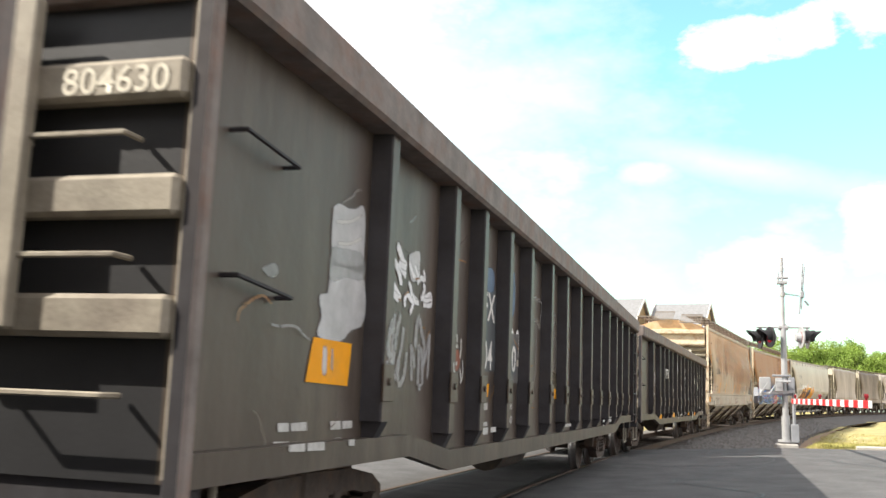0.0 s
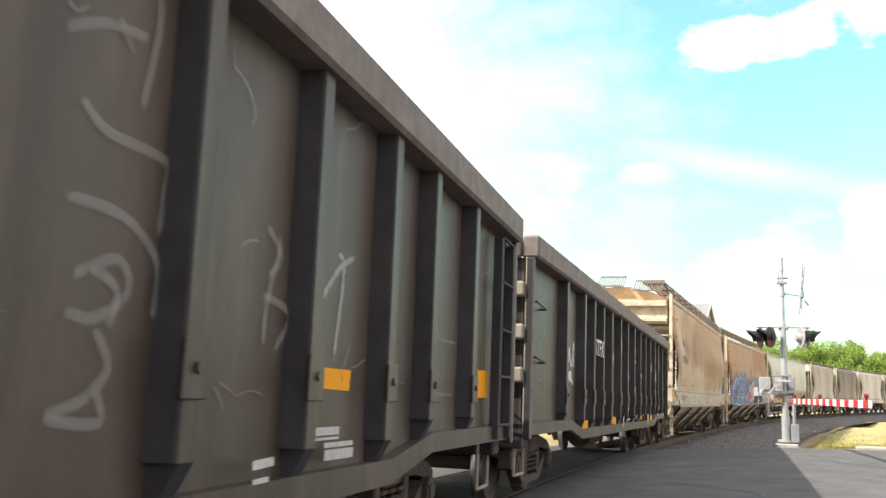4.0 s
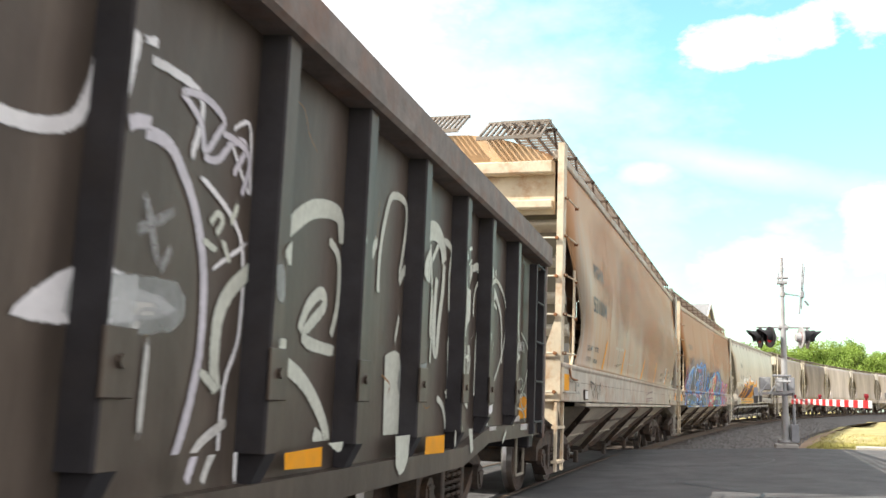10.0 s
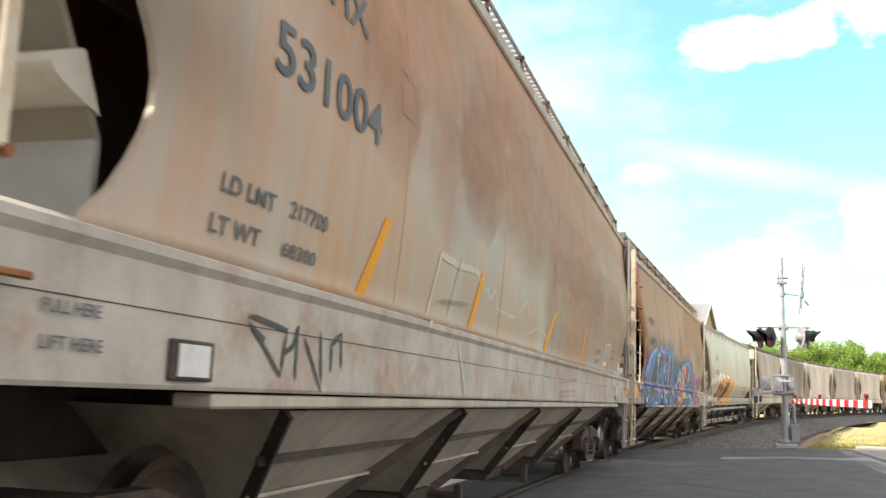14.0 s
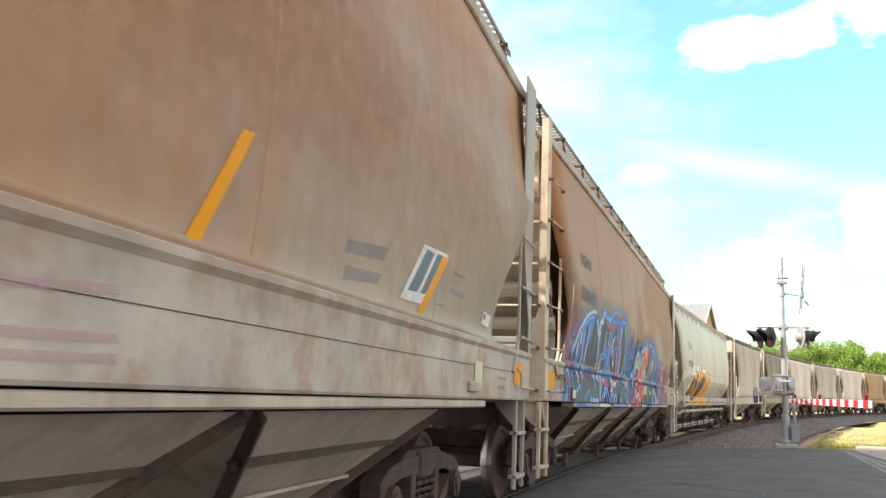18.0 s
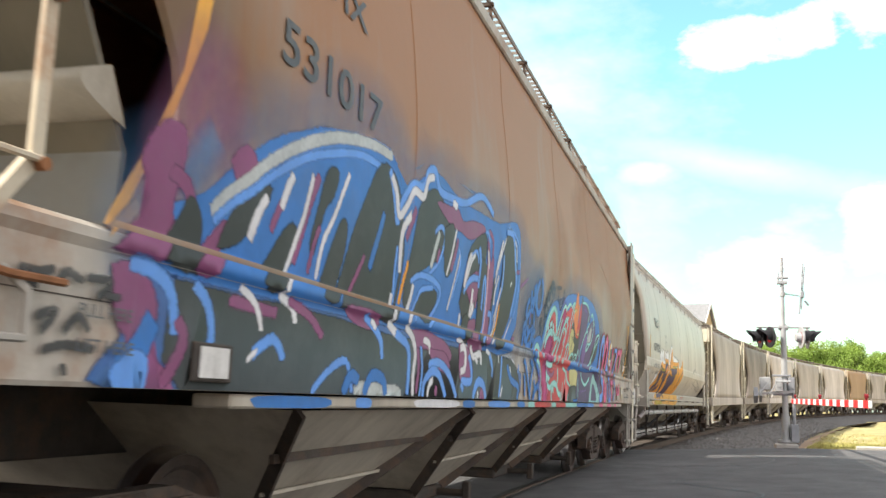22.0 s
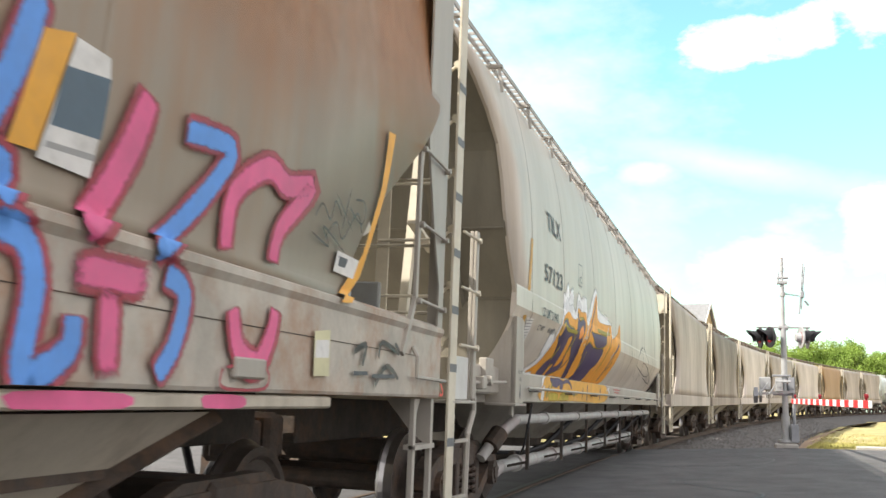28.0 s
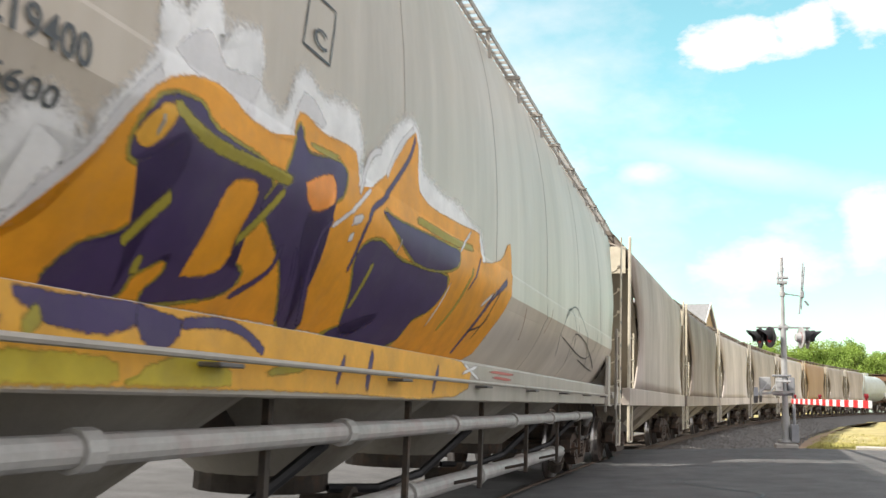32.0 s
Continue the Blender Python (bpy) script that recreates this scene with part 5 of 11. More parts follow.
        rod(bm, (0.2, y - e * 0.7, 1.60), (1.1, y - e * 0.7, 1.60), 0.05, 8)
        part("brake_cylinder", bm, M["grey"], car)
        add_coupler(car, y, e)
    arch_roof(car, TL, 1.325, 4.29, 4.55, M["tank"], inset=0.28)
    running_board(car, TL, 4.42, M["galv_pale"], 0.98, 1.36, 1.3, 0.006)
    for i in range(8):
        y = -h + 2.4 + (TL - 4.8) * i / 7
        bm = B(); rod(bm, (0, y, 4.5), (0, y, 4.66), 0.32, 18)
        part("roof_hatch", bm, M["grey"], car)
    part("center_sill", box(B(), -0.25, 0.25, -h + 0.1, h - 0.1, 0.8, 1.165, 0.01), M["under"], car)
    # round outlet cones and the unloading pipes
    for i in range(4):
        c = -4.6 + 3.07 * i
        bm = B()
        rod(bm, (0, c, 1.19), (0, c, 0.55), 1.27, 28, 0.42)
        cone = part("outlet_cone", bm, M["tank_low"], car)
        for k in range(2):
            bmr = B()
            rod(bmr, (0, c, 0.95 - 0.22 * k), (0, c, 0.975 - 0.22 * k), 0.86 - 0.27 * k, 24)
            part("cone_hoop", bmr, M["tank_low"], cone)
        bmr = B()
        rod(bmr, (0, c, 0.62), (0, c, 0.48), 0.50, 20)
        part("outlet_flange", bmr, M["under"], cone)
    for z, x, r, m in ((1.00, 1.36, 0.055, "pipe"), (0.46, 1.02, 0.075, "pipe")):
        bm = B()
        a = 7.1 if z > 0.5 else 6.4
        tube(bm, [(x - 0.22, -a - 0.55, z - 0.38), (x - 0.12, -a - 0.34, z - 0.17), (x, -a, z), (x, a, z), (x - 0.12, a + 0.34, z - 0.17), (x - 0.22, a + 0.55, z - 0.38)], r, 14)
        pipe = part("unloading_pipe", bm, M[m], car)
        for i in range(6):
            y = -5.6 + 2.24 * i
            bm = B(); rod(bm, (x, y - 0.05, z), (x, y + 0.05, z), r * 1.35, 12)
            part("pipe_collar", bm, M[m], pipe)
        for e in (1, -1):
            bm = B(); rod(bm, (x - 0.10, e * (a + 0.28), z - 0.13), (x - 0.16, e * (a + 0.44), z - 0.27), r * 1.7, 10)
            part("pipe_coupling", bm, M["under"], pipe)
    for i in range(7):
        y = -6.3 + 2.1 * i
        bm = B(); box(bm, 1.30, 1.335, y - 0.025, y + 0.025, 0.44, 1.17)
        beam(bm, (1.3, y, 0.52), (0.9, y, 0.42), 0.03, 0.03)
        part("pipe_hanger", bm, M["under"], car)
    for i in range(4):
        c = -4.6 + 3.07 * i
        bm = B(); tube(bm, [(0.5, c + 0.1, 0.5), (0.8, c + 0.35, 0.50), (1.02, c + 0.75, 0.60), (1.32, c + 1.1, 0.95)], 0.035, 8)
        part("hose", bm, M["black"], car)
        bm = B(); rod(bm, (0.45, c - 0.25, 0.42), (1.02, c - 0.25, 0.46), 0.07, 12)
        rod(bm, (0.78, c - 0.25, 0.44), (0.84, c - 0.25, 0.44), 0.12, 12)
        part("valve_branch", bm, M["under"], car)
    for e in (1, -1):
        bm = B(); tube(bm, [(1.46, e * (h - 3.3), 1.17), (1.46, e * (h - 3.15), 0.98), (1.40, e * (h - 3.2), 0.72), (1.30, e * (h - 3.5), 0.62)], 0.012, 6)
        part("air_hose", bm, M["black"], car)
    for y in (-h + 2.1, h - 2.1):
        add_truck(car, y)
    return car


# ---------------------------------------------------------------- short two-bay hoppers and tank car farther back
def short_hopper(label, length, side_mat, post_mat):
    h = length / 2
    car = tagged(new("short_hopper_car"), label, "freight car", "short covered hoppers of the train")
    zs = [1.5, 1.7, 2.0, 2.3, 2.7, 3.1, 3.5, 3.9, 4.15, 4.3]

    def surf(u, z):
        return 1.54 - 0.10 * max((z - 3.2) / 1.1, 0) ** 1.5

    def cut(z):
        k = min((z - 1.5) / 2.4, 1)
        return 0.22 + 1.35 * math.sin(math.pi * (0.72 * k + 0.20)) ** 1.6

    for sg in (1, -1):
        curved_side(car, sg, length, zs, surf, cut, side_mat, nu=8)
        part("side_sill", box(B(), *sorted((sg * 1.40, sg * 1.56)), -h, h, 1.16, 1.50, 0.01), side_mat, car)
        for e in (1, -1):
            y = e * h
            bm = B(); box(bm, *sorted((sg * 1.50, sg * 1.55)), *sorted((y - e * 0.02, y - e * 0.11)), 0.45, 4.5, 0.008)
            part("corner_post", bm, post_mat, car)
            part("ladder_stile", box(B(), *sorted((sg * 1.53, sg * 1.56)), *sorted((y - e * 0.50, y - e * 0.54)), 1.2, 2.6, 0.004), post_mat, car)
            part("sill_step", tube(B(), [(sg * 1.53, y - e * 0.10, 0.46), (sg * 1.53, y - e * 0.5, 0.46), (sg * 1.53, y - e * 0.5, 1.16)], 0.018), post_mat, car)
            for z in (1.62, 2.05, 2.48):
                part("ladder_rung", rod(B(), (sg * 1.56, y - e * 0.06, z), (sg * 1.56, y - e * 0.5, z), 0.016, 6), post_mat, car)
    for e in (1, -1):
        y = e * h
        bm = B(); beam(bm, (0, y - e * 0.5, 3.9), (0, y - e * 2.4, 1.5), 2.95, 0.03, (0, e * 0.72, 0.7))
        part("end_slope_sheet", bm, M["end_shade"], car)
        part("end_wall", box(B(), -1.4, 1.4, *sorted((y - e * 0.3, y - e * 0.36)), 3.8, 4.35), post_mat, car)
        part("end_platform", box(B(), -1.5, 1.5, *sorted((y, y - e * 2.3)), 1.2, 1.3), side_mat, car)
        add_coupler(car, y, e)
    arch_roof(car, length, 1.42, 4.3, 4.6, side_mat, inset=0.3)
    running_board(car, length, 4.62, M["galv_walk"], 0.5, 1.1, 1.6, 0.008)
    part("center_sill", box(B(), -0.28, 0.28, -h + 0.1, h - 0.1, 0.85, 1.19), M["under"], car)
    for c in (-1.45, 1.45):
        bm = B()
        top = [(-1.3, c - 1.4, 1.18), (1.3, c - 1.4, 1.18), (1.3, c + 1.4, 1.18), (-1.3, c + 1.4, 1.18)]
        bot = [(-0.5, c - 0.4, 0.4), (0.5, c - 0.4, 0.4), (0.5, c + 0.4, 0.4), (-0.5, c + 0.4, 0.4)]
        vt, vb = [bm.verts.new(p) for p in top], [bm.verts.new(p) for p in bot]
        for k in range(4):
            bm.faces.new((vt[k], vb[k], vb[(k + 1) % 4], vt[(k + 1) % 4]))
        bm.faces.new(vb[::-1])
        bmesh.ops.recalc_face_normals(bm, faces=bm.faces[:])
        part("discharge_bay", bm, M["bay"], car)
    for y in (-h + 1.9, h - 1.9):
        add_truck(car, y, spin=False)
    return car


def tank_car(label, length, mat):
    h = length / 2
    car = tagged(new("tank_car"), label, "freight car")
    bm = B()
    n, R = 28, 1.5
    prof = [(-h + 0.5, 0.0), (-h + 0.55, 0.6), (-h + 0.75, 1.15), (-h + 1.1, 1.45), (-h + 1.5, R), (h - 1.5, R), (h - 1.1, 1.45), (h - 0.75, 1.15), (h - 0.55, 0.6), (h - 0.5, 0.0)]
    rings = []
    for y, r in prof[1:-1]:
        rings.append([bm.verts.new((r * math.cos(2 * math.pi * i / n), y, 2.75 + r * math.sin(2 * math.pi * i / n))) for i in range(n)])
    for a, b in zip(rings, rings[1:]):
        for i in range(n):
            bm.faces.new((a[i], a[(i + 1) % n], b[(i + 1) % n], b[i]))
    bm.faces.new(rings[0]), bm.faces.new(rings[-1])
    bmesh.ops.recalc_face_normals(bm, faces=bm.faces[:])
    part("tank", bm, mat, car, smooth=True)
    bm = B(); rod(bm, (0, 0, 4.2), (0, 0, 4.55), 0.5, 18)
    part("dome", bm, mat, car)
    part("center_sill", box(B(), -0.3, 0.3, -h, h, 0.85, 1.25), M["under"], car)
    for sg in (1, -1):
        bm = B(); rod(bm, (sg * 1.5, -h + 0.6, 2.2), (sg * 1.5, h - 0.6, 2.2), 0.02, 6)
        part("handrail", bm, mat, car)
        for e in (1, -1):
            part("platform", box(B(), -1.5, 1.5, *sorted((e * h, e * (h - 1.2))), 1.15, 1.25), M["under"], car)
    for e in (1, -1):
        add_coupler(car, e * h, e)
    for y in (-h + 1.9, h - 1.9):
        add_truck(car, y, spin=False)
    return car

# ---------------------------------------------------------------- crossing signal
def crossing_signal():
    bx, by = 2.24, 26.3
    bz = ground_z(bx, by) + 0.02
    sig = tagged(new("crossing_signal"), "grey level-crossing signal mast with flashing lights and antenna", "signal")
    sig.matrix_basis = pose(bx, by, bz, 0, -0.6, 0)
    part("base", box(B(), -0.28, 0.28, -0.25, 0.25, -0.4, 0.06, 0.03), M["concrete"], sig)
    bm = B(); rod(bm, (0, 0, 0.1), (0, 0, 0.16), 0.2, 16); rod(bm, (0, 0, 0.16), (0, 0, 3.12), 0.075, 16); rod(bm, (0, 0, 0.16), (0, 0, 0.75), 0.105, 16)
    mast = part("mast", bm, M["galv"], sig)
    bm = B(); rod(bm, (0, 0, 3.1), (0, 0, 4.22), 0.05, 12); rod(bm, (0, 0, 4.22), (0, 0, 4.80), 0.036, 10); rod(bm, (0, 0, 4.66), (0, 0, 4.86), 0.044, 10)
    rod(bm, (-0.13, 0, 4.33), (0.16, 0, 4.33), 0.04, 8); box(bm, -0.13, 0.13, -0.08, 0.08, 4.16, 4.24, 0.01); rod(bm, (-0.10, 0, 4.2), (-0.10, 0, 4.48), 0.03, 6); rod(bm, (0, 0, 4.5), (0, 0, 4.6), 0.05, 10); rod(bm, (0, 0, 3.84), (0, 0, 3.96), 0.075, 10)
    part("antenna_pole", bm, M["galv"], sig)
    bm = B()
    rod(bm, (0.0, 0, 3.92), (0.5, 0, 3.84), 0.018, 6)
    rod(bm, (0.40, -0.05, 3.38), (0.53, 0.05, 4.72), 0.022, 6); rod(bm, (0.46, 0.05, 3.50), (0.56, -0.02, 4.62), 0.018, 6)
    for k in range(5):
        z = 3.6 + 0.2 * k
        rod(bm, (0.44 + 0.015 * k, -0.14, z), (0.44 + 0.015 * k, 0.14, z), 0.008, 5)
    box(bm, 0.44, 0.54, -0.05, 0.05, 3.80, 3.98, 0.02); rod(bm, (0.55, 0, 3.72), (0.64, 0, 3.60), 0.03, 8)
    part("yagi_antenna", bm, M["galv_dark"], sig)
    # cross arm and the four lamps
    bm = B(); rod(bm, (-0.66, 0, 3.03), (0.66, 0, 3.03), 0.028, 10); rod(bm, (-0.12, 0, 3.03), (0.12, 0, 3.03), 0.075, 10); rod(bm, (-0.40, 0, 3.03), (-0.40, 0, 2.82), 0.02, 8); rod(bm, (0.50, 0, 3.03), (0.50, 0, 2.82), 0.02, 8)
    part("cross_arm", bm, M["galv"], sig)

    def lamp(x, y, yaw, back_mat, hood_mat, tilt=0):
        bm = B()
        rod(bm, (0, 0.015, 0), (0, -0.015, 0), 0.27, 28)
        ob = part("lamp_background", bm, back_mat, sig)
        ob.matrix_basis = pose(x, y, 2.76, tilt, 0, yaw)
        bm = B()
        n = 18
        for a, b in zip(range(n), range(1, n + 1)):
            q = []
            for i in (a, b):
                th = math.radians(-35 + 250 * i / n)
                q += [((0.17 * math.cos(th), -0.016, 0.17 * math.sin(th))), ((0.17 * math.cos(th), -0.16 - 0.20 * max(math.sin(th), 0), 0.17 * math.sin(th) + 0.02))]
            bm.faces.new([bm.verts.new(p) for p in (q[0], q[1], q[3], q[2])])
        bmesh.ops.remove_doubles(bm, verts=bm.verts[:], dist=0.001)
        bmesh.ops.solidify(bm, geom=bm.faces[:], thickness=0.008)
        part("hood", bm, hood_mat, ob)
        bm = B(); bmesh.ops.create_uvsphere(bm, u_segments=16, v_segments=8, radius=0.155, matrix=Matrix.Translation((0, 0.0, 0)) @ Matrix.Diagonal((1, 0.35, 1, 1)))
        part("lens", bm, M["red_lens"], ob)
        bm = B(); rod(bm, (0, 0.016, 0), (0, 0.14, 0), 0.14, 14, 0.10)
        part("lamp_housing", bm, M["galv"], ob)

    lamp(-0.34, -0.15, -66, M["black"], M["black"])
    lamp(-0.56, 0.18, -78, M["black"], M["black"])
    lamp(0.42, -0.12, 104, M["galv"], M["black"])
    lamp(0.60, 0.15, 94, M["galv"], M["black"])
    # gate mechanism
    bm = B(); box(bm, -0.24, -0.07, -0.26, -0.06, 1.36, 1.72, 0.02); rod(bm, (-0.16, -0.30, 1.55), (-0.16, 0.2, 1.55), 0.07, 12)
    rod(bm, (-0.24, -0.27, 1.62), (0.12, -0.27, 1.62), 0.035, 10)
    part("gate_mechanism", bm, M["galv"], sig)
    for z in (1.30, 1.78):
        part("mounting_bracket", box(B(), -0.30, 0.16, -0.10, 0.10, z - 0.025, z + 0.025, 0.008), M["galv_dark"], sig)
    part("junction_box", box(B(), 0.08, 0.24, -0.10, 0.10, 1.30, 1.74, 0.02), M["galv_dark"], sig)
    for x in (-0.62, -0.40):
        part("counterweight_arm", beam(B(), (x, -0.20, 1.30), (x + 0.22, -0.16, 1.62), 0.05, 0.03), M["galv"], sig)
    part("counterweight", beam(B(), (-0.72, -0.16, 1.36), (-0.72, 0.12, 1.18), 0.10, 0.26, (0, 0, 1)), M["galv_dark"], sig)
    part("counterweight", beam(B(), (-0.60, -0.16, 1.34), (-0.60, 0.12, 1.18), 0.06, 0.20, (0, 0, 1)), M["galv"], sig)
    part("relay_box", box(B(), -0.62, -0.34, -0.02, 0.16, 1.40, 1.74, 0.02), M["galv"], sig)
    part("torque_arm", beam(B(), (-0.74, -0.16, 1.30), (0.22, -0.16, 1.38), 0.03, 0.07), M["galv"], sig)
    part("foot_box", box(B(), 0.12, 0.30, -0.2, 0.05, 0.10, 0.55, 0.01), M["galv_dark"], sig)
    bm = B(); rod(bm, (0.2, -0.08, 0.55), (0.2, -0.08, 1.45), 0.04, 8)
    part("conduit", bm, M["galv_dark"], sig)

    # the lowered arm reaches out over the road
    a, b = Vector((bx + 0.14, by - 0.2, 1.52)), Vector((2.62, 16.15, 1.395))
    arm = tagged(new("gate_arm"), "lowered red and white striped crossing gate arm", "gate")
    arm.matrix_basis = Matrix.Translation(a) @ (b - a).to_track_quat("Y", "Z").to_matrix().to_4x4()
    L = (b - a).length
    part("bar", box(B(), -0.02, 0.02, 0, L, -0.060, 0.060, 0.004), M["boom_white"], arm)
    n = 12
    for i in range(n):
        y = 0.25 + (L - 0.55) * i / (n - 1)
        part("red_stripe", box(B(), -0.024, 0.024, y - 0.21, y + 0.21, -0.0605, 0.0605), M["red"], arm)
    for y in (0.6, 4.7, L - 0.35):
        bm = B(); rod(bm, (0, y, 0.05), (0, y, 0.12), 0.02, 8); box(bm, -0.03, 0.03, y - 0.03, y + 0.03, 0.09, 0.13, 0.01)
        rod(bm, (-0.03, y, 0.13), (0.03, y, 0.13), 0.034, 12)
        part("arm_lamp", bm, M["red_lens"], arm)


M["galv_dark"] = material("weathered_grey_box_paint", (0.30, 0.31, 0.33), 0.55, 0.2, vary=0.15, bump=0.05)


# ---------------------------------------------------------------- kerb, building, trees, pole
def build_kerb():
    bm = B()
    prof = [(0.0, -0.25), (0.0, 0.03), (0.04, 0.065), (0.20, 0.065), (0.20, -0.25)]
    xs = [3.9 + 0.6 * i for i in range(40)]
    rings = [[bm.verts.new((x, 26.2 + u + 0.0 * x, ground_z(x, 26.2) + v)) for u, v in prof] for x in xs]
    for a, b in zip(rings, rings[1:]):
        for i in range(len(prof) - 1):
            bm.faces.new((a[i], b[i], b[i + 1], a[i + 1]))
    bm.faces.new(rings[0]), bm.faces.new(rings[-1][::-1])
    bmesh.ops.recalc_face_normals(bm, faces=bm.faces[:])
    tagged(part("kerb", bm, M["concrete"]), "pale concrete kerb along the road", "kerb", kind="structure")


def leaf_cluster(rnd, verts, faces, c, r, n, size):
    for _ in range(n):
        d = Vector((rnd.gauss(0, 1), rnd.gauss(0, 1), rnd.gauss(0, 0.8)))
        p = Vector(c) + d.normalized() * r * rnd.uniform(0.45, 1.05)
        a = Vector((rnd.gauss(0, 1), rnd.gauss(0, 1), rnd.gauss(0, 1))).normalized() * size * rnd.uniform(0.6, 1.3)
        b = a.cross(Vector((rnd.gauss(0, 1), rnd.gauss(0, 1), rnd.gauss(0, 1)))).normalized() * size * rnd.uniform(0.4, 0.8)
        k = len(verts)
        verts += [tuple(p - a), tuple(p + b), tuple(p + a), tuple(p - b)]
        faces.append((k, k + 1, k + 2, k + 3))


def tree(x, y, z, height, seed, crown=1.0, density=1.0):
    rnd = random.Random(seed)
    t = tagged(new("tree"), "leafy green deciduous tree in full leaf", "tree", "trees beyond the railway")
    t.matrix_basis = pose(x, y, z)
    bm = B()
    rod(bm, (0, 0, -0.3), (0, 0, height * 0.45), height * 0.022, 8, height * 0.014)
    tips = []
    for i in range(9):
        a, hgt = rnd.uniform(0, 6.28), height * rnd.uniform(0.28, 0.6)
        r = height * rnd.uniform(0.14, 0.30) * crown
        tip = (r * math.cos(a), r * math.sin(a), hgt + height * rnd.uniform(0.1, 0.3))
        rod(bm, (0, 0, hgt * 0.75), tip, height * 0.009, 6, height * 0.003)
        tips.append(tip)
    rod(bm, (0, 0, height * 0.44), (0, 0, height * 0.85), height * 0.014, 6, height * 0.003)
    part("trunk", bm, M["bark"], t)
    verts, faces = [], []
    for tip in tips + [(0, 0, height * 0.8), (0.4, 0.3, height * 0.9)]:
        for _ in range(5):
            c = (tip[0] + rnd.gauss(0, height * 0.08), tip[1] + rnd.gauss(0, height * 0.08), max(tip[2] + rnd.gauss(0, height * 0.07), height * 0.12))
            leaf_cluster(rnd, verts, faces, c, height * rnd.uniform(0.07, 0.12), int(110 * density), height * 0.0115)
    me = bpy.data.meshes.new("crown"); me.from_pydata(verts, [], faces); me.materials.append(M["leaf"])
    ob = new("crown", me); ob.parent = t
    return t


def build_trees():
    rnd = random.Random(11)
    protos = [tree(0, 0, 0, 10.0, 40 + i, 1.0 + 0.12 * i, 1.6) for i in range(4)]
    spots = []
    for i in range(60):                                 # a belt of woods beyond the curve
        az = radians(1.0 + 15.0 * i / 59 + rnd.uniform(-0.3, 0.3))
        d = rnd.uniform(150, 185)
        spots.append((az, d, rnd.uniform(0.80, 1.0) * (1.14 if math.degrees(az) < 4.5 else 1.09 if math.degrees(az) < 8.3 else 1.05)))
    for i, (az, d, k) in enumerate(spots):
        x, y = d * math.sin(az), d * math.cos(az)
        m = pose(x, y, land_z(x, y) - 0.2, 0, 0, rnd.uniform(0, 360)) @ Matrix.Scale(k, 4)
        p = protos[i % 4]
        if i < 4:
            p.matrix_basis = m
        else:
            t = copy_thing(p, pose(0, 0, 0)); t.matrix_basis = m


def build_house():
    """Old station beyond the track: only its two gabled roofs rise over the train."""
    hs = tagged(new("station_house"), "old station building with grey shingled gable roofs and pale trim", "building")
    hs.matrix_basis = pose(-0.912, 75.73, 0.45, 0, 0, -13)
    part("wall", box(B(), -8.5, 1.9, -2.2, 6.0, -1.0, 7.0), M["siding"], hs)
    for x0, x1, y, ridge in ((-2.15, 2.1, 0.0, 8.75), (-7.4, -2.75, -1.0, 9.1)):
        prof = [(y - 2.3, ridge - 2.0), (y, ridge), (y + 2.3, ridge - 2.0), (y + 2.2, ridge - 2.15), (y, ridge - 0.18), (y - 2.2, ridge - 2.15)]
        part("roof", prism(B(), prof, x0, x1, "x"), M["shingle"], hs)
        for x in (x0 + 0.25, x1 - 0.25):
            part("gable_wall", prism(B(), [(y - 2.1, ridge - 2.6), (y - 2.1, ridge - 2.05), (y, ridge - 0.22), (y + 2.1, ridge - 2.05), (y + 2.1, ridge - 2.6)], x - 0.05, x + 0.05, "x"), M["siding"], hs)
        for x in (x0 - 0.02, x1 + 0.02):
            for sg in (1, -1):
                bm = B(); beam(bm, (x, y, ridge), (x, y + sg * 2.35, ridge - 2.04), 0.05, 0.2)
                part("bargeboard", bm, M["trim"], hs)


def far_pole():
    x, y = 21.0, 118.0
    p = tagged(new("utility_pole"), "slim grey pole with a small lamp box by the track", "pole")
    p.matrix_basis = pose(x, y, land_z(x, y))
    bm = B(); rod(bm, (0, 0, 0), (0, 0, 8.5), 0.09, 8, 0.06)
    part("shaft", bm, M["galv"], p)
    part("lamp_box", box(B(), -0.35, 0.35, -0.2, 0.2, 2.6, 3.3, 0.05), M["galv"], p)


# ---------------------------------------------------------------- assemble
build_ground()
build_track()
build_verge()
build_cracks()
build_kerb()
crossing_signal()
build_house()
build_trees()
far_pole()

CARS = []                                              # (car, centre along the track at the start)
g0 = gondola("plain dark grey gondola car at the head of the train"); CARS.append((g0, 3.20 - 1.25 - GL / 2))
g1 = gondola("dark grey gondola car with white graffiti and ribbed sides"); CARS.append((g1, 3.20 + GL / 2))
g2 = gondola("dark grey gondola car covered in pale graffiti outlines"); CARS.append((g2, 21.85 + GL / 2))
p1 = hopper("rust-stained beige covered hopper car on its trucks", M["hopper"], M["hopper_sill"], M["cream"]); CARS.append((p1, 40.52 + HL / 2))
p2 = hopper("rusty beige covered hopper car painted with colourful graffiti", M["hopper_rusty"], M["hopper_sill"], M["cream"], HL2); CARS.append((p2, 59.69 + HL2 / 2))
t1 = pressure_hopper("pale grey round-sided hopper car with orange graffiti"); CARS.append((t1, 78.92 + TL / 2))
M["old_grey"] = side_paint("weathered_grey_side_paint", (0.53, 0.475, 0.43), 2.2, 5.0, (0.22, 0.19, 0.16), 0.8)
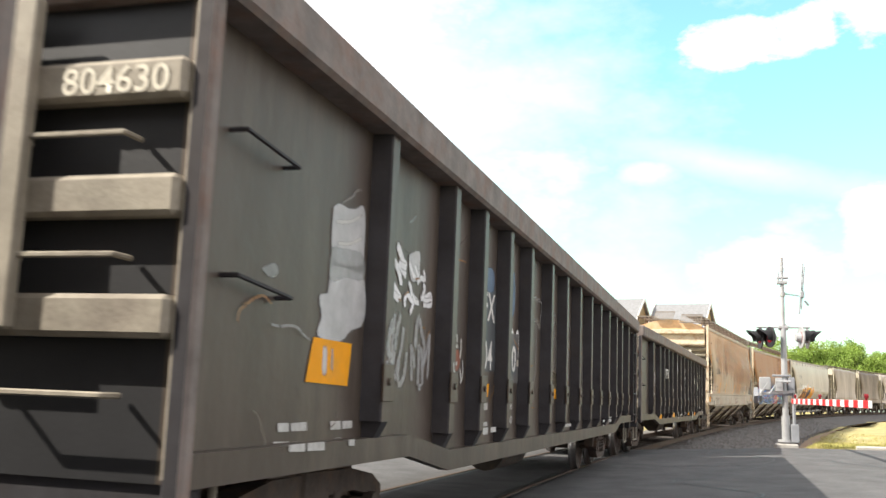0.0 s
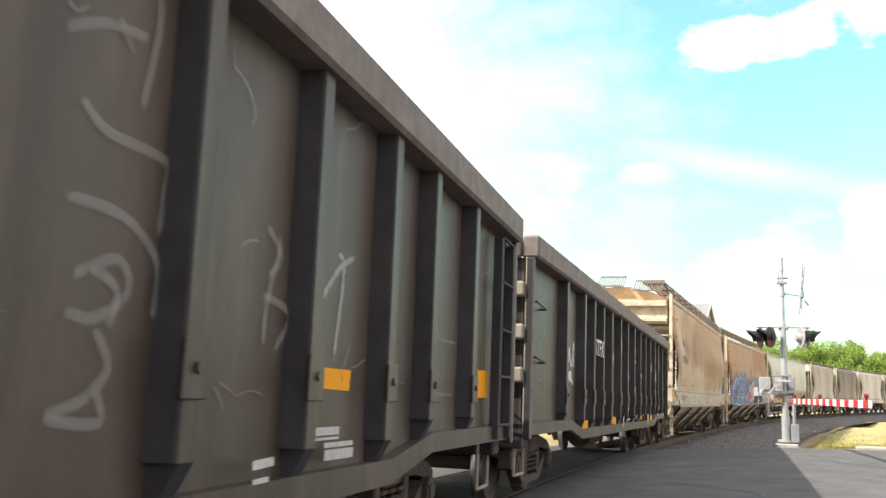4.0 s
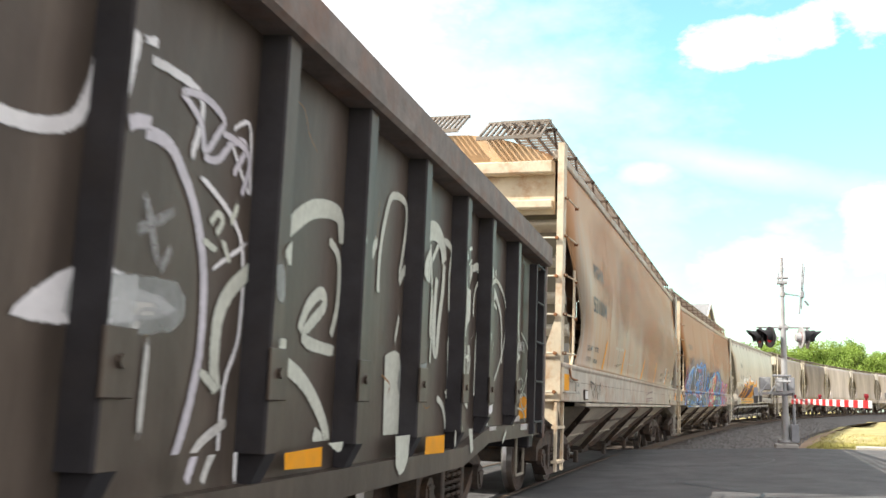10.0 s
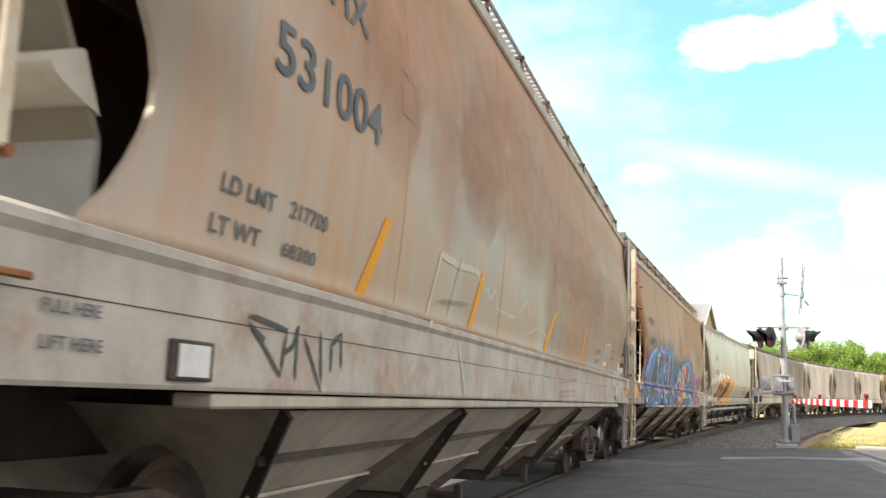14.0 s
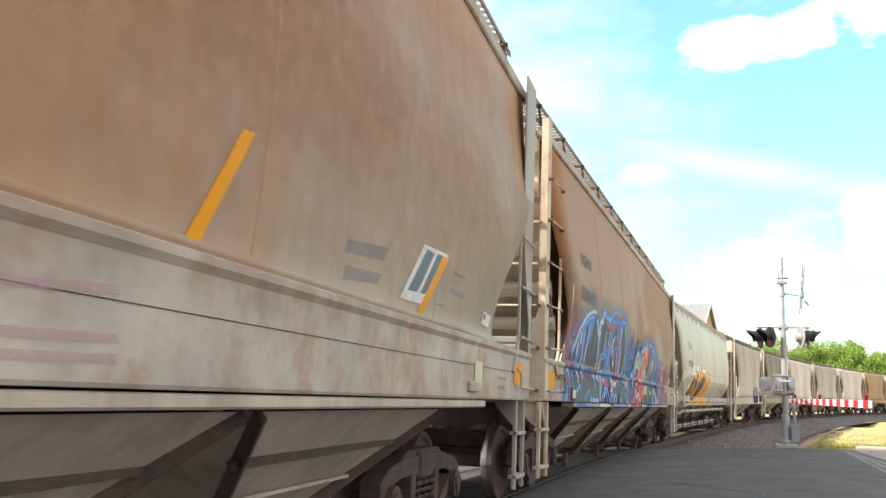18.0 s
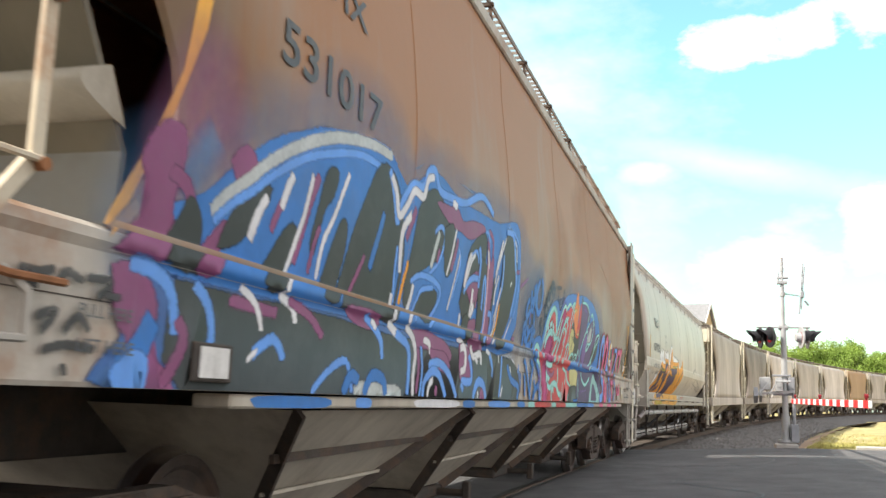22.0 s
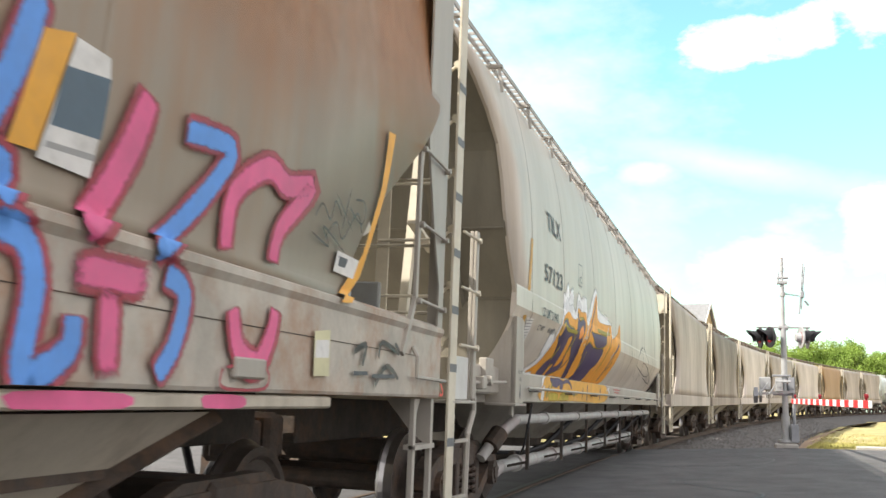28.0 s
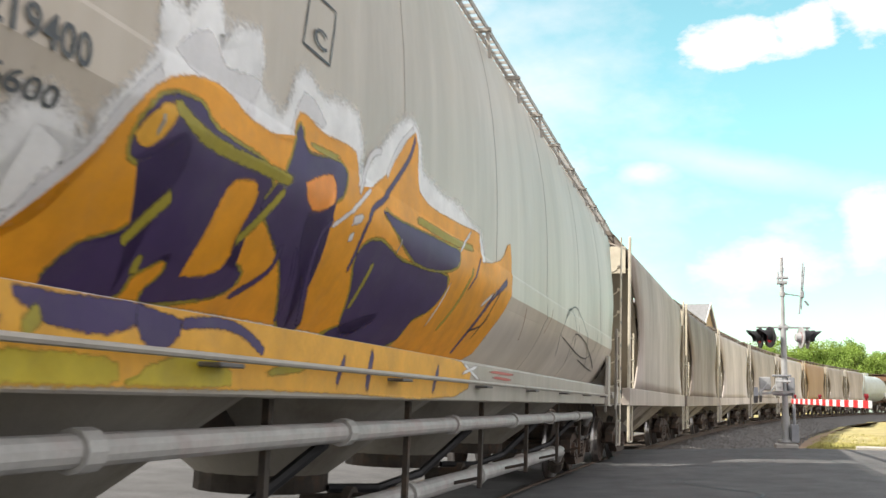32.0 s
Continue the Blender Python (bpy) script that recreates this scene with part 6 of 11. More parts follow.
M["old_brown"] = side_paint("streaked_grey_brown_side_paint", (0.39, 0.335, 0.295), 1.2, 4.2, (0.12, 0.10, 0.085), 0.9)
M["old_white"] = side_paint("chalky_white_side_paint", (0.70, 0.635, 0.59), 2.6, 5.5, (0.28, 0.24, 0.20), 0.7)
M["old_tan"] = side_paint("tan_rust_side_paint", (0.42, 0.29, 0.17), 1.6, 4.4, (0.33, 0.2, 0.1), 0.7)
M["post_pale"] = material("pale_grey_post_paint", (0.50, 0.47, 0.42), 0.6, vary=0.15, dirt=(0.3, 0.24, 0.18), dirt_amount=0.4, bump=0.05)
FRONTS = (99.95, 113.3, 125.4, 138.8, 152.2, 165.6, 177.1, 187.2, 197.8, 211.0)
LOOKS = (("grey", "old_grey", "cream_clean"), ("grey-brown streaked", "old_brown", "cream_clean"), ("chalky white", "old_white", "post_pale"), ("pale grey", "old_grey", "post_pale"),
         ("pale grey", "old_white", "post_pale"), ("tan", "old_tan", "cream"), ("pale grey", "old_grey", "post_pale"), ("dull grey", "old_grey", "post_pale"))
for i, (word, side, post) in enumerate(LOOKS):
    L = FRONTS[i + 1] - FRONTS[i] - 0.75
    CARS.append((short_hopper(f"{word} weathered short covered hopper car", L, M[side], M[post]), FRONTS[i] + L / 2))
M["rust_brown"] = side_paint("rust_brown_side_paint", (0.20, 0.12, 0.08), 1.6, 4.4, (0.13, 0.07, 0.045), 0.8)
M["tank_pale"] = material("pale_green_grey_tank_paint", (0.50, 0.55, 0.52), 0.5, vary=0.12, dirt=(0.3, 0.27, 0.22), dirt_amount=0.4, bump=0.04)
CARS.append((short_hopper("dark rust-brown short covered hopper car", 12.3, M["rust_brown"], M["rust_brown"]), 211.0 + 6.15))
CARS.append((short_hopper("dark rust-brown short covered hopper car", 12.3, M["rust_brown"], M["rust_brown"]), 224.0 + 6.15))
CARS.append((tank_car("pale green-grey tank car with rounded ends", 12.4, M["tank_pale"]), 197.8 + 6.2))


# ---------------------------------------------------------------- motion
def motions():
    times = [0.5 * i for i in range(65)]
    for car, centre in CARS:
        walk(car, [(t, car_pose(centre, t)) for t in times])
    turns = [0.2 * i for i in range(161)]
    for ob, dy in WHEELS:
        walk(ob, [(t, Matrix.Translation((0, dy, 0.45)) @ Matrix.Rotation(run(t) / 0.45, 4, "X")) for t in turns])


# ---------------------------------------------------------------- paint, tape and lettering on the cars
def spray(name, color, cover=1.0, rough=0.55, grain=26.0, vary=0.15):
    """Paint from a can: the rim of each shape thins out in speckles, thin cover lets the ground show."""
    m = material(name, color, rough, vary=vary, scale=4, dirt=tuple(c * 0.6 + 0.06 for c in color), dirt_amount=0.5, dirt_scale=2.5, bump=0.02)
    nt = m.node_tree
    add, link = nt.nodes.new, nt.links.new
    co = add("ShaderNodeTexCoord")
    at = add("ShaderNodeAttribute"); at.attribute_name = "cover"
    fine = add("ShaderNodeTexNoise"); fine.inputs["Scale"].default_value = 55; fine.inputs["Detail"].default_value = 4
    link(co.outputs["Object"], fine.inputs[0])
    sm = add("ShaderNodeMath"); sm.operation = "MULTIPLY_ADD"; sm.inputs[1].default_value = 0.9; sm.inputs[2].default_value = -0.45
    link(fine.outputs["Fac"], sm.inputs[0])
    ad = add("ShaderNodeMath"); ad.operation = "ADD"; link(at.outputs["Fac"], ad.inputs[0]); link(sm.outputs[0], ad.inputs[1])
    rim = add("ShaderNodeMapRange"); rim.interpolation_type = "SMOOTHSTEP"; rim.inputs[1].default_value, rim.inputs[2].default_value = 0.12, 0.78
    link(ad.outputs[0], rim.inputs[0])
    alpha = rim.outputs[0]
    if cover < 1.0:
        soft = "overspray" in name or "stain" in name
        thin = add("ShaderNodeTexNoise"); thin.inputs["Scale"].default_value = grain; thin.inputs["Detail"].default_value = 8; thin.inputs["Roughness"].default_value = 0.65
        link(co.outputs["Object"], thin.inputs[0])
        r = add("ShaderNodeMapRange"); r.inputs[1].default_value, r.inputs[2].default_value = 0.3, 0.7
        r.inputs[3].default_value, r.inputs[4].default_value = cover * (0.55 + 0.4 * cover), min(1.0, cover * 1.25)
        link(thin.outputs["Fac"], r.inputs[0])
        mu = add("ShaderNodeMath"); mu.operation = "MULTIPLY"; link(r.outputs[0], mu.inputs[0])
        link(at.outputs["Fac"] if soft else alpha, mu.inputs[1])
        alpha = mu.outputs[0]
    link(alpha, nt.nodes["Principled BSDF"].inputs["Alpha"])
    return m


PAINT = {
    "tape": M["yellow"], "white": M["white"], "ink": M["stencil_grey"],
    "smear": spray("whitewash_smear", (0.52, 0.52, 0.52), 0.85, grain=6), "stencil": spray("worn_white_stencil", (0.55, 0.54, 0.52), 0.8),
    "white_tag": spray("white_spray_paint", (0.74, 0.73, 0.74), 0.97), "faded": spray("faded_white_spray_paint", (0.5, 0.5, 0.5), 0.46),
    "chalk": spray("white_chalk", (0.5, 0.5, 0.47), 0.25, grain=40), "chalk_w": spray("white_paint_marker", (0.62, 0.61, 0.58), 0.8, grain=40),
    "green_white": spray("greenish_white_spray_paint", (0.60, 0.62, 0.54), 0.9), "rust_red": spray("red_oxide_paint", (0.26, 0.075, 0.04), 0.9, grain=10),
    "rust_line": spray("orange_rust_scratch", (0.42, 0.22, 0.09), 0.6), "repaint": spray("fresh_dark_paint_patch", (0.065, 0.072, 0.078), 1.0),
    "blue_fade": spray("faded_blue_paint", (0.13, 0.20, 0.30), 0.7, grain=5), "blue_fade2": spray("faded_blue_stencil", (0.22, 0.26, 0.33), 0.35, grain=30),
    "pale_line": spray("pale_scraped_line", (0.66, 0.60, 0.5), 0.75, grain=30), "brown_fade": spray("brown_scraped_line", (0.3, 0.24, 0.18), 0.4, grain=30),
    "placard": spray("slate_blue_placard_print", (0.10, 0.14, 0.18), 1.0), "pink_fade": spray("faded_pink_paint", (0.56, 0.36, 0.38), 0.4, grain=12),
    "sticker": spray("pale_yellow_sticker", (0.62, 0.58, 0.36), 1.0), "black_tag": spray("black_spray_paint", (0.03, 0.03, 0.03), 0.85),
    "blue_haze": spray("thin_blue_overspray", (0.06, 0.24, 0.52), 0.26, grain=9), "blue": spray("blue_spray_paint", (0.025, 0.17, 0.52), 1.0),
    "blue_dark": spray("deep_blue_spray_paint", (0.04, 0.12, 0.34), 1.0), "blue_lt": spray("light_blue_spray_paint", (0.12, 0.32, 0.78), 1.0),
    "dark_olive": spray("near_black_olive_spray_paint", (0.026, 0.03, 0.028), 1.0), "violet": spray("plum_spray_paint", (0.24, 0.055, 0.16), 1.0),
    "violet_d": spray("dark_violet_spray_paint", (0.10, 0.05, 0.16), 1.0), "amber": spray("amber_paint_stripe", (0.78, 0.38, 0.04), 1.0),
    "amber_d": spray("faded_amber_tape", (0.55, 0.30, 0.06), 1.0), "orange": spray("orange_spray_paint", (0.80, 0.34, 0.012), 1.0),
    "orange_y": spray("yellow_orange_spray_paint", (0.74, 0.38, 0.035), 0.98), "pale_grey": spray("pale_grey_spray_paint", (0.55, 0.58, 0.56), 0.85),
    "red": spray("red_spray_paint", (0.56, 0.035, 0.04), 1.0), "teal": spray("pale_teal_spray_paint", (0.30, 0.66, 0.62), 1.0),
    "yellow_p": spray("pale_yellow_spray_paint", (0.60, 0.55, 0.22), 0.98), "flame": spray("flame_orange_spray_paint", (0.80, 0.22, 0.04), 1.0),
    "pink": spray("pink_spray_paint", (0.72, 0.12, 0.28), 1.0), "brick": spray("dark_red_outline_paint", (0.34, 0.04, 0.06), 0.98),
    "indigo": spray("indigo_spray_paint", (0.055, 0.03, 0.11), 1.0), "olive": spray("olive_yellow_spray_paint", (0.36, 0.30, 0.03), 0.97),
    "white_haze": spray("white_overspray", (0.86, 0.86, 0.86), 1.0, grain=7), "ink_thin": spray("grey_label_print", (0.35, 0.34, 0.33), 1.0),
    "worn_patch": spray("worn_grey_paint_patch", (0.15, 0.145, 0.14), 0.75, grain=8),
    "blue_haze2": spray("soft_blue_overspray", (0.10, 0.34, 0.62), 0.42, grain=9), "violet_haze": spray("thin_plum_overspray", (0.36, 0.09, 0.24), 0.4, grain=9),
    "magenta_haze": spray("soft_magenta_overspray", (0.50, 0.05, 0.24), 0.6, grain=9), "pale_teal": spray("washed_teal_spray_paint", (0.26, 0.48, 0.46), 0.9),
    "violet_lt": spray("lavender_spray_paint", (0.17, 0.08, 0.30), 1.0), "pink_lt": spray("pale_pink_spray_paint", (0.70, 0.42, 0.50), 0.9),
    "flame2": spray("bright_orange_spray_paint", (0.86, 0.30, 0.04), 1.0), "yellow_g": spray("greenish_yellow_spray_paint", (0.55, 0.44, 0.03), 0.85, grain=6),
    "red_thin": spray("small_red_print", (0.55, 0.12, 0.10), 0.8), "smear_g": spray("smeared_whitewash", (0.42, 0.44, 0.43), 0.5, grain=7),
    "lav_tag": spray("lilac_white_spray_paint", (0.60, 0.57, 0.62), 0.92),
    "rust_haze": spray("orange_brown_rust_stain", (0.50, 0.25, 0.115), 0.32, grain=5),
    "ochre": spray("dull_ochre_paint_patch", (0.13, 0.105, 0.06), 0.6, grain=8), "red_tag": spray("thin_red_spray_paint", (0.70, 0.09, 0.06), 0.9),
}


def tank_skin(u, z):
    if z < 1.475:
        return 1.526
    return max(tank_side(u, z), 1.584 if 2.09 <= z <= 2.27 else 1.544 + 0.04 * (z - 1.98) / 0.11 if 1.98 <= z < 2.09 else 0) + 0.001


def hopper_skin(u, z):
    return 1.602 if 1.62 < z < 1.68 else 1.583 if z < 1.65 else hopper_side(u, z)


SHEETS[hopper_skin] = ((1.2, 1.61, 1.621, 1.678, 1.69) + HOPPER_Z[1:], ())
SHEETS[tank_skin] = ((1.18, 1.47, 1.48) + TANK_Z[2:7] + (1.97, 1.98, 2.09, 2.15, 2.27, 2.292) + TANK_Z[10:], ())
SKIN = {g1.name: (GL / 2, gondola_side), g2.name: (GL / 2, gondola_side), p1.name: (HL / 2, hopper_skin), p2.name: (HL2 / 2, hopper_skin), t1.name: (TL / 2, tank_skin)}
COUNT = {}


def layer(car):
    COUNT[car.name] = COUNT.get(car.name, 0) + 1
    return COUNT[car.name] * 0.00004


def pairs(v):
    return [(v[i], v[i + 1]) for i in range(0, len(v), 2)]


HARD = ("tape", "sticker", "amber", "amber_d", "placard", "ink", "ink_thin", "white", "repaint", "stencil", "pale_line", "rust_line")


def softness(car, paint):
    """How wide the rim of the paint is: none for tape and print, broad for sprayed haze."""
    if paint in HARD:
        return 0.0
    if "haze" in paint:
        return 0.5 if paint == "rust_haze" else 0.22 if car is p2 else 0.12
    if paint in ("black_tag", "chalk_w"):
        return 0.015 if paint == "black_tag" else 0.006
    if paint in ("chalk", "faded"):
        return 0.022
    return 0.03 if car in (p2, t1) else 0.02


def line(car, paint, width, *uz, sharp=False):
    half, surf = SKIN[car.name]
    bm = stroke(B(), pairs(uz), width, half, surf, 0.004 + layer(car), smooth=not sharp, fuzz=min(softness(car, paint), width * 0.8))
    for piece in islands(bm):
        part("paint_stroke", piece, PAINT[paint], car, PAINT[paint].name.replace("_", " "))


def area(car, paint, *uz, sharp=False):
    half, surf = SKIN[car.name]
    flat = paint in ("tape", "sticker", "amber", "amber_d")
    uz = pairs(uz)
    if car is t1:
        uz = [(u, max(z, 1.225)) for u, z in uz]
    if car is p1 and sum(z for u, z in uz) / len(uz) > 1.7 and (flat or sharp):
        uz = [(u, max(z, 1.70)) for u, z in uz]
    bm = fill(B(), uz, half, surf, 0.004 + layer(car), smooth=not (flat or sharp), fuzz=0 if sharp else softness(car, paint))
    name = "reflective_tape" if paint == "tape" else "sticker" if paint == "sticker" else "painted_patch"
    for piece in islands(bm):
        part(name, piece, PAINT[paint], car, PAINT[paint].name.replace("_", " "))


def words(car, text, paint, u, z, size, width):
    half, surf = SKIN[car.name]
    up = 0.008 + COUNT.get(car.name, 0) * 0.00004
    if car in (g1, g2):
        z = max(z, 0.985)
    ob = lettering(text, size, PAINT[paint], car, 0.0, z, half, lambda a, b: surf(a + u, b), squash=1.0, lift=up)
    wide = max(v.co.y for v in ob.data.vertices) + half
    for v in ob.data.vertices:
        uu = u + (v.co.y + half) * width / wide
        v.co.y = uu - half
        v.co.x = surf(uu if min(abs(uu - p) for p in GPOSTS) < 0.066 and car in (g1, g2) else u, v.co.z) + up



# first gondola
area(g1, "repaint", 4.29, 2.21, 5.06, 2.14, 5.1, 1.44, 4.34, 1.41, sharp=True)
area(g1, "blue_fade", 4.74, 2.3, 4.95, 2.29, 4.97, 2.14, 4.74, 2.12)
words(g1, "ITFX", "white", 4.3, 1.86, 0.343, 0.72)
words(g1, "804", "white", 4.45, 1.45, 0.343, 0.51)
area(g1, "tape", 4.33, 1.32, 4.9, 1.33, 4.87, 1.22, 4.31, 1.21, sharp=True)
area(g1, "stencil", 4.44, 1.1, 4.59, 1.1, 4.59, 1.18, 4.44, 1.18, sharp=True)
area(g1, "stencil", 4.68, 1.11, 4.87, 1.11, 4.87, 1.17, 4.68, 1.17, sharp=True)
area(g1, "stencil", 4.43, 0.92, 4.59, 0.92, 4.59, 1.02, 4.43, 1.02, sharp=True)
area(g1, "stencil", 4.69, 0.93, 4.88, 0.93, 4.88, 1.01, 4.69, 1.01, sharp=True)
line(g1, "faded", 0.035, 13.16, 1.91, 13.26, 1.84, 13.17, 1.36)
line(g1, "faded", 0.035, 12.94, 1.63, 13.18, 1.83, 13.41, 1.93)
line(g1, "chalk", 0.02, 15.09, 1.61, 15.71, 1.61, 15.63, 1.22, 15.08, 1.23, 15.09, 1.61, sharp=True)
area(g1, "tape", 12.91, 1.33, 13.44, 1.33, 13.42, 1.22, 12.92, 1.23, sharp=True)
area(g1, "tape", 16.48, 1.21, 16.9, 1.21, 16.9, 1.44, 16.48, 1.44, sharp=True)
area(g1, "stencil", 12.91, 1, 13.31, 1, 13.31, 1.04, 12.91, 1.04, sharp=True)
area(g1, "stencil", 12.92, 0.95, 13.31, 0.95, 13.31, 0.99, 12.92, 0.99, sharp=True)
area(g1, "stencil", 12.93, 0.89, 13.32, 0.89, 13.32, 0.94, 12.93, 0.94, sharp=True)
area(g1, "smear", 1.405, 2.153, 1.473, 2.179, 1.578, 2.179, 1.686, 2.193, 1.796, 2.235, 1.839, 2.175, 1.839, 2.008, 1.83, 1.94, 1.707, 1.897, 1.536, 1.888, 1.435, 1.899, 1.401, 1.998)
area(g1, "smear", 1.405, 1.84, 1.582, 1.86, 1.758, 1.852, 1.853, 1.846, 1.91, 1.691, 1.866, 1.592, 1.713, 1.553, 1.575, 1.485, 1.347, 1.484, 1.284, 1.507, 1.331, 1.592, 1.283, 1.676, 1.399, 1.704)
area(g1, "smear_g", 1.406, 1.914, 1.448, 1.945, 1.812, 1.967, 1.853, 1.846, 1.588, 1.821, 1.401, 1.787)
line(g1, "chalk_w", 0.02, 1.427, 2.086, 1.629, 2.125, 1.793, 2.192)
line(g1, "chalk_w", 0.018, 1.462, 1.98, 1.646, 2.007, 1.82, 2.07)
area(g1, "smear_g", 0.658, 1.732, 0.759, 1.765, 0.796, 1.743, 0.741, 1.715)
area(g1, "tape", 1.234, 1.476, 1.738, 1.473, 1.702, 1.246, 1.166, 1.256, sharp=True)
line(g1, "smear", 0.05, 1.38, 1.457, 1.388, 1.277)
line(g1, "smear_g", 0.03, 1.473, 1.455, 1.481, 1.301)
area(g1, "stencil", 0.898, 1.064, 1.012, 1.064, 1.018, 1.024, 0.904, 1.025, sharp=True)
area(g1, "stencil", 1.035, 1.062, 1.207, 1.065, 1.213, 1.024, 1.041, 1.025, sharp=True)
area(g1, "stencil", 1.501, 1.064, 1.637, 1.064, 1.644, 1.02, 1.507, 1.022, sharp=True)
area(g1, "stencil", 1.658, 1.063, 1.798, 1.063, 1.803, 1.023, 1.663, 1.023, sharp=True)
area(g1, "stencil", 0.863, 0.984, 1.039, 0.978, 1.045, 0.936, 0.869, 0.944, sharp=True)
area(g1, "stencil", 1.059, 0.977, 1.262, 0.974, 1.268, 0.933, 1.065, 0.938, sharp=True)
area(g1, "stencil", 1.574, 0.979, 1.654, 0.978, 1.659, 0.94, 1.58, 0.942, sharp=True)
line(g1, "white_tag", 0.055, 2.401, 2.123, 2.448, 2.096, 2.502, 2.054, 2.544, 2.028, 2.601, 2.012)
line(g1, "white_tag", 0.05, 2.344, 2.02, 2.41, 1.994, 2.458, 1.955, 2.494, 1.912, 2.498, 1.882)
line(g1, "white_tag", 0.05, 2.442, 2.018, 2.512, 1.988, 2.594, 1.951)
line(g1, "white_tag", 0.045, 2.295, 1.897, 2.365, 1.873, 2.441, 1.83, 2.51, 1.801)
line(g1, "white_tag", 0.045, 2.332, 1.827, 2.403, 1.808, 2.475, 1.792)
line(g1, "white_tag", 0.04, 2.479, 2.011, 2.547, 2.007, 2.593, 2.008)
area(g1, "smear", 2.642, 2.085, 2.833, 2.142, 2.854, 2.06, 2.831, 1.976, 2.733, 1.943, 2.678, 1.975, 2.646, 2.032)
line(g1, "white_tag", 0.035, 2.646, 2.053, 2.726, 1.986, 2.785, 1.966)
line(g1, "white_tag", 0.035, 2.759, 2.049, 2.838, 1.989, 2.851, 2.019)
line(g1, "white_tag", 0.035, 2.645, 1.924, 2.699, 1.888, 2.733, 1.83, 2.805, 1.826, 2.851, 1.808)
line(g1, "white_tag", 0.035, 2.6, 1.757, 2.585, 1.803, 2.638, 1.842, 2.701, 1.818, 2.754, 1.795, 2.713, 1.741, 2.698, 1.73)
line(g1, "white_tag", 0.03, 2.736, 1.861, 2.794, 1.813, 2.882, 1.813)
line(g1, "white_tag", 0.035, 2.819, 1.935, 2.902, 1.98, 2.979, 1.969)
line(g1, "white_tag", 0.03, 2.945, 2.04, 2.973, 2.007, 2.989, 1.964)
line(g1, "white_tag", 0.03, 2.906, 1.833, 2.963, 1.882, 2.995, 1.926, 2.946, 1.939)
line(g1, "white_tag", 0.03, 2.905, 1.84, 3.004, 1.862, 3.122, 1.896, 3.058, 1.825, 2.965, 1.805)
line(g1, "white_tag", 0.03, 3.036, 1.81, 3.147, 1.828, 3.137, 1.898)
line(g1, "white_tag", 0.025, 2.969, 1.844, 3.065, 1.845, 3.132, 1.866)
line(g1, "rust_line", 0.012, 2.581, 1.831, 2.636, 1.854, 2.664, 1.856)
line(g1, "rust_line", 0.012, 2.773, 1.957, 2.872, 1.974)
line(g1, "rust_line", 0.012, 2.457, 1.795, 2.512, 1.789)
area(g1, "smear_g", 2.009, 1.625, 2.24, 1.689, 2.305, 1.678, 2.29, 1.628, 2.236, 1.574, 2.014, 1.552)
line(g1, "faded", 0.06, 2.008, 1.594, 1.989, 1.498, 2.01, 1.434, 2.246, 1.346)
line(g1, "faded", 0.05, 2.04, 1.564, 2.253, 1.502, 2.289, 1.404)
line(g1, "faded", 0.045, 1.969, 1.405, 1.983, 1.324, 2.002, 1.267)
line(g1, "faded", 0.05, 2.294, 1.563, 2.332, 1.436, 2.341, 1.287)
line(g1, "faded", 0.04, 2.337, 1.683, 2.373, 1.554, 2.363, 1.401, 2.332, 1.283)
line(g1, "faded", 0.05, 2.411, 1.705, 2.407, 1.597, 2.39, 1.441, 2.418, 1.363)
line(g1, "faded", 0.045, 2.523, 1.714, 2.468, 1.605, 2.444, 1.485, 2.41, 1.347, 2.414, 1.275)
line(g1, "faded", 0.05, 2.59, 1.642, 2.556, 1.496, 2.485, 1.371, 2.452, 1.292)
line(g1, "faded", 0.045, 2.533, 1.454, 2.508, 1.334, 2.533, 1.286)
line(g1, "faded", 0.045, 2.67, 1.491, 2.643, 1.361, 2.587, 1.288, 2.517, 1.272)
line(g1, "faded", 0.05, 2.742, 1.546, 2.773, 1.39, 2.787, 1.296)
line(g1, "faded", 0.05, 2.754, 1.516, 2.806, 1.446, 2.849, 1.385)
line(g1, "faded", 0.055, 2.903, 1.727, 2.845, 1.645, 2.84, 1.503)
line(g1, "faded", 0.05, 2.904, 1.72, 2.955, 1.626, 3.029, 1.532, 3.016, 1.395)
line(g1, "faded", 0.05, 2.911, 1.554, 2.916, 1.4, 2.918, 1.265)
line(g1, "faded", 0.05, 2.959, 1.536, 2.996, 1.405, 3.016, 1.268)
line(g1, "faded", 0.045, 2.918, 1.265, 2.999, 1.263)
line(g1, "faded", 0.045, 3.135, 1.636, 3.081, 1.503, 3.016, 1.395)
line(g1, "faded", 0.045, 3.135, 1.636, 3.134, 1.507, 3.125, 1.368, 3.108, 1.321)
line(g1, "rust_line", 0.012, 3.046, 1.58, 3.133, 1.648)
line(g1, "rust_line", 0.012, 2.963, 1.661, 3.035, 1.654)
area(g1, "rust_red", 3.72, 1.528, 3.883, 1.552, 3.914, 1.434, 3.75, 1.408)
line(g1, "chalk_w", 0.028, 3.361, 1.573, 3.66, 1.502, 3.37, 1.433)
line(g1, "chalk_w", 0.028, 3.696, 1.605, 3.704, 1.545)
line(g1, "chalk_w", 0.022, 3.768, 1.645, 3.79, 1.588)
line(g1, "chalk_w", 0.022, 3.823, 1.687, 3.842, 1.604)
line(g1, "chalk_w", 0.028, 3.946, 1.658, 3.947, 1.552, 3.927, 1.495)
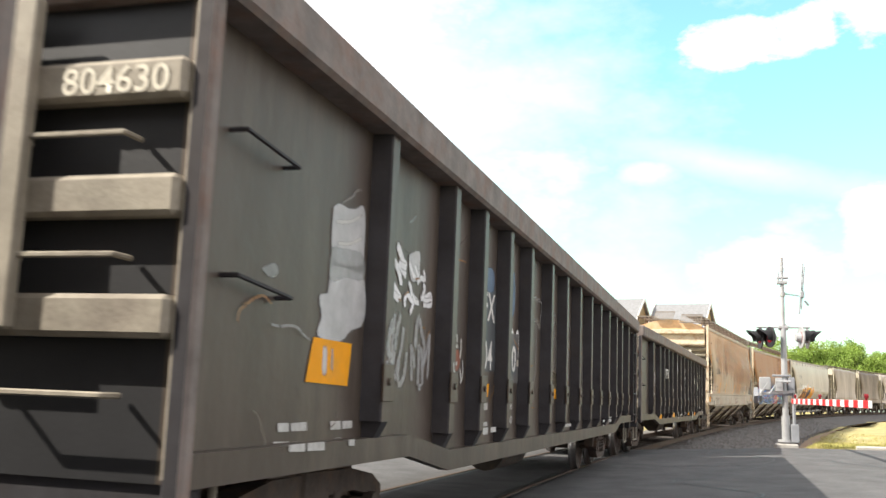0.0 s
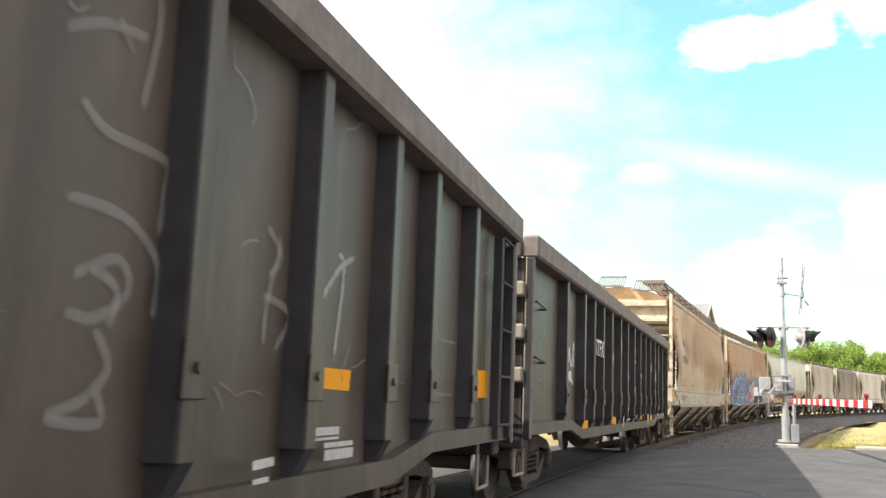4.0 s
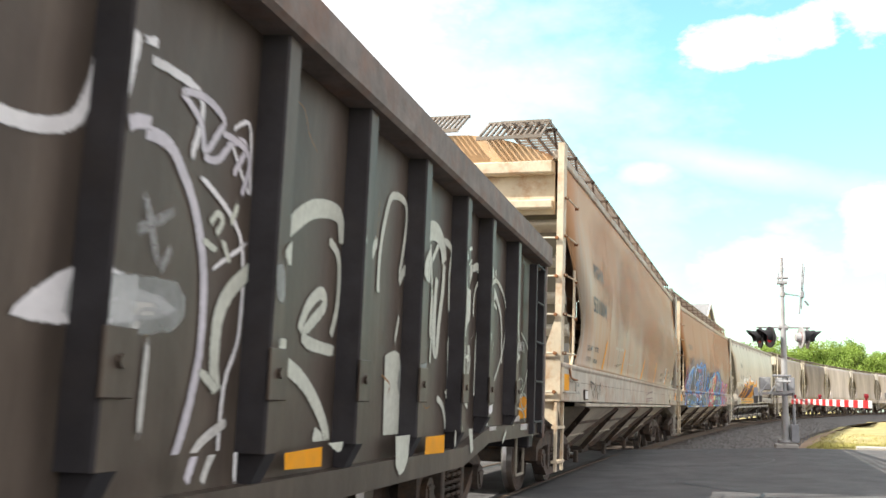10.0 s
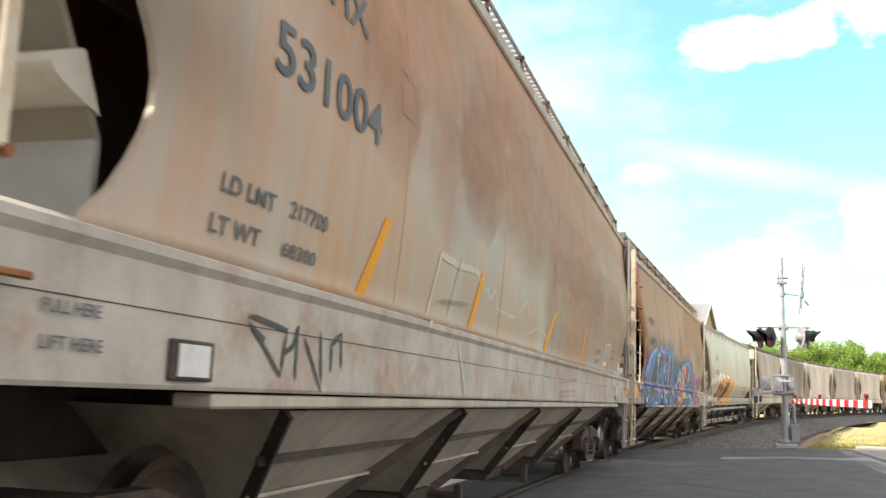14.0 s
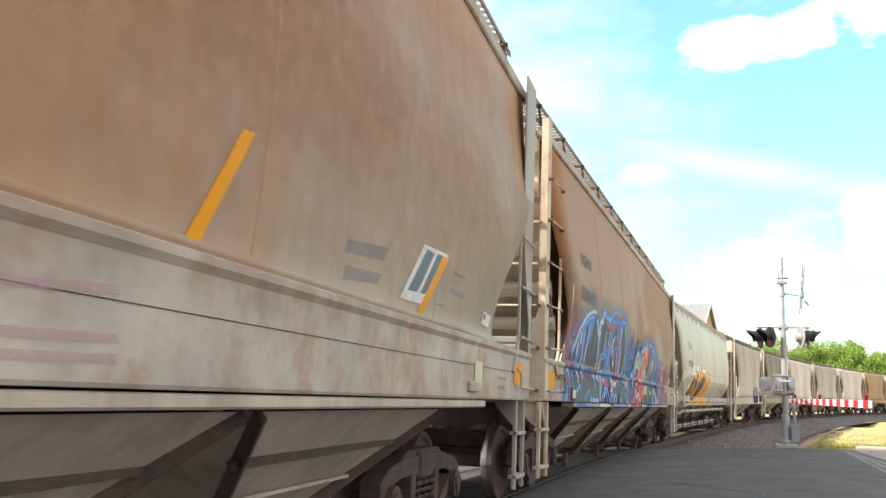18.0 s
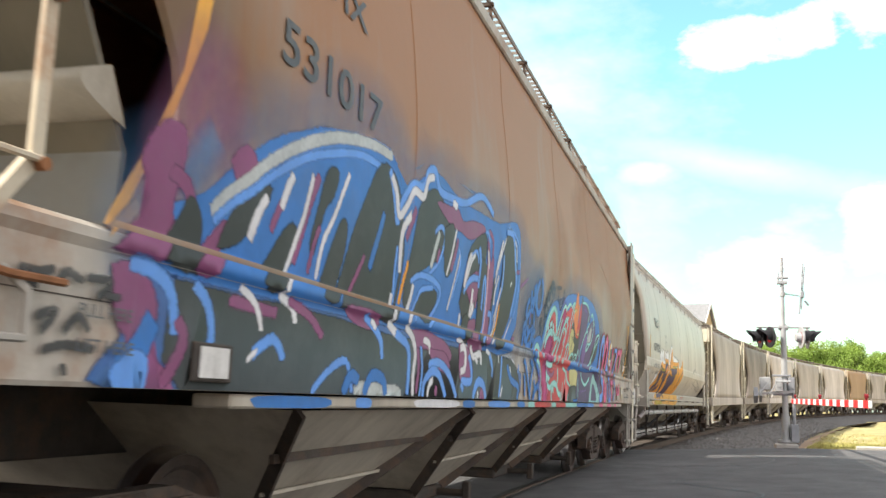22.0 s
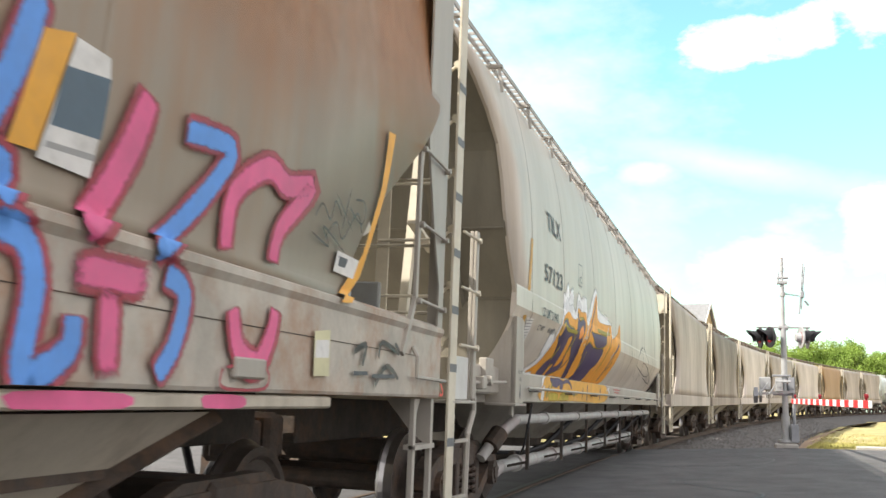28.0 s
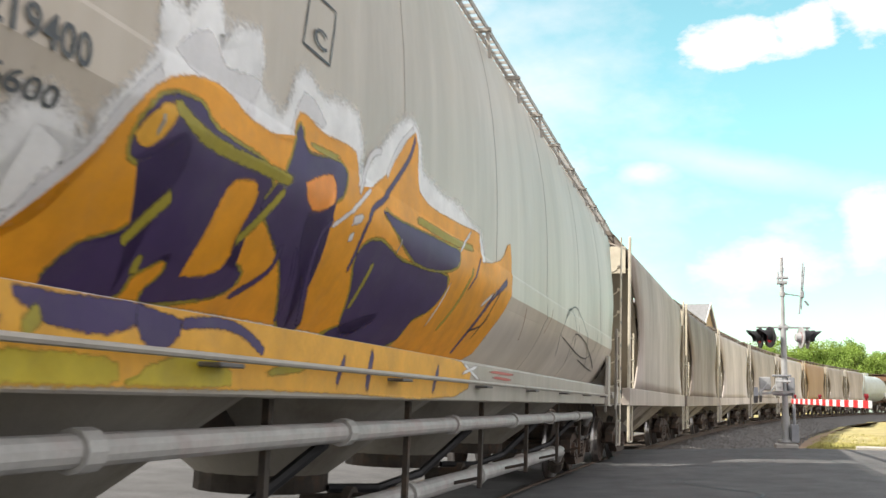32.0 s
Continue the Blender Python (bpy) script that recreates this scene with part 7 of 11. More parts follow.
line(g1, "chalk_w", 0.026, 3.344, 1.455, 3.379, 1.373, 3.695, 1.347)
line(g1, "chalk_w", 0.026, 4.012, 1.501, 4.017, 1.361, 3.952, 1.317)
line(g1, "chalk_w", 0.026, 3.935, 1.435, 3.978, 1.332)
line(g1, "chalk_w", 0.026, 3.392, 1.361, 3.69, 1.295)
line(g1, "chalk_w", 0.03, 3.772, 1.39, 3.818, 1.299)
line(g1, "chalk_w", 0.03, 3.844, 1.402, 3.846, 1.295)
line(g1, "smear_g", 0.05, 3.802, 1.411, 3.814, 1.326)
area(g1, "blue_fade", 5.589, 2.34, 5.765, 2.4, 5.82, 2.277, 5.825, 2.133, 5.783, 2.005, 5.693, 1.986, 5.626, 2.1)
area(g1, "pale_line", 5.845, 1.577, 5.975, 1.585, 5.981, 1.543, 5.851, 1.54, sharp=True)
line(g1, "chalk", 0.035, 6.469, 2.231, 6.551, 2.025)
line(g1, "chalk", 0.035, 6.469, 2.231, 6.743, 2.268, 7.175, 2.252, 7.168, 2.097, 7.103, 1.958)
line(g1, "chalk", 0.035, 6.551, 2.025, 6.755, 2.028, 7.01, 2.025, 7.103, 1.958)
line(g1, "chalk", 0.03, 6.466, 1.951, 6.517, 1.834)
line(g1, "chalk", 0.03, 6.483, 1.838, 6.549, 1.959)
line(g1, "chalk", 0.03, 6.547, 1.915, 6.765, 1.961)
line(g1, "chalk", 0.035, 6.736, 2.001, 6.762, 1.667, 6.724, 1.464, 6.63, 1.277)
line(g1, "chalk", 0.03, 6.909, 1.992, 6.95, 1.786, 6.936, 1.643, 6.935, 1.481)
line(g1, "chalk", 0.035, 6.631, 1.266, 6.761, 1.368, 6.928, 1.458)
line(g1, "chalk", 0.035, 8.179, 2.182, 7.948, 2.191, 7.765, 2.101, 7.799, 1.978, 8.037, 1.869, 8.153, 1.764, 8.071, 1.635, 7.809, 1.554)
line(g1, "chalk", 0.03, 8.216, 2.111, 8.002, 2.103, 7.932, 2.024, 8.157, 1.916, 8.233, 1.804, 8.239, 1.651, 7.926, 1.53)
line(g1, "chalk", 0.03, 7.731, 1.686, 7.772, 1.551)
line(g1, "chalk", 0.03, 7.731, 1.686, 7.898, 1.719)
area(g1, "ochre", 7.672, 1.502, 7.926, 1.53, 8.261, 1.501, 8.234, 1.424, 8.197, 1.347, 7.694, 1.355)
area(g1, "tape", 7.607, 1.343, 8.157, 1.331, 8.131, 1.228, 7.624, 1.227, sharp=True)
line(g1, "rust_line", 0.015, 6.063, 1.531, 6.171, 1.534)
line(g1, "rust_line", 0.012, 6.664, 1.131, 6.939, 1.123)
line(g1, "chalk", 0.1, 8.287, 1.631, 8.351, 1.787, 8.599, 1.972, 8.724, 2.116, 8.854, 2.238)
line(g1, "chalk", 0.05, 8.854, 2.238, 9.033, 2.249, 9.149, 2.187, 9.228, 2.118)
line(g1, "chalk", 0.03, 8.543, 2.172, 8.645, 2.185, 8.767, 2.215)
line(g1, "chalk", 0.05, 9.028, 2.168, 8.959, 2.07, 8.826, 1.922)
line(g1, "chalk", 0.05, 9.028, 2.168, 9.035, 2.053, 9.016, 1.914, 9.008, 1.855)
line(g1, "chalk", 0.04, 9.135, 2.042, 9.09, 1.873, 9.083, 1.737, 9.024, 1.54, 9.027, 1.412)
line(g1, "chalk", 0.05, 8.7, 1.65, 8.76, 1.609, 8.702, 1.467, 8.694, 1.433)
line(g1, "chalk", 0.05, 8.76, 1.609, 8.825, 1.646, 8.89, 1.702)
line(g1, "chalk", 0.06, 8.285, 1.534, 8.375, 1.489, 8.63, 1.605)
line(g1, "chalk", 0.05, 8.375, 1.489, 8.322, 1.425)
line(g1, "faded", 0.025, 8.578, 1.312, 8.731, 1.28, 8.902, 1.236, 8.999, 1.227)
line(g1, "rust_line", 0.02, 8.715, 1.386, 8.85, 1.388, 8.987, 1.369)
area(g1, "rust_red", 8.801, 1.564, 8.944, 1.588, 8.97, 1.479, 8.946, 1.432, 8.828, 1.438, 8.8, 1.495)
line(g1, "rust_line", 0.02, 9.035, 1.832, 9.127, 1.862, 9.198, 1.867)
line(g1, "rust_line", 0.02, 8.384, 1.432, 8.638, 1.468)
area(g1, "chalk_w", 8.851, 1.914, 8.886, 1.926, 8.907, 1.913, 8.877, 1.902)
area(g1, "chalk_w", 8.853, 1.863, 8.881, 1.877, 8.91, 1.868, 8.883, 1.848, 8.858, 1.85)
area(g1, "chalk_w", 8.714, 1.731, 8.745, 1.744, 8.782, 1.738, 8.765, 1.72, 8.728, 1.716)
area(g1, "chalk_w", 8.784, 1.78, 8.811, 1.793, 8.824, 1.782, 8.797, 1.772)
area(g1, "chalk_w", 8.889, 1.806, 8.933, 1.823, 8.953, 1.813, 8.919, 1.791, 8.894, 1.793)
area(g1, "chalk_w", 8.861, 1.775, 8.895, 1.789, 8.915, 1.775, 8.882, 1.754, 8.857, 1.76)
area(g1, "chalk_w", 8.797, 1.769, 8.833, 1.766, 8.823, 1.749, 8.795, 1.751)
area(g1, "chalk_w", 8.789, 1.711, 8.833, 1.727, 8.846, 1.715, 8.808, 1.701)
area(g1, "chalk_w", 8.928, 1.771, 8.964, 1.785, 8.972, 1.772, 8.943, 1.759)
area(g1, "chalk_w", 8.977, 1.743, 9.033, 1.761, 9.06, 1.755, 9.03, 1.735, 8.998, 1.732)
area(g1, "chalk_w", 8.879, 1.696, 8.914, 1.706, 8.922, 1.693, 8.887, 1.683)
area(g1, "chalk_w", 9.022, 1.699, 9.066, 1.715, 9.081, 1.706, 9.044, 1.688)
area(g1, "chalk_w", 8.675, 1.646, 8.71, 1.655, 8.733, 1.646, 8.692, 1.632)
area(g1, "chalk_w", 8.854, 1.741, 8.884, 1.744, 8.88, 1.728, 8.85, 1.726)
area(g1, "chalk_w", 8.903, 1.736, 8.938, 1.747, 8.928, 1.73)
line(g1, "chalk_w", 0.018, 8.825, 1.778, 8.875, 1.798, 8.913, 1.833)
line(g1, "chalk_w", 0.015, 8.77, 1.728, 8.823, 1.749, 8.862, 1.768)
line(g1, "chalk", 0.03, 9.797, 1.751, 9.913, 1.84, 10.069, 1.916, 10.209, 1.98)
line(g1, "chalk", 0.03, 10.245, 1.742, 10.253, 1.898, 10.369, 1.984, 10.431, 1.928)
line(g1, "chalk", 0.028, 10.211, 1.763, 10.358, 1.836, 10.429, 1.807, 10.227, 1.74, 10.21, 1.687, 10.416, 1.672)
line(g1, "chalk", 0.028, 9.832, 1.691, 9.988, 1.703)
line(g1, "chalk", 0.028, 9.916, 1.65, 10.025, 1.756)
line(g1, "chalk", 0.025, 9.786, 1.498, 9.863, 1.482, 9.877, 1.391, 9.785, 1.341)
line(g1, "chalk", 0.028, 10.123, 1.75, 10.159, 1.63, 10.215, 1.536, 10.204, 1.411)
line(g1, "chalk", 0.028, 10.21, 1.687, 10.369, 1.55, 10.412, 1.475, 10.295, 1.411)
area(g1, "tape", 9.788, 1.325, 10.344, 1.33, 10.318, 1.216, 9.766, 1.218, sharp=True)
line(g1, "chalk_w", 0.028, 10.215, 1.337, 10.26, 1.239, 10.151, 1.184, 10.242, 1.155, 10.308, 1.203, 10.277, 1.327)
line(g1, "chalk", 0.028, 11.307, 2.665, 11.374, 2.483, 11.359, 2.315, 11.311, 2.11)
line(g1, "chalk", 0.028, 10.89, 2.23, 11.093, 2.321, 11.324, 2.356)
line(g1, "chalk", 0.03, 11, 2.056, 11.143, 1.987, 11.48, 1.975, 11.485, 1.845, 11.471, 1.713)
line(g1, "chalk", 0.03, 10.962, 1.75, 11.272, 1.74, 11.483, 1.617, 11.475, 1.424)
line(g1, "chalk", 0.03, 11.021, 1.519, 11.246, 1.603, 11.325, 1.51, 11.158, 1.408, 11.012, 1.416)
line(g1, "chalk", 0.028, 11.118, 1.556, 11.26, 1.506, 11.233, 1.382)
line(g1, "chalk", 0.03, 11.163, 1.378, 11.251, 1.261, 11.134, 1.163, 10.975, 1.111, 11.231, 1.095, 11.189, 1.199)
line(g1, "chalk", 0.03, 12.303, 1.908, 12.469, 1.794, 12.336, 1.688)
line(g1, "chalk", 0.03, 12.282, 1.61, 12.589, 1.548, 12.448, 1.379)
line(g1, "chalk", 0.028, 12.469, 1.89, 12.352, 1.578, 12.34, 1.393)
area(g1, "stencil", 8.46, 0.935, 8.66, 0.935, 8.66, 0.9, 8.46, 0.9, sharp=True)
area(g1, "stencil", 8.69, 0.935, 8.92, 0.935, 8.92, 0.9, 8.69, 0.9, sharp=True)
area(g1, "stencil", 12.156, 0.932, 12.355, 0.94, 12.36, 0.904, 12.162, 0.894, sharp=True)
area(g1, "stencil", 12.167, 0.859, 12.315, 0.863, 12.318, 0.841, 12.17, 0.838, sharp=True)
# second gondola
line(g2, "rust_line", 0.03, 2.07, 2.33, 2.36, 2.29, 2.73, 2.34)
line(g2, "rust_line", 0.03, 2.3, 2.29, 2.49, 2.3, 2.4, 2.23, 2.66, 2.3)
line(g2, "rust_line", 0.03, 2.5, 2.41, 2.85, 2.38, 3.12, 2.36)
line(g2, "white_tag", 0.045, 2.43, 1.65, 2.41, 1.76, 2.52, 1.68, 2.51, 1.81, 2.61, 1.7, 2.69, 1.88, 2.72, 1.69)
line(g2, "white_tag", 0.045, 2.72, 1.92, 2.82, 1.75, 2.95, 1.69, 3.04, 1.97, 3.1, 1.89, 3.07, 1.63)
line(g2, "white_tag", 0.045, 2.53, 1.55, 2.55, 1.45, 2.71, 1.51, 2.63, 1.56, 2.53, 1.55)
line(g2, "white_tag", 0.045, 2.71, 1.51, 2.74, 1.57, 2.8, 1.52, 2.76, 1.46)
line(g2, "white_tag", 0.045, 2.83, 1.44, 2.81, 1.58, 2.91, 1.55, 2.84, 1.52, 3.06, 1.43)
area(g2, "tape", 3.46, 0.84, 3.9, 0.84, 3.9, 0.95, 3.46, 0.95, sharp=True)
area(g2, "blue_fade", 4.55, 2.26, 5.02, 2.26, 5.08, 1.8, 4.55, 1.68, sharp=True)
area(g2, "blue_fade", 5.64, 2.27, 5.99, 2.29, 6, 1.98, 5.64, 2.01, sharp=True)
words(g2, "ITFX", "white", 4.27, 1.89, 0.343, 0.78)
words(g2, "804", "white", 4.48, 1.46, 0.343, 0.53)
words(g2, "662", "white", 5.44, 1.47, 0.329, 0.52)
words(g2, "LD LMT", "white", 4.4, 1.1, 0.114, 0.47)
words(g2, "LT WT", "white", 4.4, 0.92, 0.129, 0.44)
words(g2, "219700", "white", 5.41, 1.09, 0.114, 0.39)
words(g2, "66300", "white", 5.4, 0.91, 0.114, 0.38)
area(g2, "tape", 6.4, 0.98, 6.94, 0.96, 6.94, 0.84, 6.41, 0.86, sharp=True)
line(g2, "chalk_w", 0.025, 7.98, 1.38, 7.95, 1.24, 7.84, 1.19, 7.72, 1.24, 7.66, 1.37, 7.68, 1.5, 7.79, 1.56, 7.91, 1.51, 7.98, 1.38)
line(g2, "chalk_w", 0.02, 7.79, 1.55, 7.72, 1.23, 7.97, 1.46, 7.65, 1.39, 7.98, 1.23, 7.79, 1.55, sharp=True)
line(g2, "chalk_w", 0.03, 7.72, 1.2, 7.72, 0.94)
line(g2, "chalk_w", 0.04, 7.59, 1.07, 7.72, 1.06, 7.83, 1.01)
area(g2, "stencil", 8.56, 0.885, 9.02, 0.885, 9.02, 0.92, 8.56, 0.92, sharp=True)
area(g2, "tape", 10.76, 0.95, 11.18, 0.96, 11.18, 0.87, 10.77, 0.88, sharp=True)
area(g2, "tape", 12.94, 0.95, 13.4, 0.95, 13.41, 0.83, 12.93, 0.84, sharp=True)
words(g2, "ARMOR", "chalk_w", 16.35, 1.69, 0.157, 0.48)
area(g2, "tape", 16.62, 1.235, 17.14, 1.24, 17.15, 1.02, 16.62, 1.01, sharp=True)
area(g2, "stencil", 14.92, 1.37, 15.14, 1.37, 15.14, 1.41, 14.92, 1.41, sharp=True)
area(g2, "stencil", 14.86, 0.94, 15.14, 0.94, 15.14, 1.01, 14.86, 1.01, sharp=True)
area(g2, "stencil", 16.31, 0.99, 16.67, 0.99, 16.67, 1.04, 16.31, 1.04, sharp=True)
area(g2, "stencil", 16.3, 0.91, 16.68, 0.91, 16.68, 0.97, 16.3, 0.97, sharp=True)
line(g2, "white_tag", 0.07, 6.146, 1.566, 6.378, 1.717, 6.456, 1.692, 6.5, 1.626, 6.678, 1.874, 6.87, 2.131, 6.9, 2.024, 6.905, 1.708, 7.176, 2.101, sharp=True)
line(g2, "white_tag", 0.07, 7.245, 2.15, 7.245, 2.266, 7.24, 2.418)
line(g2, "white_tag", 0.03, 7.24, 2.418, 7.289, 2.214, 7.31, 2.07)
line(g2, "white_tag", 0.04, 6.494, 1.632, 6.542, 1.512)
line(g2, "white_tag", 0.045, 6.906, 1.723, 6.899, 1.5, 6.819, 1.563)
area(g2, "white_tag", 6.434, 1.248, 6.504, 1.238, 6.623, 1.178, 6.718, 1.155, 6.865, 1.215, 7.004, 1.274, 6.967, 1.196, 6.873, 1.069, 6.816, 0.969, 6.719, 0.974, 6.646, 1.11, 6.55, 1.171)
line(g2, "white_tag", 0.035, 7.295, 1.907, 7.667, 1.908, 7.783, 1.854, 7.899, 2.126, 8.002, 2.099, 8.137, 1.921, 8.251, 1.835, 8.282, 1.756)
line(g2, "white_tag", 0.025, 7.783, 1.854, 7.926, 1.761, 8.014, 1.625, 8.074, 1.379)
line(g2, "white_tag", 0.035, 8.115, 1.657, 8.163, 1.745, 8.299, 1.75, 8.354, 1.665, 8.75, 1.593, 8.738, 1.415)
line(g2, "white_tag", 0.025, 8.701, 1.869, 8.776, 1.417, 8.999, 1.228, 9.036, 1.152)
line(g2, "white_tag", 0.085, 8.156, 1.464, 8.104, 1.337, 8.075, 1.141, 8.02, 0.952, 7.941, 0.763)
area(g2, "smear_g", 8.115, 1.461, 8.261, 1.51, 8.353, 1.429, 8.35, 1.222, 8.308, 0.994, 8.261, 1.091, 8.118, 1.239)
line(g2, "smear", 0.06, 8.307, 1.42, 8.311, 1.298, 8.293, 1.145, 8.686, 0.949)
line(g2, "chalk_w", 0.02, 9, 1.222, 8.834, 0.971, 8.798, 0.74)
line(g2, "white_tag", 0.045, 8.733, 1.924, 9.029, 1.905, 9.253, 1.956, 9.338, 2.067, 9.392, 2.291)
line(g2, "white_tag", 0.03, 9.394, 2.275, 9.972, 2.281, 9.949, 2.015)
line(g2, "white_tag", 0.022, 10.015, 1.988, 10.367, 1.813, 10.416, 1.439, 10.319, 1.212, 10.308, 0.842)
line(g2, "white_tag", 0.018, 10.241, 2.215, 10.383, 2.278, 10.414, 2.088, 10.409, 2.002, 10.233, 2.176)
line(g2, "white_tag", 0.018, 10.452, 1.803, 10.129, 1.636)
area(g2, "white_tag", 9.105, 1.393, 9.228, 1.479, 9.347, 1.538, 9.431, 1.526, 9.931, 1.48, 9.388, 1.395)
area(g2, "smear_g", 9.35, 1.519, 9.919, 1.563, 9.917, 1.416, 9.381, 1.379)
line(g2, "lav_tag", 0.045, 9.375, 1.983, 9.474, 2.018, 9.769, 2.045, 9.917, 1.952, 10.025, 1.819, 10.101, 1.635, 10.121, 1.387, 10.089, 1.211, 10.03, 1.042, 9.948, 0.881)
line(g2, "lav_tag", 0.028, 9.844, 2.246, 10.015, 2.275, 10.17, 2.235, 10.128, 2.163, 10.045, 2.08, 10, 2.176, 9.853, 2.246)
line(g2, "lav_tag", 0.028, 10.033, 2.058, 10.143, 2.068, 10.247, 2.162, 10.341, 2.191, 10.358, 2.152, 10.267, 2.035)
line(g2, "lav_tag", 0.025, 10.158, 2.182, 10.344, 2.172, 10.406, 2.108, 10.349, 1.967)
line(g2, "faded", 0.035, 9.47, 1.632, 9.909, 1.827)
line(g2, "faded", 0.035, 9.673, 1.868, 9.804, 1.585)
line(g2, "faded", 0.03, 9.801, 1.588, 9.874, 1.7)
line(g2, "chalk_w", 0.045, 9.459, 1.446, 9.838, 1.467)
line(g2, "chalk_w", 0.03, 9.758, 1.018, 9.77, 1.391)
line(g2, "chalk_w", 0.03, 9.478, 1.323, 9.742, 1.42)
line(g2, "green_white", 0.025, 10.123, 1.818, 10.173, 1.867, 10.217, 1.843, 10.17, 1.784)
line(g2, "green_white", 0.025, 10.065, 1.755, 10.196, 1.721)
line(g2, "green_white", 0.025, 10.273, 1.832, 10.341, 1.949)
line(g2, "green_white", 0.025, 10.219, 1.786, 10.303, 1.683)
line(g2, "green_white", 0.09, 10.537, 1.735, 10.879, 1.964, 11.122, 2.076, 11.415, 2.098, 11.482, 1.954)
line(g2, "green_white", 0.045, 11.301, 1.957, 11.449, 1.875, 11.459, 1.644, 11.386, 1.48)
line(g2, "green_white", 0.06, 11.003, 1.474, 11.086, 1.602, 11.238, 1.683, 11.282, 1.619, 11.057, 1.455, 11.469, 1.411)
line(g2, "green_white", 0.075, 10.505, 1.403, 11.033, 1.276, 11.328, 1.093, 11.405, 0.966, 11.228, 1.019)
line(g2, "green_white", 0.07, 10.48, 1.695, 10.318, 1.589, 10.235, 1.47, 10.23, 1.286, 10.264, 1.193)
area(g2, "smear_g", 10.478, 1.705, 10.529, 1.703, 10.547, 1.583, 10.499, 1.597)
line(g2, "green_white", 0.045, 10.481, 1.252, 10.515, 1.181)
line(g2, "green_white", 0.035, 10.108, 1.281, 10.284, 1.193)
line(g2, "chalk_w", 0.04, 10.056, 0.872, 10.151, 1, 10.367, 1.086)
line(g2, "green_white", 0.055, 11.914, 1.946, 12.035, 2.096)
line(g2, "green_white", 0.045, 12.077, 1.766, 12.081, 2.009, 12.17, 2.268, 12.285, 2.388, 12.535, 2.38, 12.543, 2.185, 12.451, 1.906)
line(g2, "green_white", 0.055, 12.455, 1.875, 12.611, 1.994, 13.193, 2.133)
area(g2, "green_white", 12.27, 1.429, 12.519, 1.448, 12.558, 1.202, 12.543, 0.83, 12.329, 0.811)
area(g2, "smear_g", 12.576, 1.389, 13.098, 1.411, 13.072, 1.206, 12.556, 1.233)
line(g2, "green_white", 0.05, 11.946, 1.434, 11.592, 1.216)
line(g2, "green_white", 0.035, 12.5, 1.704, 12.419, 1.498)
line(g2, "green_white", 0.045, 13.171, 2.115, 13.398, 2.293, 13.689, 2.283, 13.654, 2.083, 13.674, 1.808)
line(g2, "green_white", 0.03, 13.124, 2.266, 13.234, 1.772, 13.216, 1.41)
line(g2, "green_white", 0.045, 13.214, 1.992, 13.195, 1.549)
line(g2, "green_white", 0.035, 14.45, 1.843, 14.551, 2.122, 15.265, 2.262, 15.774, 2.078, 15.715, 1.674, 15.199, 1.264)
line(g2, "green_white", 0.03, 15.213, 1.448, 15.254, 1.749)
line(g2, "green_white", 0.03, 14.077, 1.059, 14.283, 1.259, 14.407, 1.552)
line(g2, "green_white", 0.025, 15.824, 0.936, 16.796, 1.298, 17.074, 1.699, 16.564, 1.899)
line(g2, "green_white", 0.13, 12.62, 1.933, 12.688, 2.034, 12.937, 2.199, 13.107, 2.316, 13.287, 2.335, 13.431, 2.272, 13.506, 2.152)
line(g2, "green_white", 0.16, 12.673, 1.996, 12.901, 1.953, 12.952, 1.722, 12.993, 1.519, 12.945, 1.369)
line(g2, "green_white", 0.075, 13.506, 2.156, 13.481, 1.951, 13.414, 1.726, 13.37, 1.512, 13.298, 1.578, 13.293, 1.886, 13.322, 2.028)
area(g2, "green_white", 13.731, 2.099, 13.751, 1.994, 14.092, 2.01, 14.291, 2.23, 14.386, 2.231, 14.192, 2.009, 13.764, 1.743, 13.725, 1.645, 13.726, 1.721, 13.727, 1.843)
line(g2, "green_white", 0.045, 13.681, 2.218, 13.741, 2.246)
line(g2, "green_white", 0.025, 13.738, 2.293, 14.087, 2.36, 14.203, 2.274, 14.268, 2.239)
line(g2, "green_white", 0.02, 13.733, 2.166, 14.093, 2.326, 14.191, 2.218)
area(g2, "smear_g", 14.373, 2.242, 14.579, 2.296, 14.636, 2.209, 14.59, 2.225)
line(g2, "green_white", 0.06, 14.375, 2.228, 14.567, 2.272, 14.635, 2.177)
line(g2, "green_white", 0.055, 14.635, 2.015, 15.118, 2.169, 15.377, 2.083, 15.591, 1.902, 15.644, 1.498)
line(g2, "green_white", 0.028, 15.133, 2.074, 15.408, 1.991)
line(g2, "green_white", 0.028, 14.636, 2.24, 15.046, 2.189)
line(g2, "green_white", 0.02, 15.048, 2.374, 15.136, 2.361, 15.067, 2.303, 14.699, 2.245, 15.048, 2.374)
line(g2, "green_white", 0.05, 14.611, 1.744, 14.574, 1.608, 14.569, 1.433, 14.561, 1.209)
area(g2, "green_white", 13.735, 1.496, 14.343, 1.611, 14.284, 1.414, 14.363, 1.274, 14.138, 1.4)
line(g2, "green_white", 0.055, 13.671, 1.615, 13.694, 1.574, 13.725, 1.295)
line(g2, "green_white", 0.095, 13.688, 1.261, 13.737, 1.222, 14.098, 1.054, 14.243, 0.778)
line(g2, "green_white", 0.045, 13.425, 1.198, 13.589, 1.141, 13.701, 0.987, 13.684, 0.853)
line(g2, "green_white", 0.04, 15.816, 1.876, 15.851, 1.745, 15.833, 1.614, 16.374, 1.552, 16.46, 1.381, 15.848, 1.012)
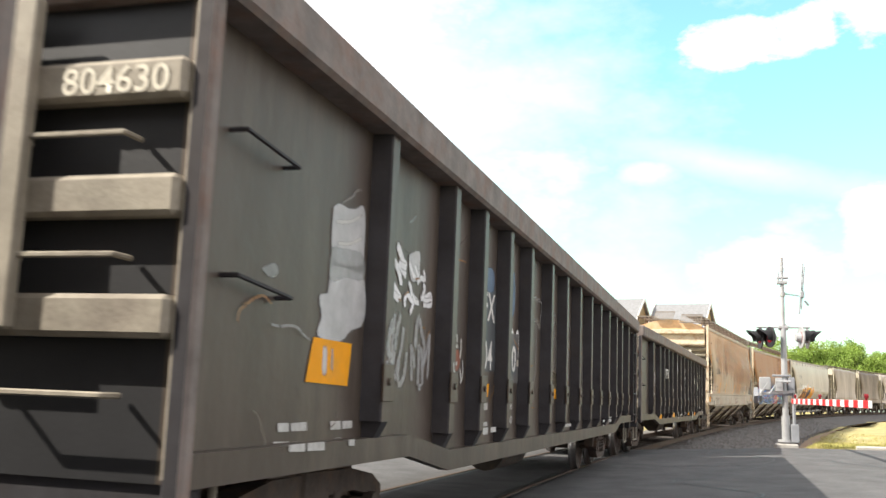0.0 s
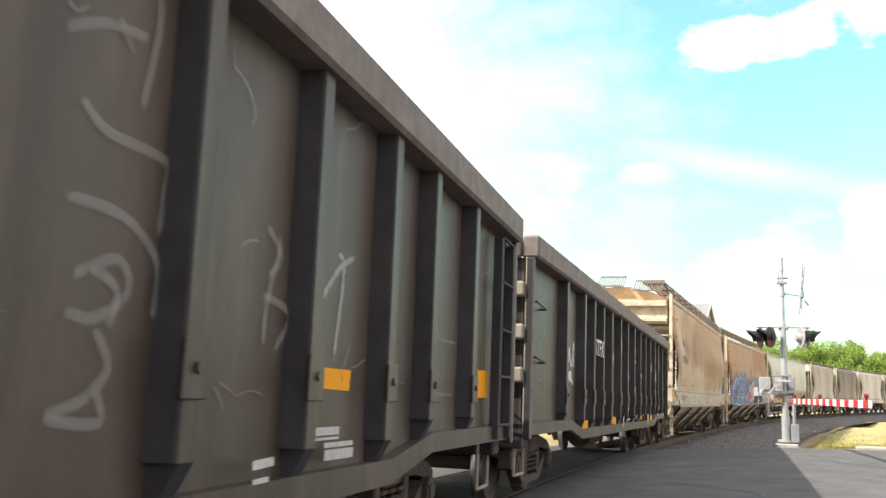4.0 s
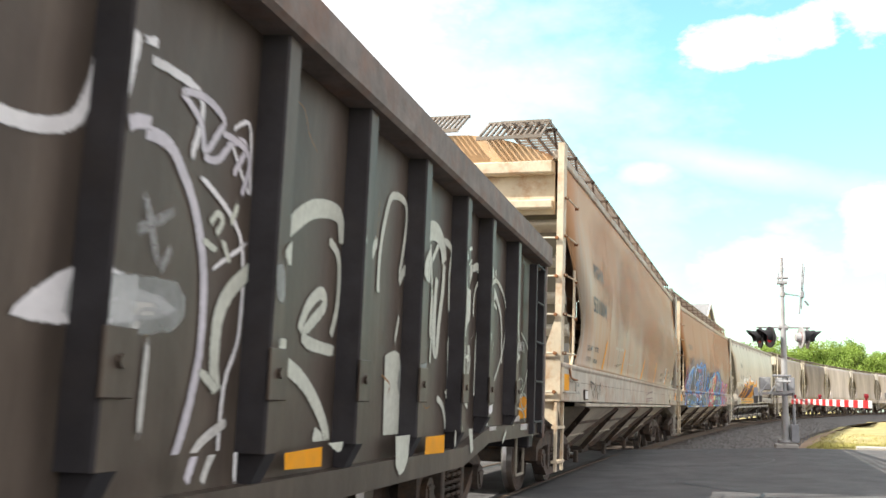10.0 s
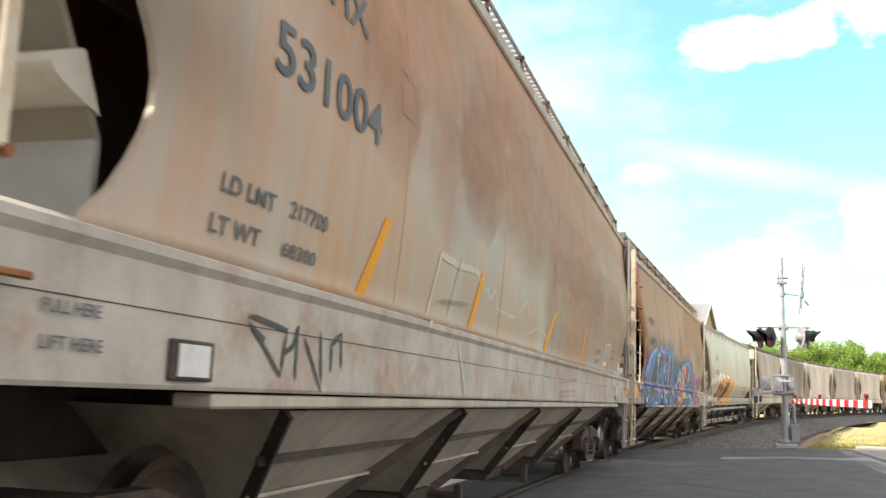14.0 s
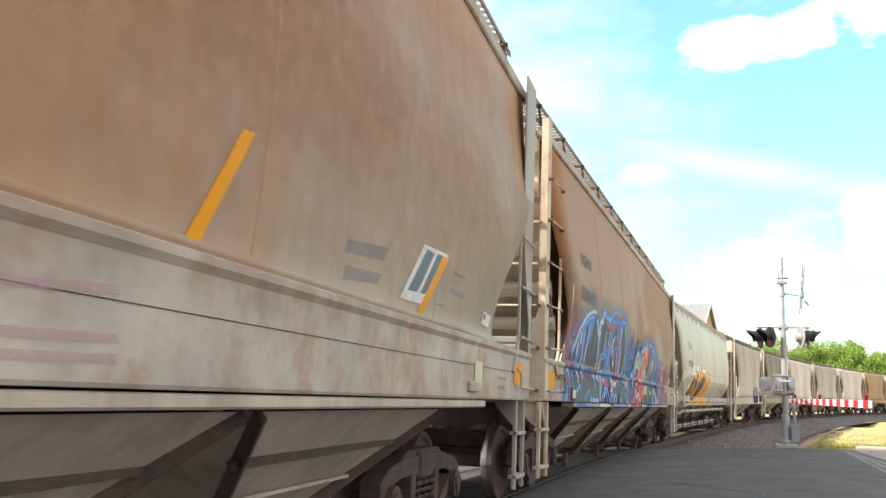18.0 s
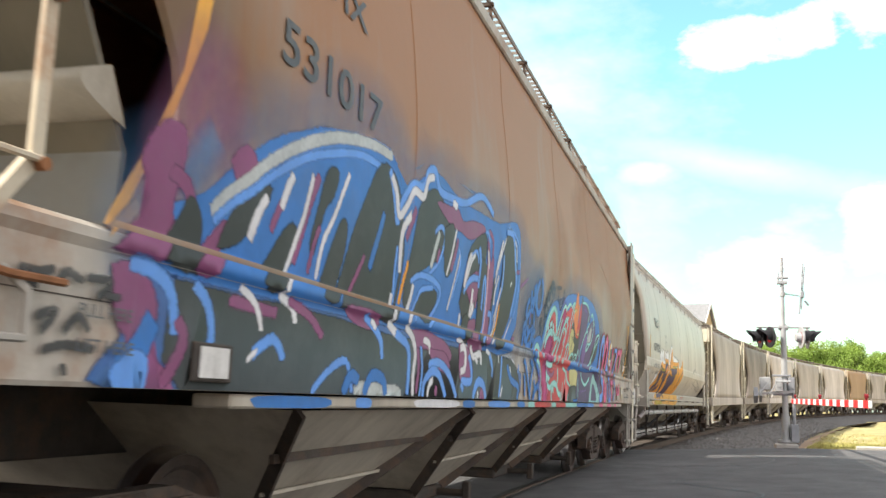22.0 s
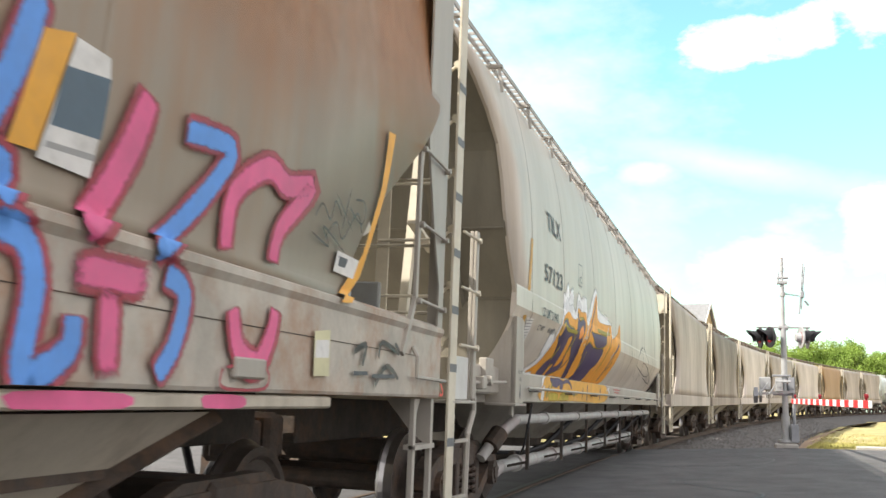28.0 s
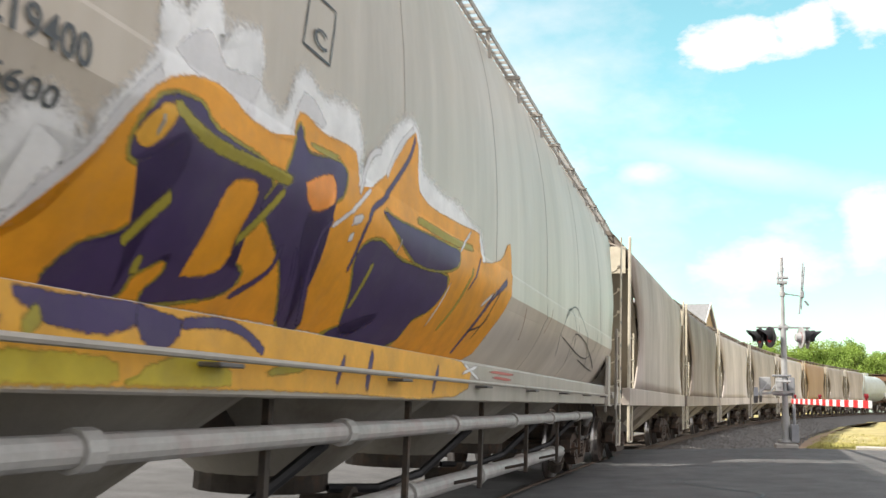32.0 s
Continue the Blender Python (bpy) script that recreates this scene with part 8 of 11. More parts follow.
line(g2, "green_white", 0.035, 15.777, 1.539, 15.88, 1.625)
line(g2, "green_white", 0.016, 16.638, 1.432, 16.791, 1.372, 16.645, 1.302, 16.511, 1.362, 16.638, 1.432)
line(g2, "green_white", 0.018, 16.845, 1.277, 17.067, 1.193, 16.871, 1.107, 16.688, 1.191, 16.845, 1.277)
line(g2, "green_white", 0.02, 16.404, 1.13, 16.878, 1.062, 17.001, 0.792)
area(g2, "white_tag", 14.623, 1.138, 15.053, 1.182, 14.638, 1.09)
line(g2, "green_white", 0.035, 15.389, 0.814, 15.605, 0.935)
# first covered hopper
area(p1, "rust_haze", 4.698, 2.778, 7.789, 4.109, 9.841, 4.139, 12.328, 3.918, 16.121, 3.837, 18.741, 3.568, 18.087, 2.689, 12.769, 2.622, 9.61, 2.637, 8.1, 2.635, 7.144, 2.813, 6.534, 2.927, 6.022, 2.956, 5.583, 2.743, 5.278, 2.859, 4.809, 2.554)
area(p1, "rust_haze", 5.627, 3.177, 6.136, 3.396, 5.834, 2.921, 5.664, 2.741, 5.539, 2.873)
area(p1, "rust_haze", 9.131, 2.556, 15.72, 2.817, 15.9, 2.151, 11.054, 1.943, 8.861, 2.046)
area(p1, "rust_haze", 2.634, 3.456, 3.785, 3.962, 5.96, 3.824, 8.852, 3.424, 13.05, 2.939, 12.598, 2.534, 7.705, 2.89, 5.055, 3.018, 3.67, 2.928, 2.922, 2.973)
line(p1, "rust_haze", 0.5, 3.196, 3.135, 3.798, 2.842, 4.114, 2.671)
line(p1, "rust_haze", 0.4, 5.075, 3.07, 5.9, 2.748, 6.187, 2.482)
words(p1, "PGHX", "ink", 2.3, 3.01, 0.286, 0.97)
words(p1, "531004", "ink", 2.21, 2.5, 0.314, 1.27)
words(p1, "LD LMT", "ink", 1.91, 1.93, 0.1, 0.45)
words(p1, "217700", "ink", 2.5, 1.94, 0.1, 0.40)
words(p1, "LT WT", "ink", 1.87, 1.77, 0.1, 0.40)
words(p1, "68300", "ink", 2.47, 1.77, 0.086, 0.35)
area(p1, "tape", 3.66, 2.16, 3.76, 2.16, 3.47, 1.65, 3.34, 1.65, sharp=True)
line(p1, "ink", 0.012, 3.8, 3.05, 4.07, 3.01, 4.09, 2.78, 3.8, 2.79, 3.8, 3.05, sharp=True)
line(p1, "black_tag", 0.02, 2.17, 1.5, 2.51, 1.27, 2.55, 1.46, 2.17, 1.5, sharp=True)
line(p1, "black_tag", 0.02, 2.22, 1.45, 2.37, 1.4, sharp=True)
line(p1, "black_tag", 0.02, 2.5, 1.35, 2.62, 1.4, 2.66, 1.49, 2.65, 1.23, sharp=True)
line(p1, "black_tag", 0.02, 2.71, 1.47, 2.94, 1.21, 2.9, 1.51, sharp=True)
line(p1, "black_tag", 0.02, 3.04, 1.29, 3.04, 1.43, 3.15, 1.49, 3.17, 1.31, sharp=True)
line(p1, "pale_line", 0.045, 4.54, 1.6, 4.64, 1.86, 4.74, 2.12)
line(p1, "pale_line", 0.05, 4.74, 2.12, 5.17, 2.11, 5.68, 2.13, 5.82, 2.04)
line(p1, "pale_line", 0.025, 5.93, 2.01, 6.07, 2.05, 6.16, 1.98, 6.35, 2.06, 6.43, 1.84)
line(p1, "pale_line", 0.025, 6.46, 1.93, 7.16, 1.93, 7.62, 2.11, 7.77, 1.98)
line(p1, "pale_line", 0.025, 7.6, 1.78, 7.93, 1.85, 8.38, 1.92, 8.92, 1.83, 9.04, 1.71)
line(p1, "pale_line", 0.04, 5.3, 1.55, 5.4, 1.42, 5.52, 1.22)
line(p1, "brown_fade", 0.03, 4.69, 1.81, 5.65, 1.88)
line(p1, "brown_fade", 0.03, 5.23, 2.2, 4.99, 1.7)
area(p1, "tape", 5.84, 2.14, 5.96, 2.16, 5.69, 1.65, 5.58, 1.64, sharp=True)
area(p1, "tape", 9.14, 2.14, 9.26, 2.15, 8.8, 1.65, 8.64, 1.64, sharp=True)
area(p1, "tape", 11.63, 2.16, 11.73, 2.17, 11.44, 1.65, 11.34, 1.65, sharp=True)
area(p1, "white", 14.09, 2.13, 14.68, 2.15, 14.27, 1.77, 13.73, 1.76, sharp=True)
area(p1, "placard", 14.16, 2.11, 14.34, 2.11, 14.06, 1.83, 13.86, 1.82, sharp=True)
area(p1, "placard", 14.41, 2.12, 14.6, 2.12, 14.28, 1.84, 14.12, 1.83, sharp=True)
area(p1, "tape", 14.54, 2.12, 14.7, 2.13, 14.22, 1.62, 14.09, 1.62, sharp=True)
area(p1, "pink_fade", 9.61, 1.41, 10.96, 1.5, 10.97, 1.47, 9.61, 1.39, sharp=True)
area(p1, "pink_fade", 9.62, 1.32, 10.98, 1.36, 10.99, 1.33, 9.63, 1.29, sharp=True)
area(p1, "pink_fade", 9.63, 1.27, 10.99, 1.3, 11, 1.27, 9.64, 1.25, sharp=True)
area(p1, "blue_fade2", 12.81, 1.95, 13.43, 2, 13.37, 1.92, 12.79, 1.88, sharp=True)
area(p1, "blue_fade2", 12.83, 1.82, 13.38, 1.85, 13.32, 1.79, 12.81, 1.75, sharp=True)
area(p1, "white", 15.91, 1.89, 16.2, 1.87, 16.13, 1.77, 15.87, 1.79, sharp=True)
area(p1, "ink", 15.94, 1.87, 16.02, 1.87, 15.98, 1.82, 15.92, 1.83, sharp=True)
area(p1, "blue_fade2", 14.62, 2.04, 14.77, 2.04, 14.77, 2.04, 14.62, 2.04, sharp=True)
area(p1, "blue_fade2", 14.85, 2.07, 15.2, 2.07, 15.2, 2.04, 14.85, 2.04, sharp=True)
area(p1, "blue_fade2", 14.58, 1.92, 14.7, 1.92, 14.7, 1.93, 14.58, 1.93, sharp=True)
area(p1, "blue_fade2", 14.81, 1.95, 15.2, 1.95, 15.2, 1.91, 14.81, 1.91, sharp=True)
area(p1, "blue_fade2", 14.52, 1.81, 14.69, 1.81, 14.69, 1.8, 14.52, 1.8, sharp=True)
area(p1, "blue_fade2", 14.78, 1.81, 14.94, 1.81, 14.94, 1.81, 14.78, 1.81, sharp=True)
area(p1, "sticker", 15.65, 1.29, 15.91, 1.29, 15.91, 1.49, 15.65, 1.49, sharp=True)
area(p1, "blue_fade2", 16.51, 1.37, 16.87, 1.37, 16.87, 1.39, 16.51, 1.39, sharp=True)
area(p1, "blue_fade2", 16.52, 1.29, 16.82, 1.29, 16.82, 1.32, 16.52, 1.32, sharp=True)
# second covered hopper: the blue piece, the red piece, the pink and blue name
area(p2, "rust_haze", 11.292, 3.822, 12.563, 4.368, 18.081, 4.539, 17.761, 3.316, 15.198, 2.761, 13.56, 3.207, 11.647, 3.348, 10.784, 3.238)
area(p2, "rust_haze", 8.802, 2.749, 9.43, 3.019, 9.72, 2.79, 9.164, 2.645, 8.923, 2.655)
area(p2, "amber", 1.5, 2.66, 1.6, 2.69, 1.56, 2.46, 1.41, 2.09, 1.25, 1.77, 1.13, 1.64, 1.17, 1.74, 1.32, 2, 1.44, 2.27, sharp=True)
words(p2, "PGHX", "ink", 2.18, 3.04, 0.229, 0.94)
words(p2, "531017", "ink", 2.12, 2.56, 0.271, 1.22)
area(p2, "blue_haze", 1.197, 1.602, 1.309, 1.839, 1.469, 1.855, 1.78, 2.092, 1.92, 2.23, 2.289, 2.399, 2.896, 2.629, 3.475, 2.668, 3.897, 2.516, 4.337, 2.677, 5.187, 2.662, 6.29, 2.758, 7.116, 2.662, 7.55, 2.464, 8.208, 2.27, 6.915, 1.605, 3.813, 1.6, 1.878, 1.59)
area(p2, "violet_haze", 1.447, 1.927, 1.511, 2.141, 1.562, 2.32, 1.725, 2.312, 1.759, 2.172, 1.61, 1.986)
area(p2, "blue", 1.303, 1.586, 1.423, 1.731, 1.485, 1.8, 1.712, 1.907, 1.92, 2.063, 2.215, 2.243, 2.786, 2.427, 3.497, 2.515, 3.746, 2.349, 4.122, 2.5, 4.409, 2.603, 4.972, 2.535, 5.535, 2.564, 6.198, 2.599, 6.862, 2.72, 7.026, 2.441, 6.824, 1.625, 4.468, 1.599, 2.98, 1.586, 1.88, 1.579)
line(p2, "blue_haze2", 0.12, 1.518, 1.865, 1.61, 1.986, 1.709, 2.126)
area(p2, "violet", 1.167, 1.623, 1.341, 1.735, 1.369, 1.852, 1.299, 1.928, 1.377, 2.053, 1.495, 2.066, 1.512, 1.943, 1.48, 1.818, 1.515, 1.709, 1.41, 1.626)
line(p2, "violet", 0.05, 1.447, 1.927, 1.563, 1.895, 1.657, 1.774)
area(p2, "dark_olive", 1.453, 1.632, 1.547, 1.773, 1.592, 1.861, 1.67, 1.817, 1.694, 1.719, 1.655, 1.612)
area(p2, "violet", 1.638, 1.62, 1.766, 1.741, 1.863, 1.822, 1.776, 1.629)
area(p2, "violet", 1.842, 2.054, 1.925, 2.126, 2.016, 2.086, 1.936, 1.978)
area(p2, "dark_olive", 1.831, 1.731, 1.901, 1.866, 2.04, 1.974, 2.165, 2.017, 2.079, 1.884, 1.967, 1.775)
line(p2, "white_tag", 0.045, 2.047, 1.782, 2.089, 1.898, 2.153, 1.991)
line(p2, "pale_grey", 0.05, 1.735, 1.833, 1.831, 1.922, 1.98, 2.015, 2.142, 2.129, 2.433, 2.277, 2.791, 2.404, 3.236, 2.487, 3.557, 2.498)
line(p2, "blue_lt", 0.035, 1.754, 1.802, 1.881, 1.901, 2.035, 1.989, 2.249, 2.12, 2.559, 2.259, 3.091, 2.395, 3.522, 2.394)
line(p2, "violet", 0.04, 2.211, 1.846, 2.26, 1.95, 2.314, 2.014)
line(p2, "white_tag", 0.042, 2.28, 1.954, 2.314, 2.05, 2.358, 2.126)
area(p2, "dark_olive", 2.157, 1.635, 2.294, 1.818, 2.399, 1.908, 2.459, 1.82, 2.313, 1.631)
line(p2, "violet", 0.055, 2.453, 1.745, 2.5, 1.902, 2.554, 2.064, 2.617, 2.187)
line(p2, "white_tag", 0.03, 2.355, 1.612, 2.41, 1.739, 2.457, 1.857, 2.507, 1.984, 2.55, 2.179)
area(p2, "dark_olive", 2.648, 1.829, 2.7, 2.042, 2.781, 2.126, 2.818, 2.235, 2.713, 2.218, 2.656, 2.06, 2.608, 1.869)
line(p2, "white_tag", 0.03, 2.715, 1.704, 2.74, 1.891, 2.827, 2.027, 2.915, 2.196, 2.961, 2.268)
line(p2, "violet", 0.03, 2.616, 1.717, 2.651, 1.889, 2.689, 1.961)
area(p2, "dark_olive", 2.755, 1.644, 2.844, 1.881, 2.914, 2.016, 2.987, 2.015, 2.983, 1.848, 2.904, 1.647)
area(p2, "dark_olive", 2.963, 1.626, 3.061, 1.915, 3.162, 2.134, 3.382, 2.408, 3.619, 2.385, 3.8, 2.163, 3.855, 1.91, 3.754, 1.627, 3.39, 1.633)
line(p2, "blue", 0.05, 3.351, 1.842, 3.43, 2.035, 3.487, 2.183)
line(p2, "blue", 0.04, 3.774, 1.691, 3.798, 1.903, 3.787, 2.03)
line(p2, "violet", 0.03, 3.105, 1.668, 3.212, 1.823, 3.278, 1.92)
area(p2, "dark_olive", 4.064, 2.298, 4.221, 2.439, 4.417, 2.495, 4.604, 2.409, 4.741, 2.336, 4.668, 2.153, 4.354, 2.02, 4.16, 1.954, 4.062, 1.855, 4.041, 1.73, 3.96, 1.767, 3.984, 1.967, 4.022, 2.124)
line(p2, "blue_lt", 0.05, 3.503, 2.424, 3.586, 2.343, 3.697, 2.169, 3.742, 2.283, 3.908, 2.425, 4.121, 2.46, 4.198, 2.569, 4.344, 2.613, 4.469, 2.513, 4.766, 2.524, 5.105, 2.563, 5.577, 2.708, 5.974, 2.631)
line(p2, "white_tag", 0.045, 3.54, 2.401, 3.642, 2.326, 3.723, 2.207, 3.853, 2.301, 3.955, 2.4, 4.133, 2.402, 4.205, 2.525, 4.34, 2.568)
line(p2, "violet", 0.05, 3.874, 2.093, 3.931, 2.181, 4.016, 2.314)
line(p2, "white_tag", 0.05, 3.835, 1.889, 3.809, 2.025, 3.813, 2.146, 3.944, 2.259)
line(p2, "orange", 0.035, 3.888, 1.715, 3.908, 1.828, 3.967, 1.994)
line(p2, "blue_lt", 0.03, 3.792, 1.708, 3.752, 1.874, 3.747, 2.048)
line(p2, "pale_grey", 0.05, 4.397, 1.995, 4.452, 2.124, 4.523, 2.262)
line(p2, "blue_lt", 0.03, 4.411, 2.231, 4.544, 2.292, 4.644, 2.241, 4.574, 2.082, 4.353, 1.944)
line(p2, "violet", 0.035, 4.509, 2.043, 4.561, 2.163)
line(p2, "blue_lt", 0.035, 4.035, 1.87, 4.213, 1.933, 4.458, 1.938, 4.645, 1.902, 4.659, 1.832, 4.537, 1.718, 4.364, 1.626)
line(p2, "white_tag", 0.04, 3.982, 1.609, 4.074, 1.756, 4.107, 1.872)
area(p2, "dark_olive", 4.185, 1.685, 4.22, 1.803, 4.432, 1.863, 4.584, 1.855, 4.563, 1.792, 4.358, 1.666)
line(p2, "blue_lt", 0.03, 4.088, 1.634, 4.197, 1.777, 4.286, 1.855, 4.527, 1.892)
area(p2, "violet", 4.43, 2.427, 4.718, 2.444, 4.909, 2.463, 5.06, 2.411, 5.356, 2.464, 5.703, 2.48, 5.301, 2.348, 5.002, 2.354, 4.736, 2.36)
line(p2, "white_tag", 0.045, 4.757, 2.503, 4.905, 2.485)
area(p2, "dark_olive", 4.631, 2.292, 4.804, 2.34, 4.896, 2.234, 4.829, 2.032, 4.704, 2.037)
line(p2, "violet", 0.05, 4.84, 2.035, 4.923, 2.188, 4.962, 2.29)
line(p2, "white_tag", 0.03, 4.75, 1.991, 4.826, 2.139, 4.871, 2.254, 4.908, 2.343)
line(p2, "blue_lt", 0.035, 4.979, 2.228, 5.061, 2.139, 4.972, 1.935, 4.877, 1.778)
line(p2, "white_tag", 0.022, 4.861, 1.771, 4.929, 1.928, 5.004, 2.1, 5.032, 2.186)
area(p2, "dark_olive", 5.155, 1.872, 5.231, 2.064, 5.319, 2.281, 5.712, 2.435, 5.756, 2.259, 5.663, 1.997, 5.545, 1.86, 5.358, 1.735)
line(p2, "blue_lt", 0.028, 5.212, 1.95, 5.287, 2.174, 5.484, 2.275, 5.578, 2.191)
line(p2, "white_tag", 0.03, 5.251, 2.007, 5.35, 2.173, 5.457, 2.254)
line(p2, "violet", 0.04, 5.591, 1.852, 5.591, 2.074, 5.619, 2.291)
line(p2, "white_tag", 0.028, 5.44, 1.725, 5.457, 1.876, 5.491, 1.998)
line(p2, "violet", 0.04, 5.796, 2.488, 5.967, 2.433, 5.972, 2.191)
line(p2, "blue_lt", 0.03, 5.706, 2.465, 5.846, 2.436, 5.893, 2.129, 5.838, 1.793)
area(p2, "dark_olive", 6.453, 1.799, 6.455, 2.058, 6.538, 2.353, 6.828, 2.504, 6.912, 2.277, 6.819, 2.021)
line(p2, "dark_olive", 0.05, 6.066, 1.757, 6.092, 2.002, 6.103, 2.167)
line(p2, "white_tag", 0.025, 6.108, 2.096, 6.25, 2.329, 6.494, 2.557, 6.819, 2.551, 6.884, 2.377)
line(p2, "blue_lt", 0.03, 6.482, 2.643, 6.912, 2.579, 7.03, 2.259, 6.915, 1.868)
line(p2, "white_tag", 0.018, 6.174, 1.811, 6.334, 2.073, 6.399, 2.214)
line(p2, "orange", 0.02, 6.312, 1.861, 6.376, 2.052)
line(p2, "white_tag", 0.018, 5.92, 1.595, 6.097, 1.776)
line(p2, "white_tag", 0.018, 6.605, 1.652, 6.895, 1.94)
line(p2, "violet", 0.03, 7.055, 2.187, 7.465, 2.334)
area(p2, "blue_dark", 1.25, 1.575, 1.534, 1.567, 1.883, 1.559, 6.81, 1.527, 6.854, 1.195, 3.037, 1.195, 1.245, 1.195, 1.263, 1.35)
area(p2, "dark_olive", 1.535, 1.558, 1.884, 1.548, 2.716, 1.549, 3.824, 1.521, 5.806, 1.503, 5.849, 1.195, 3.037, 1.195, 1.626, 1.195)
area(p2, "violet", 1.188, 1.566, 1.305, 1.569, 1.414, 1.469, 1.404, 1.323, 1.554, 1.2, 1.288, 1.195, 1.292, 1.352, 1.225, 1.416)
line(p2, "blue_lt", 0.05, 1.257, 1.59, 1.398, 1.578, 1.507, 1.516, 1.546, 1.369)
line(p2, "blue", 0.09, 1.236, 1.246, 1.342, 1.32, 1.419, 1.433)
area(p2, "blue_lt", 1.222, 1.245, 1.314, 1.309, 1.393, 1.287, 1.376, 1.197, 1.258, 1.195)
line(p2, "violet", 0.05, 1.47, 1.199, 1.601, 1.353, 1.552, 1.445)
line(p2, "blue_lt", 0.04, 1.642, 1.571, 1.748, 1.503, 1.785, 1.385, 1.719, 1.301)
line(p2, "violet", 0.04, 1.886, 1.538, 2.113, 1.529, 2.314, 1.525)
line(p2, "white_tag", 0.03, 1.964, 1.6, 2.111, 1.54, 2.175, 1.433)
line(p2, "white_tag", 0.035, 2.302, 1.606, 2.445, 1.561, 2.483, 1.492)
line(p2, "violet", 0.04, 2.385, 1.591, 2.624, 1.541, 2.794, 1.452)
line(p2, "blue_lt", 0.04, 2.093, 1.339, 2.277, 1.417, 2.395, 1.331)
area(p2, "pale_grey", 3.337, 1.201, 3.329, 1.258, 3.863, 1.238, 3.869, 1.195)
line(p2, "white_tag", 0.02, 2.05, 1.316, 2.16, 1.369)
line(p2, "blue_lt", 0.035, 2.675, 1.195, 2.849, 1.299, 3.084, 1.362, 3.181, 1.199)
area(p2, "violet", 3.026, 1.619, 3.238, 1.627, 3.516, 1.605, 3.408, 1.555, 3.175, 1.569)
area(p2, "violet", 4.089, 1.582, 4.359, 1.592, 4.735, 1.563, 4.961, 1.483, 4.753, 1.443, 4.47, 1.514, 4.186, 1.509)
line(p2, "white_tag", 0.045, 3.695, 1.577, 3.738, 1.68, 3.741, 1.776)
line(p2, "white_tag", 0.045, 3.658, 1.603, 3.747, 1.569, 3.905, 1.526)
line(p2, "blue_lt", 0.04, 3.293, 1.607, 3.465, 1.549, 3.563, 1.492, 3.594, 1.389)
line(p2, "white_tag", 0.03, 3.388, 1.597, 3.495, 1.545)
line(p2, "blue_lt", 0.05, 3.784, 1.554, 4.019, 1.493, 4.059, 1.365, 4.043, 1.201)
line(p2, "white_tag", 0.045, 3.963, 1.607, 4.101, 1.552, 4.176, 1.456, 4.149, 1.346, 4.147, 1.195)
line(p2, "violet", 0.04, 4.209, 1.501, 4.25, 1.377, 4.208, 1.208)
line(p2, "blue_lt", 0.03, 4.275, 1.518, 4.321, 1.359, 4.278, 1.195)
line(p2, "white_tag", 0.035, 4.317, 1.55, 4.441, 1.534, 4.477, 1.465)
area(p2, "violet", 4.473, 1.492, 4.807, 1.479, 4.913, 1.38, 4.59, 1.409)
line(p2, "blue_lt", 0.05, 4.436, 1.399, 4.698, 1.423, 4.949, 1.344, 5.135, 1.195)
line(p2, "blue_lt", 0.05, 4.347, 1.195, 4.378, 1.297, 4.543, 1.367, 4.711, 1.334, 4.867, 1.195)
line(p2, "violet", 0.05, 4.62, 1.203, 4.635, 1.284)
line(p2, "white_tag", 0.035, 4.441, 1.2, 4.479, 1.274, 4.561, 1.316)
area(p2, "violet", 5.151, 1.558, 5.305, 1.545, 5.276, 1.434, 5.202, 1.448)
line(p2, "white_tag", 0.028, 5.075, 1.604, 5.254, 1.587, 5.381, 1.543, 5.325, 1.401, 5.241, 1.378)
line(p2, "white_tag", 0.025, 5.597, 1.488, 5.804, 1.502, 5.854, 1.408)
line(p2, "blue_lt", 0.045, 5.664, 1.197, 5.734, 1.305, 5.912, 1.326, 6.044, 1.2)
line(p2, "violet", 0.03, 5.927, 1.22, 5.963, 1.297)
line(p2, "white_tag", 0.03, 5.792, 1.21, 5.874, 1.265)
line(p2, "blue_lt", 0.035, 6.215, 1.49, 6.466, 1.411, 6.564, 1.205)
line(p2, "white_tag", 0.02, 6.029, 1.51, 6.196, 1.473, 6.114, 1.333, 6.234, 1.202)
line(p2, "white_tag", 0.02, 6.453, 1.504, 6.77, 1.46, 6.849, 1.35)
line(p2, "white_tag", 0.02, 6.883, 1.566, 7.159, 1.442)
line(p2, "blue_lt", 0.03, 6.856, 1.208, 7.1, 1.365, 7.22, 1.52)
area(p2, "pale_grey", 3.22, 1.195, 3.224, 1.245, 3.372, 1.255, 3.6, 1.246, 3.624, 1.195)
line(p2, "blue", 0.06, 3.055, 1.195, 3.147, 1.294, 3.268, 1.27)
line(p2, "blue", 0.06, 3.329, 1.195, 3.446, 1.303, 3.625, 1.286, 3.669, 1.199)
area(p2, "dark_olive", 5.583, 2.236, 5.816, 2.195, 6.029, 1.875, 5.902, 1.635, 5.715, 1.628, 5.676, 1.762, 5.632, 2.01)
area(p2, "dark_olive", 6.342, 2.376, 6.569, 2.63, 6.741, 2.513, 6.832, 2.175, 6.712, 1.865, 6.448, 1.642, 6.192, 1.647, 6.299, 1.832, 6.34, 2.115)
area(p2, "dark_olive", 5.29, 1.756, 5.37, 1.79, 5.454, 1.747, 5.376, 1.622, 5.268, 1.617)
area(p2, "violet", 5.223, 1.999, 5.53, 2.127, 5.605, 2.002, 5.485, 1.9, 5.377, 1.933, 5.297, 1.97)
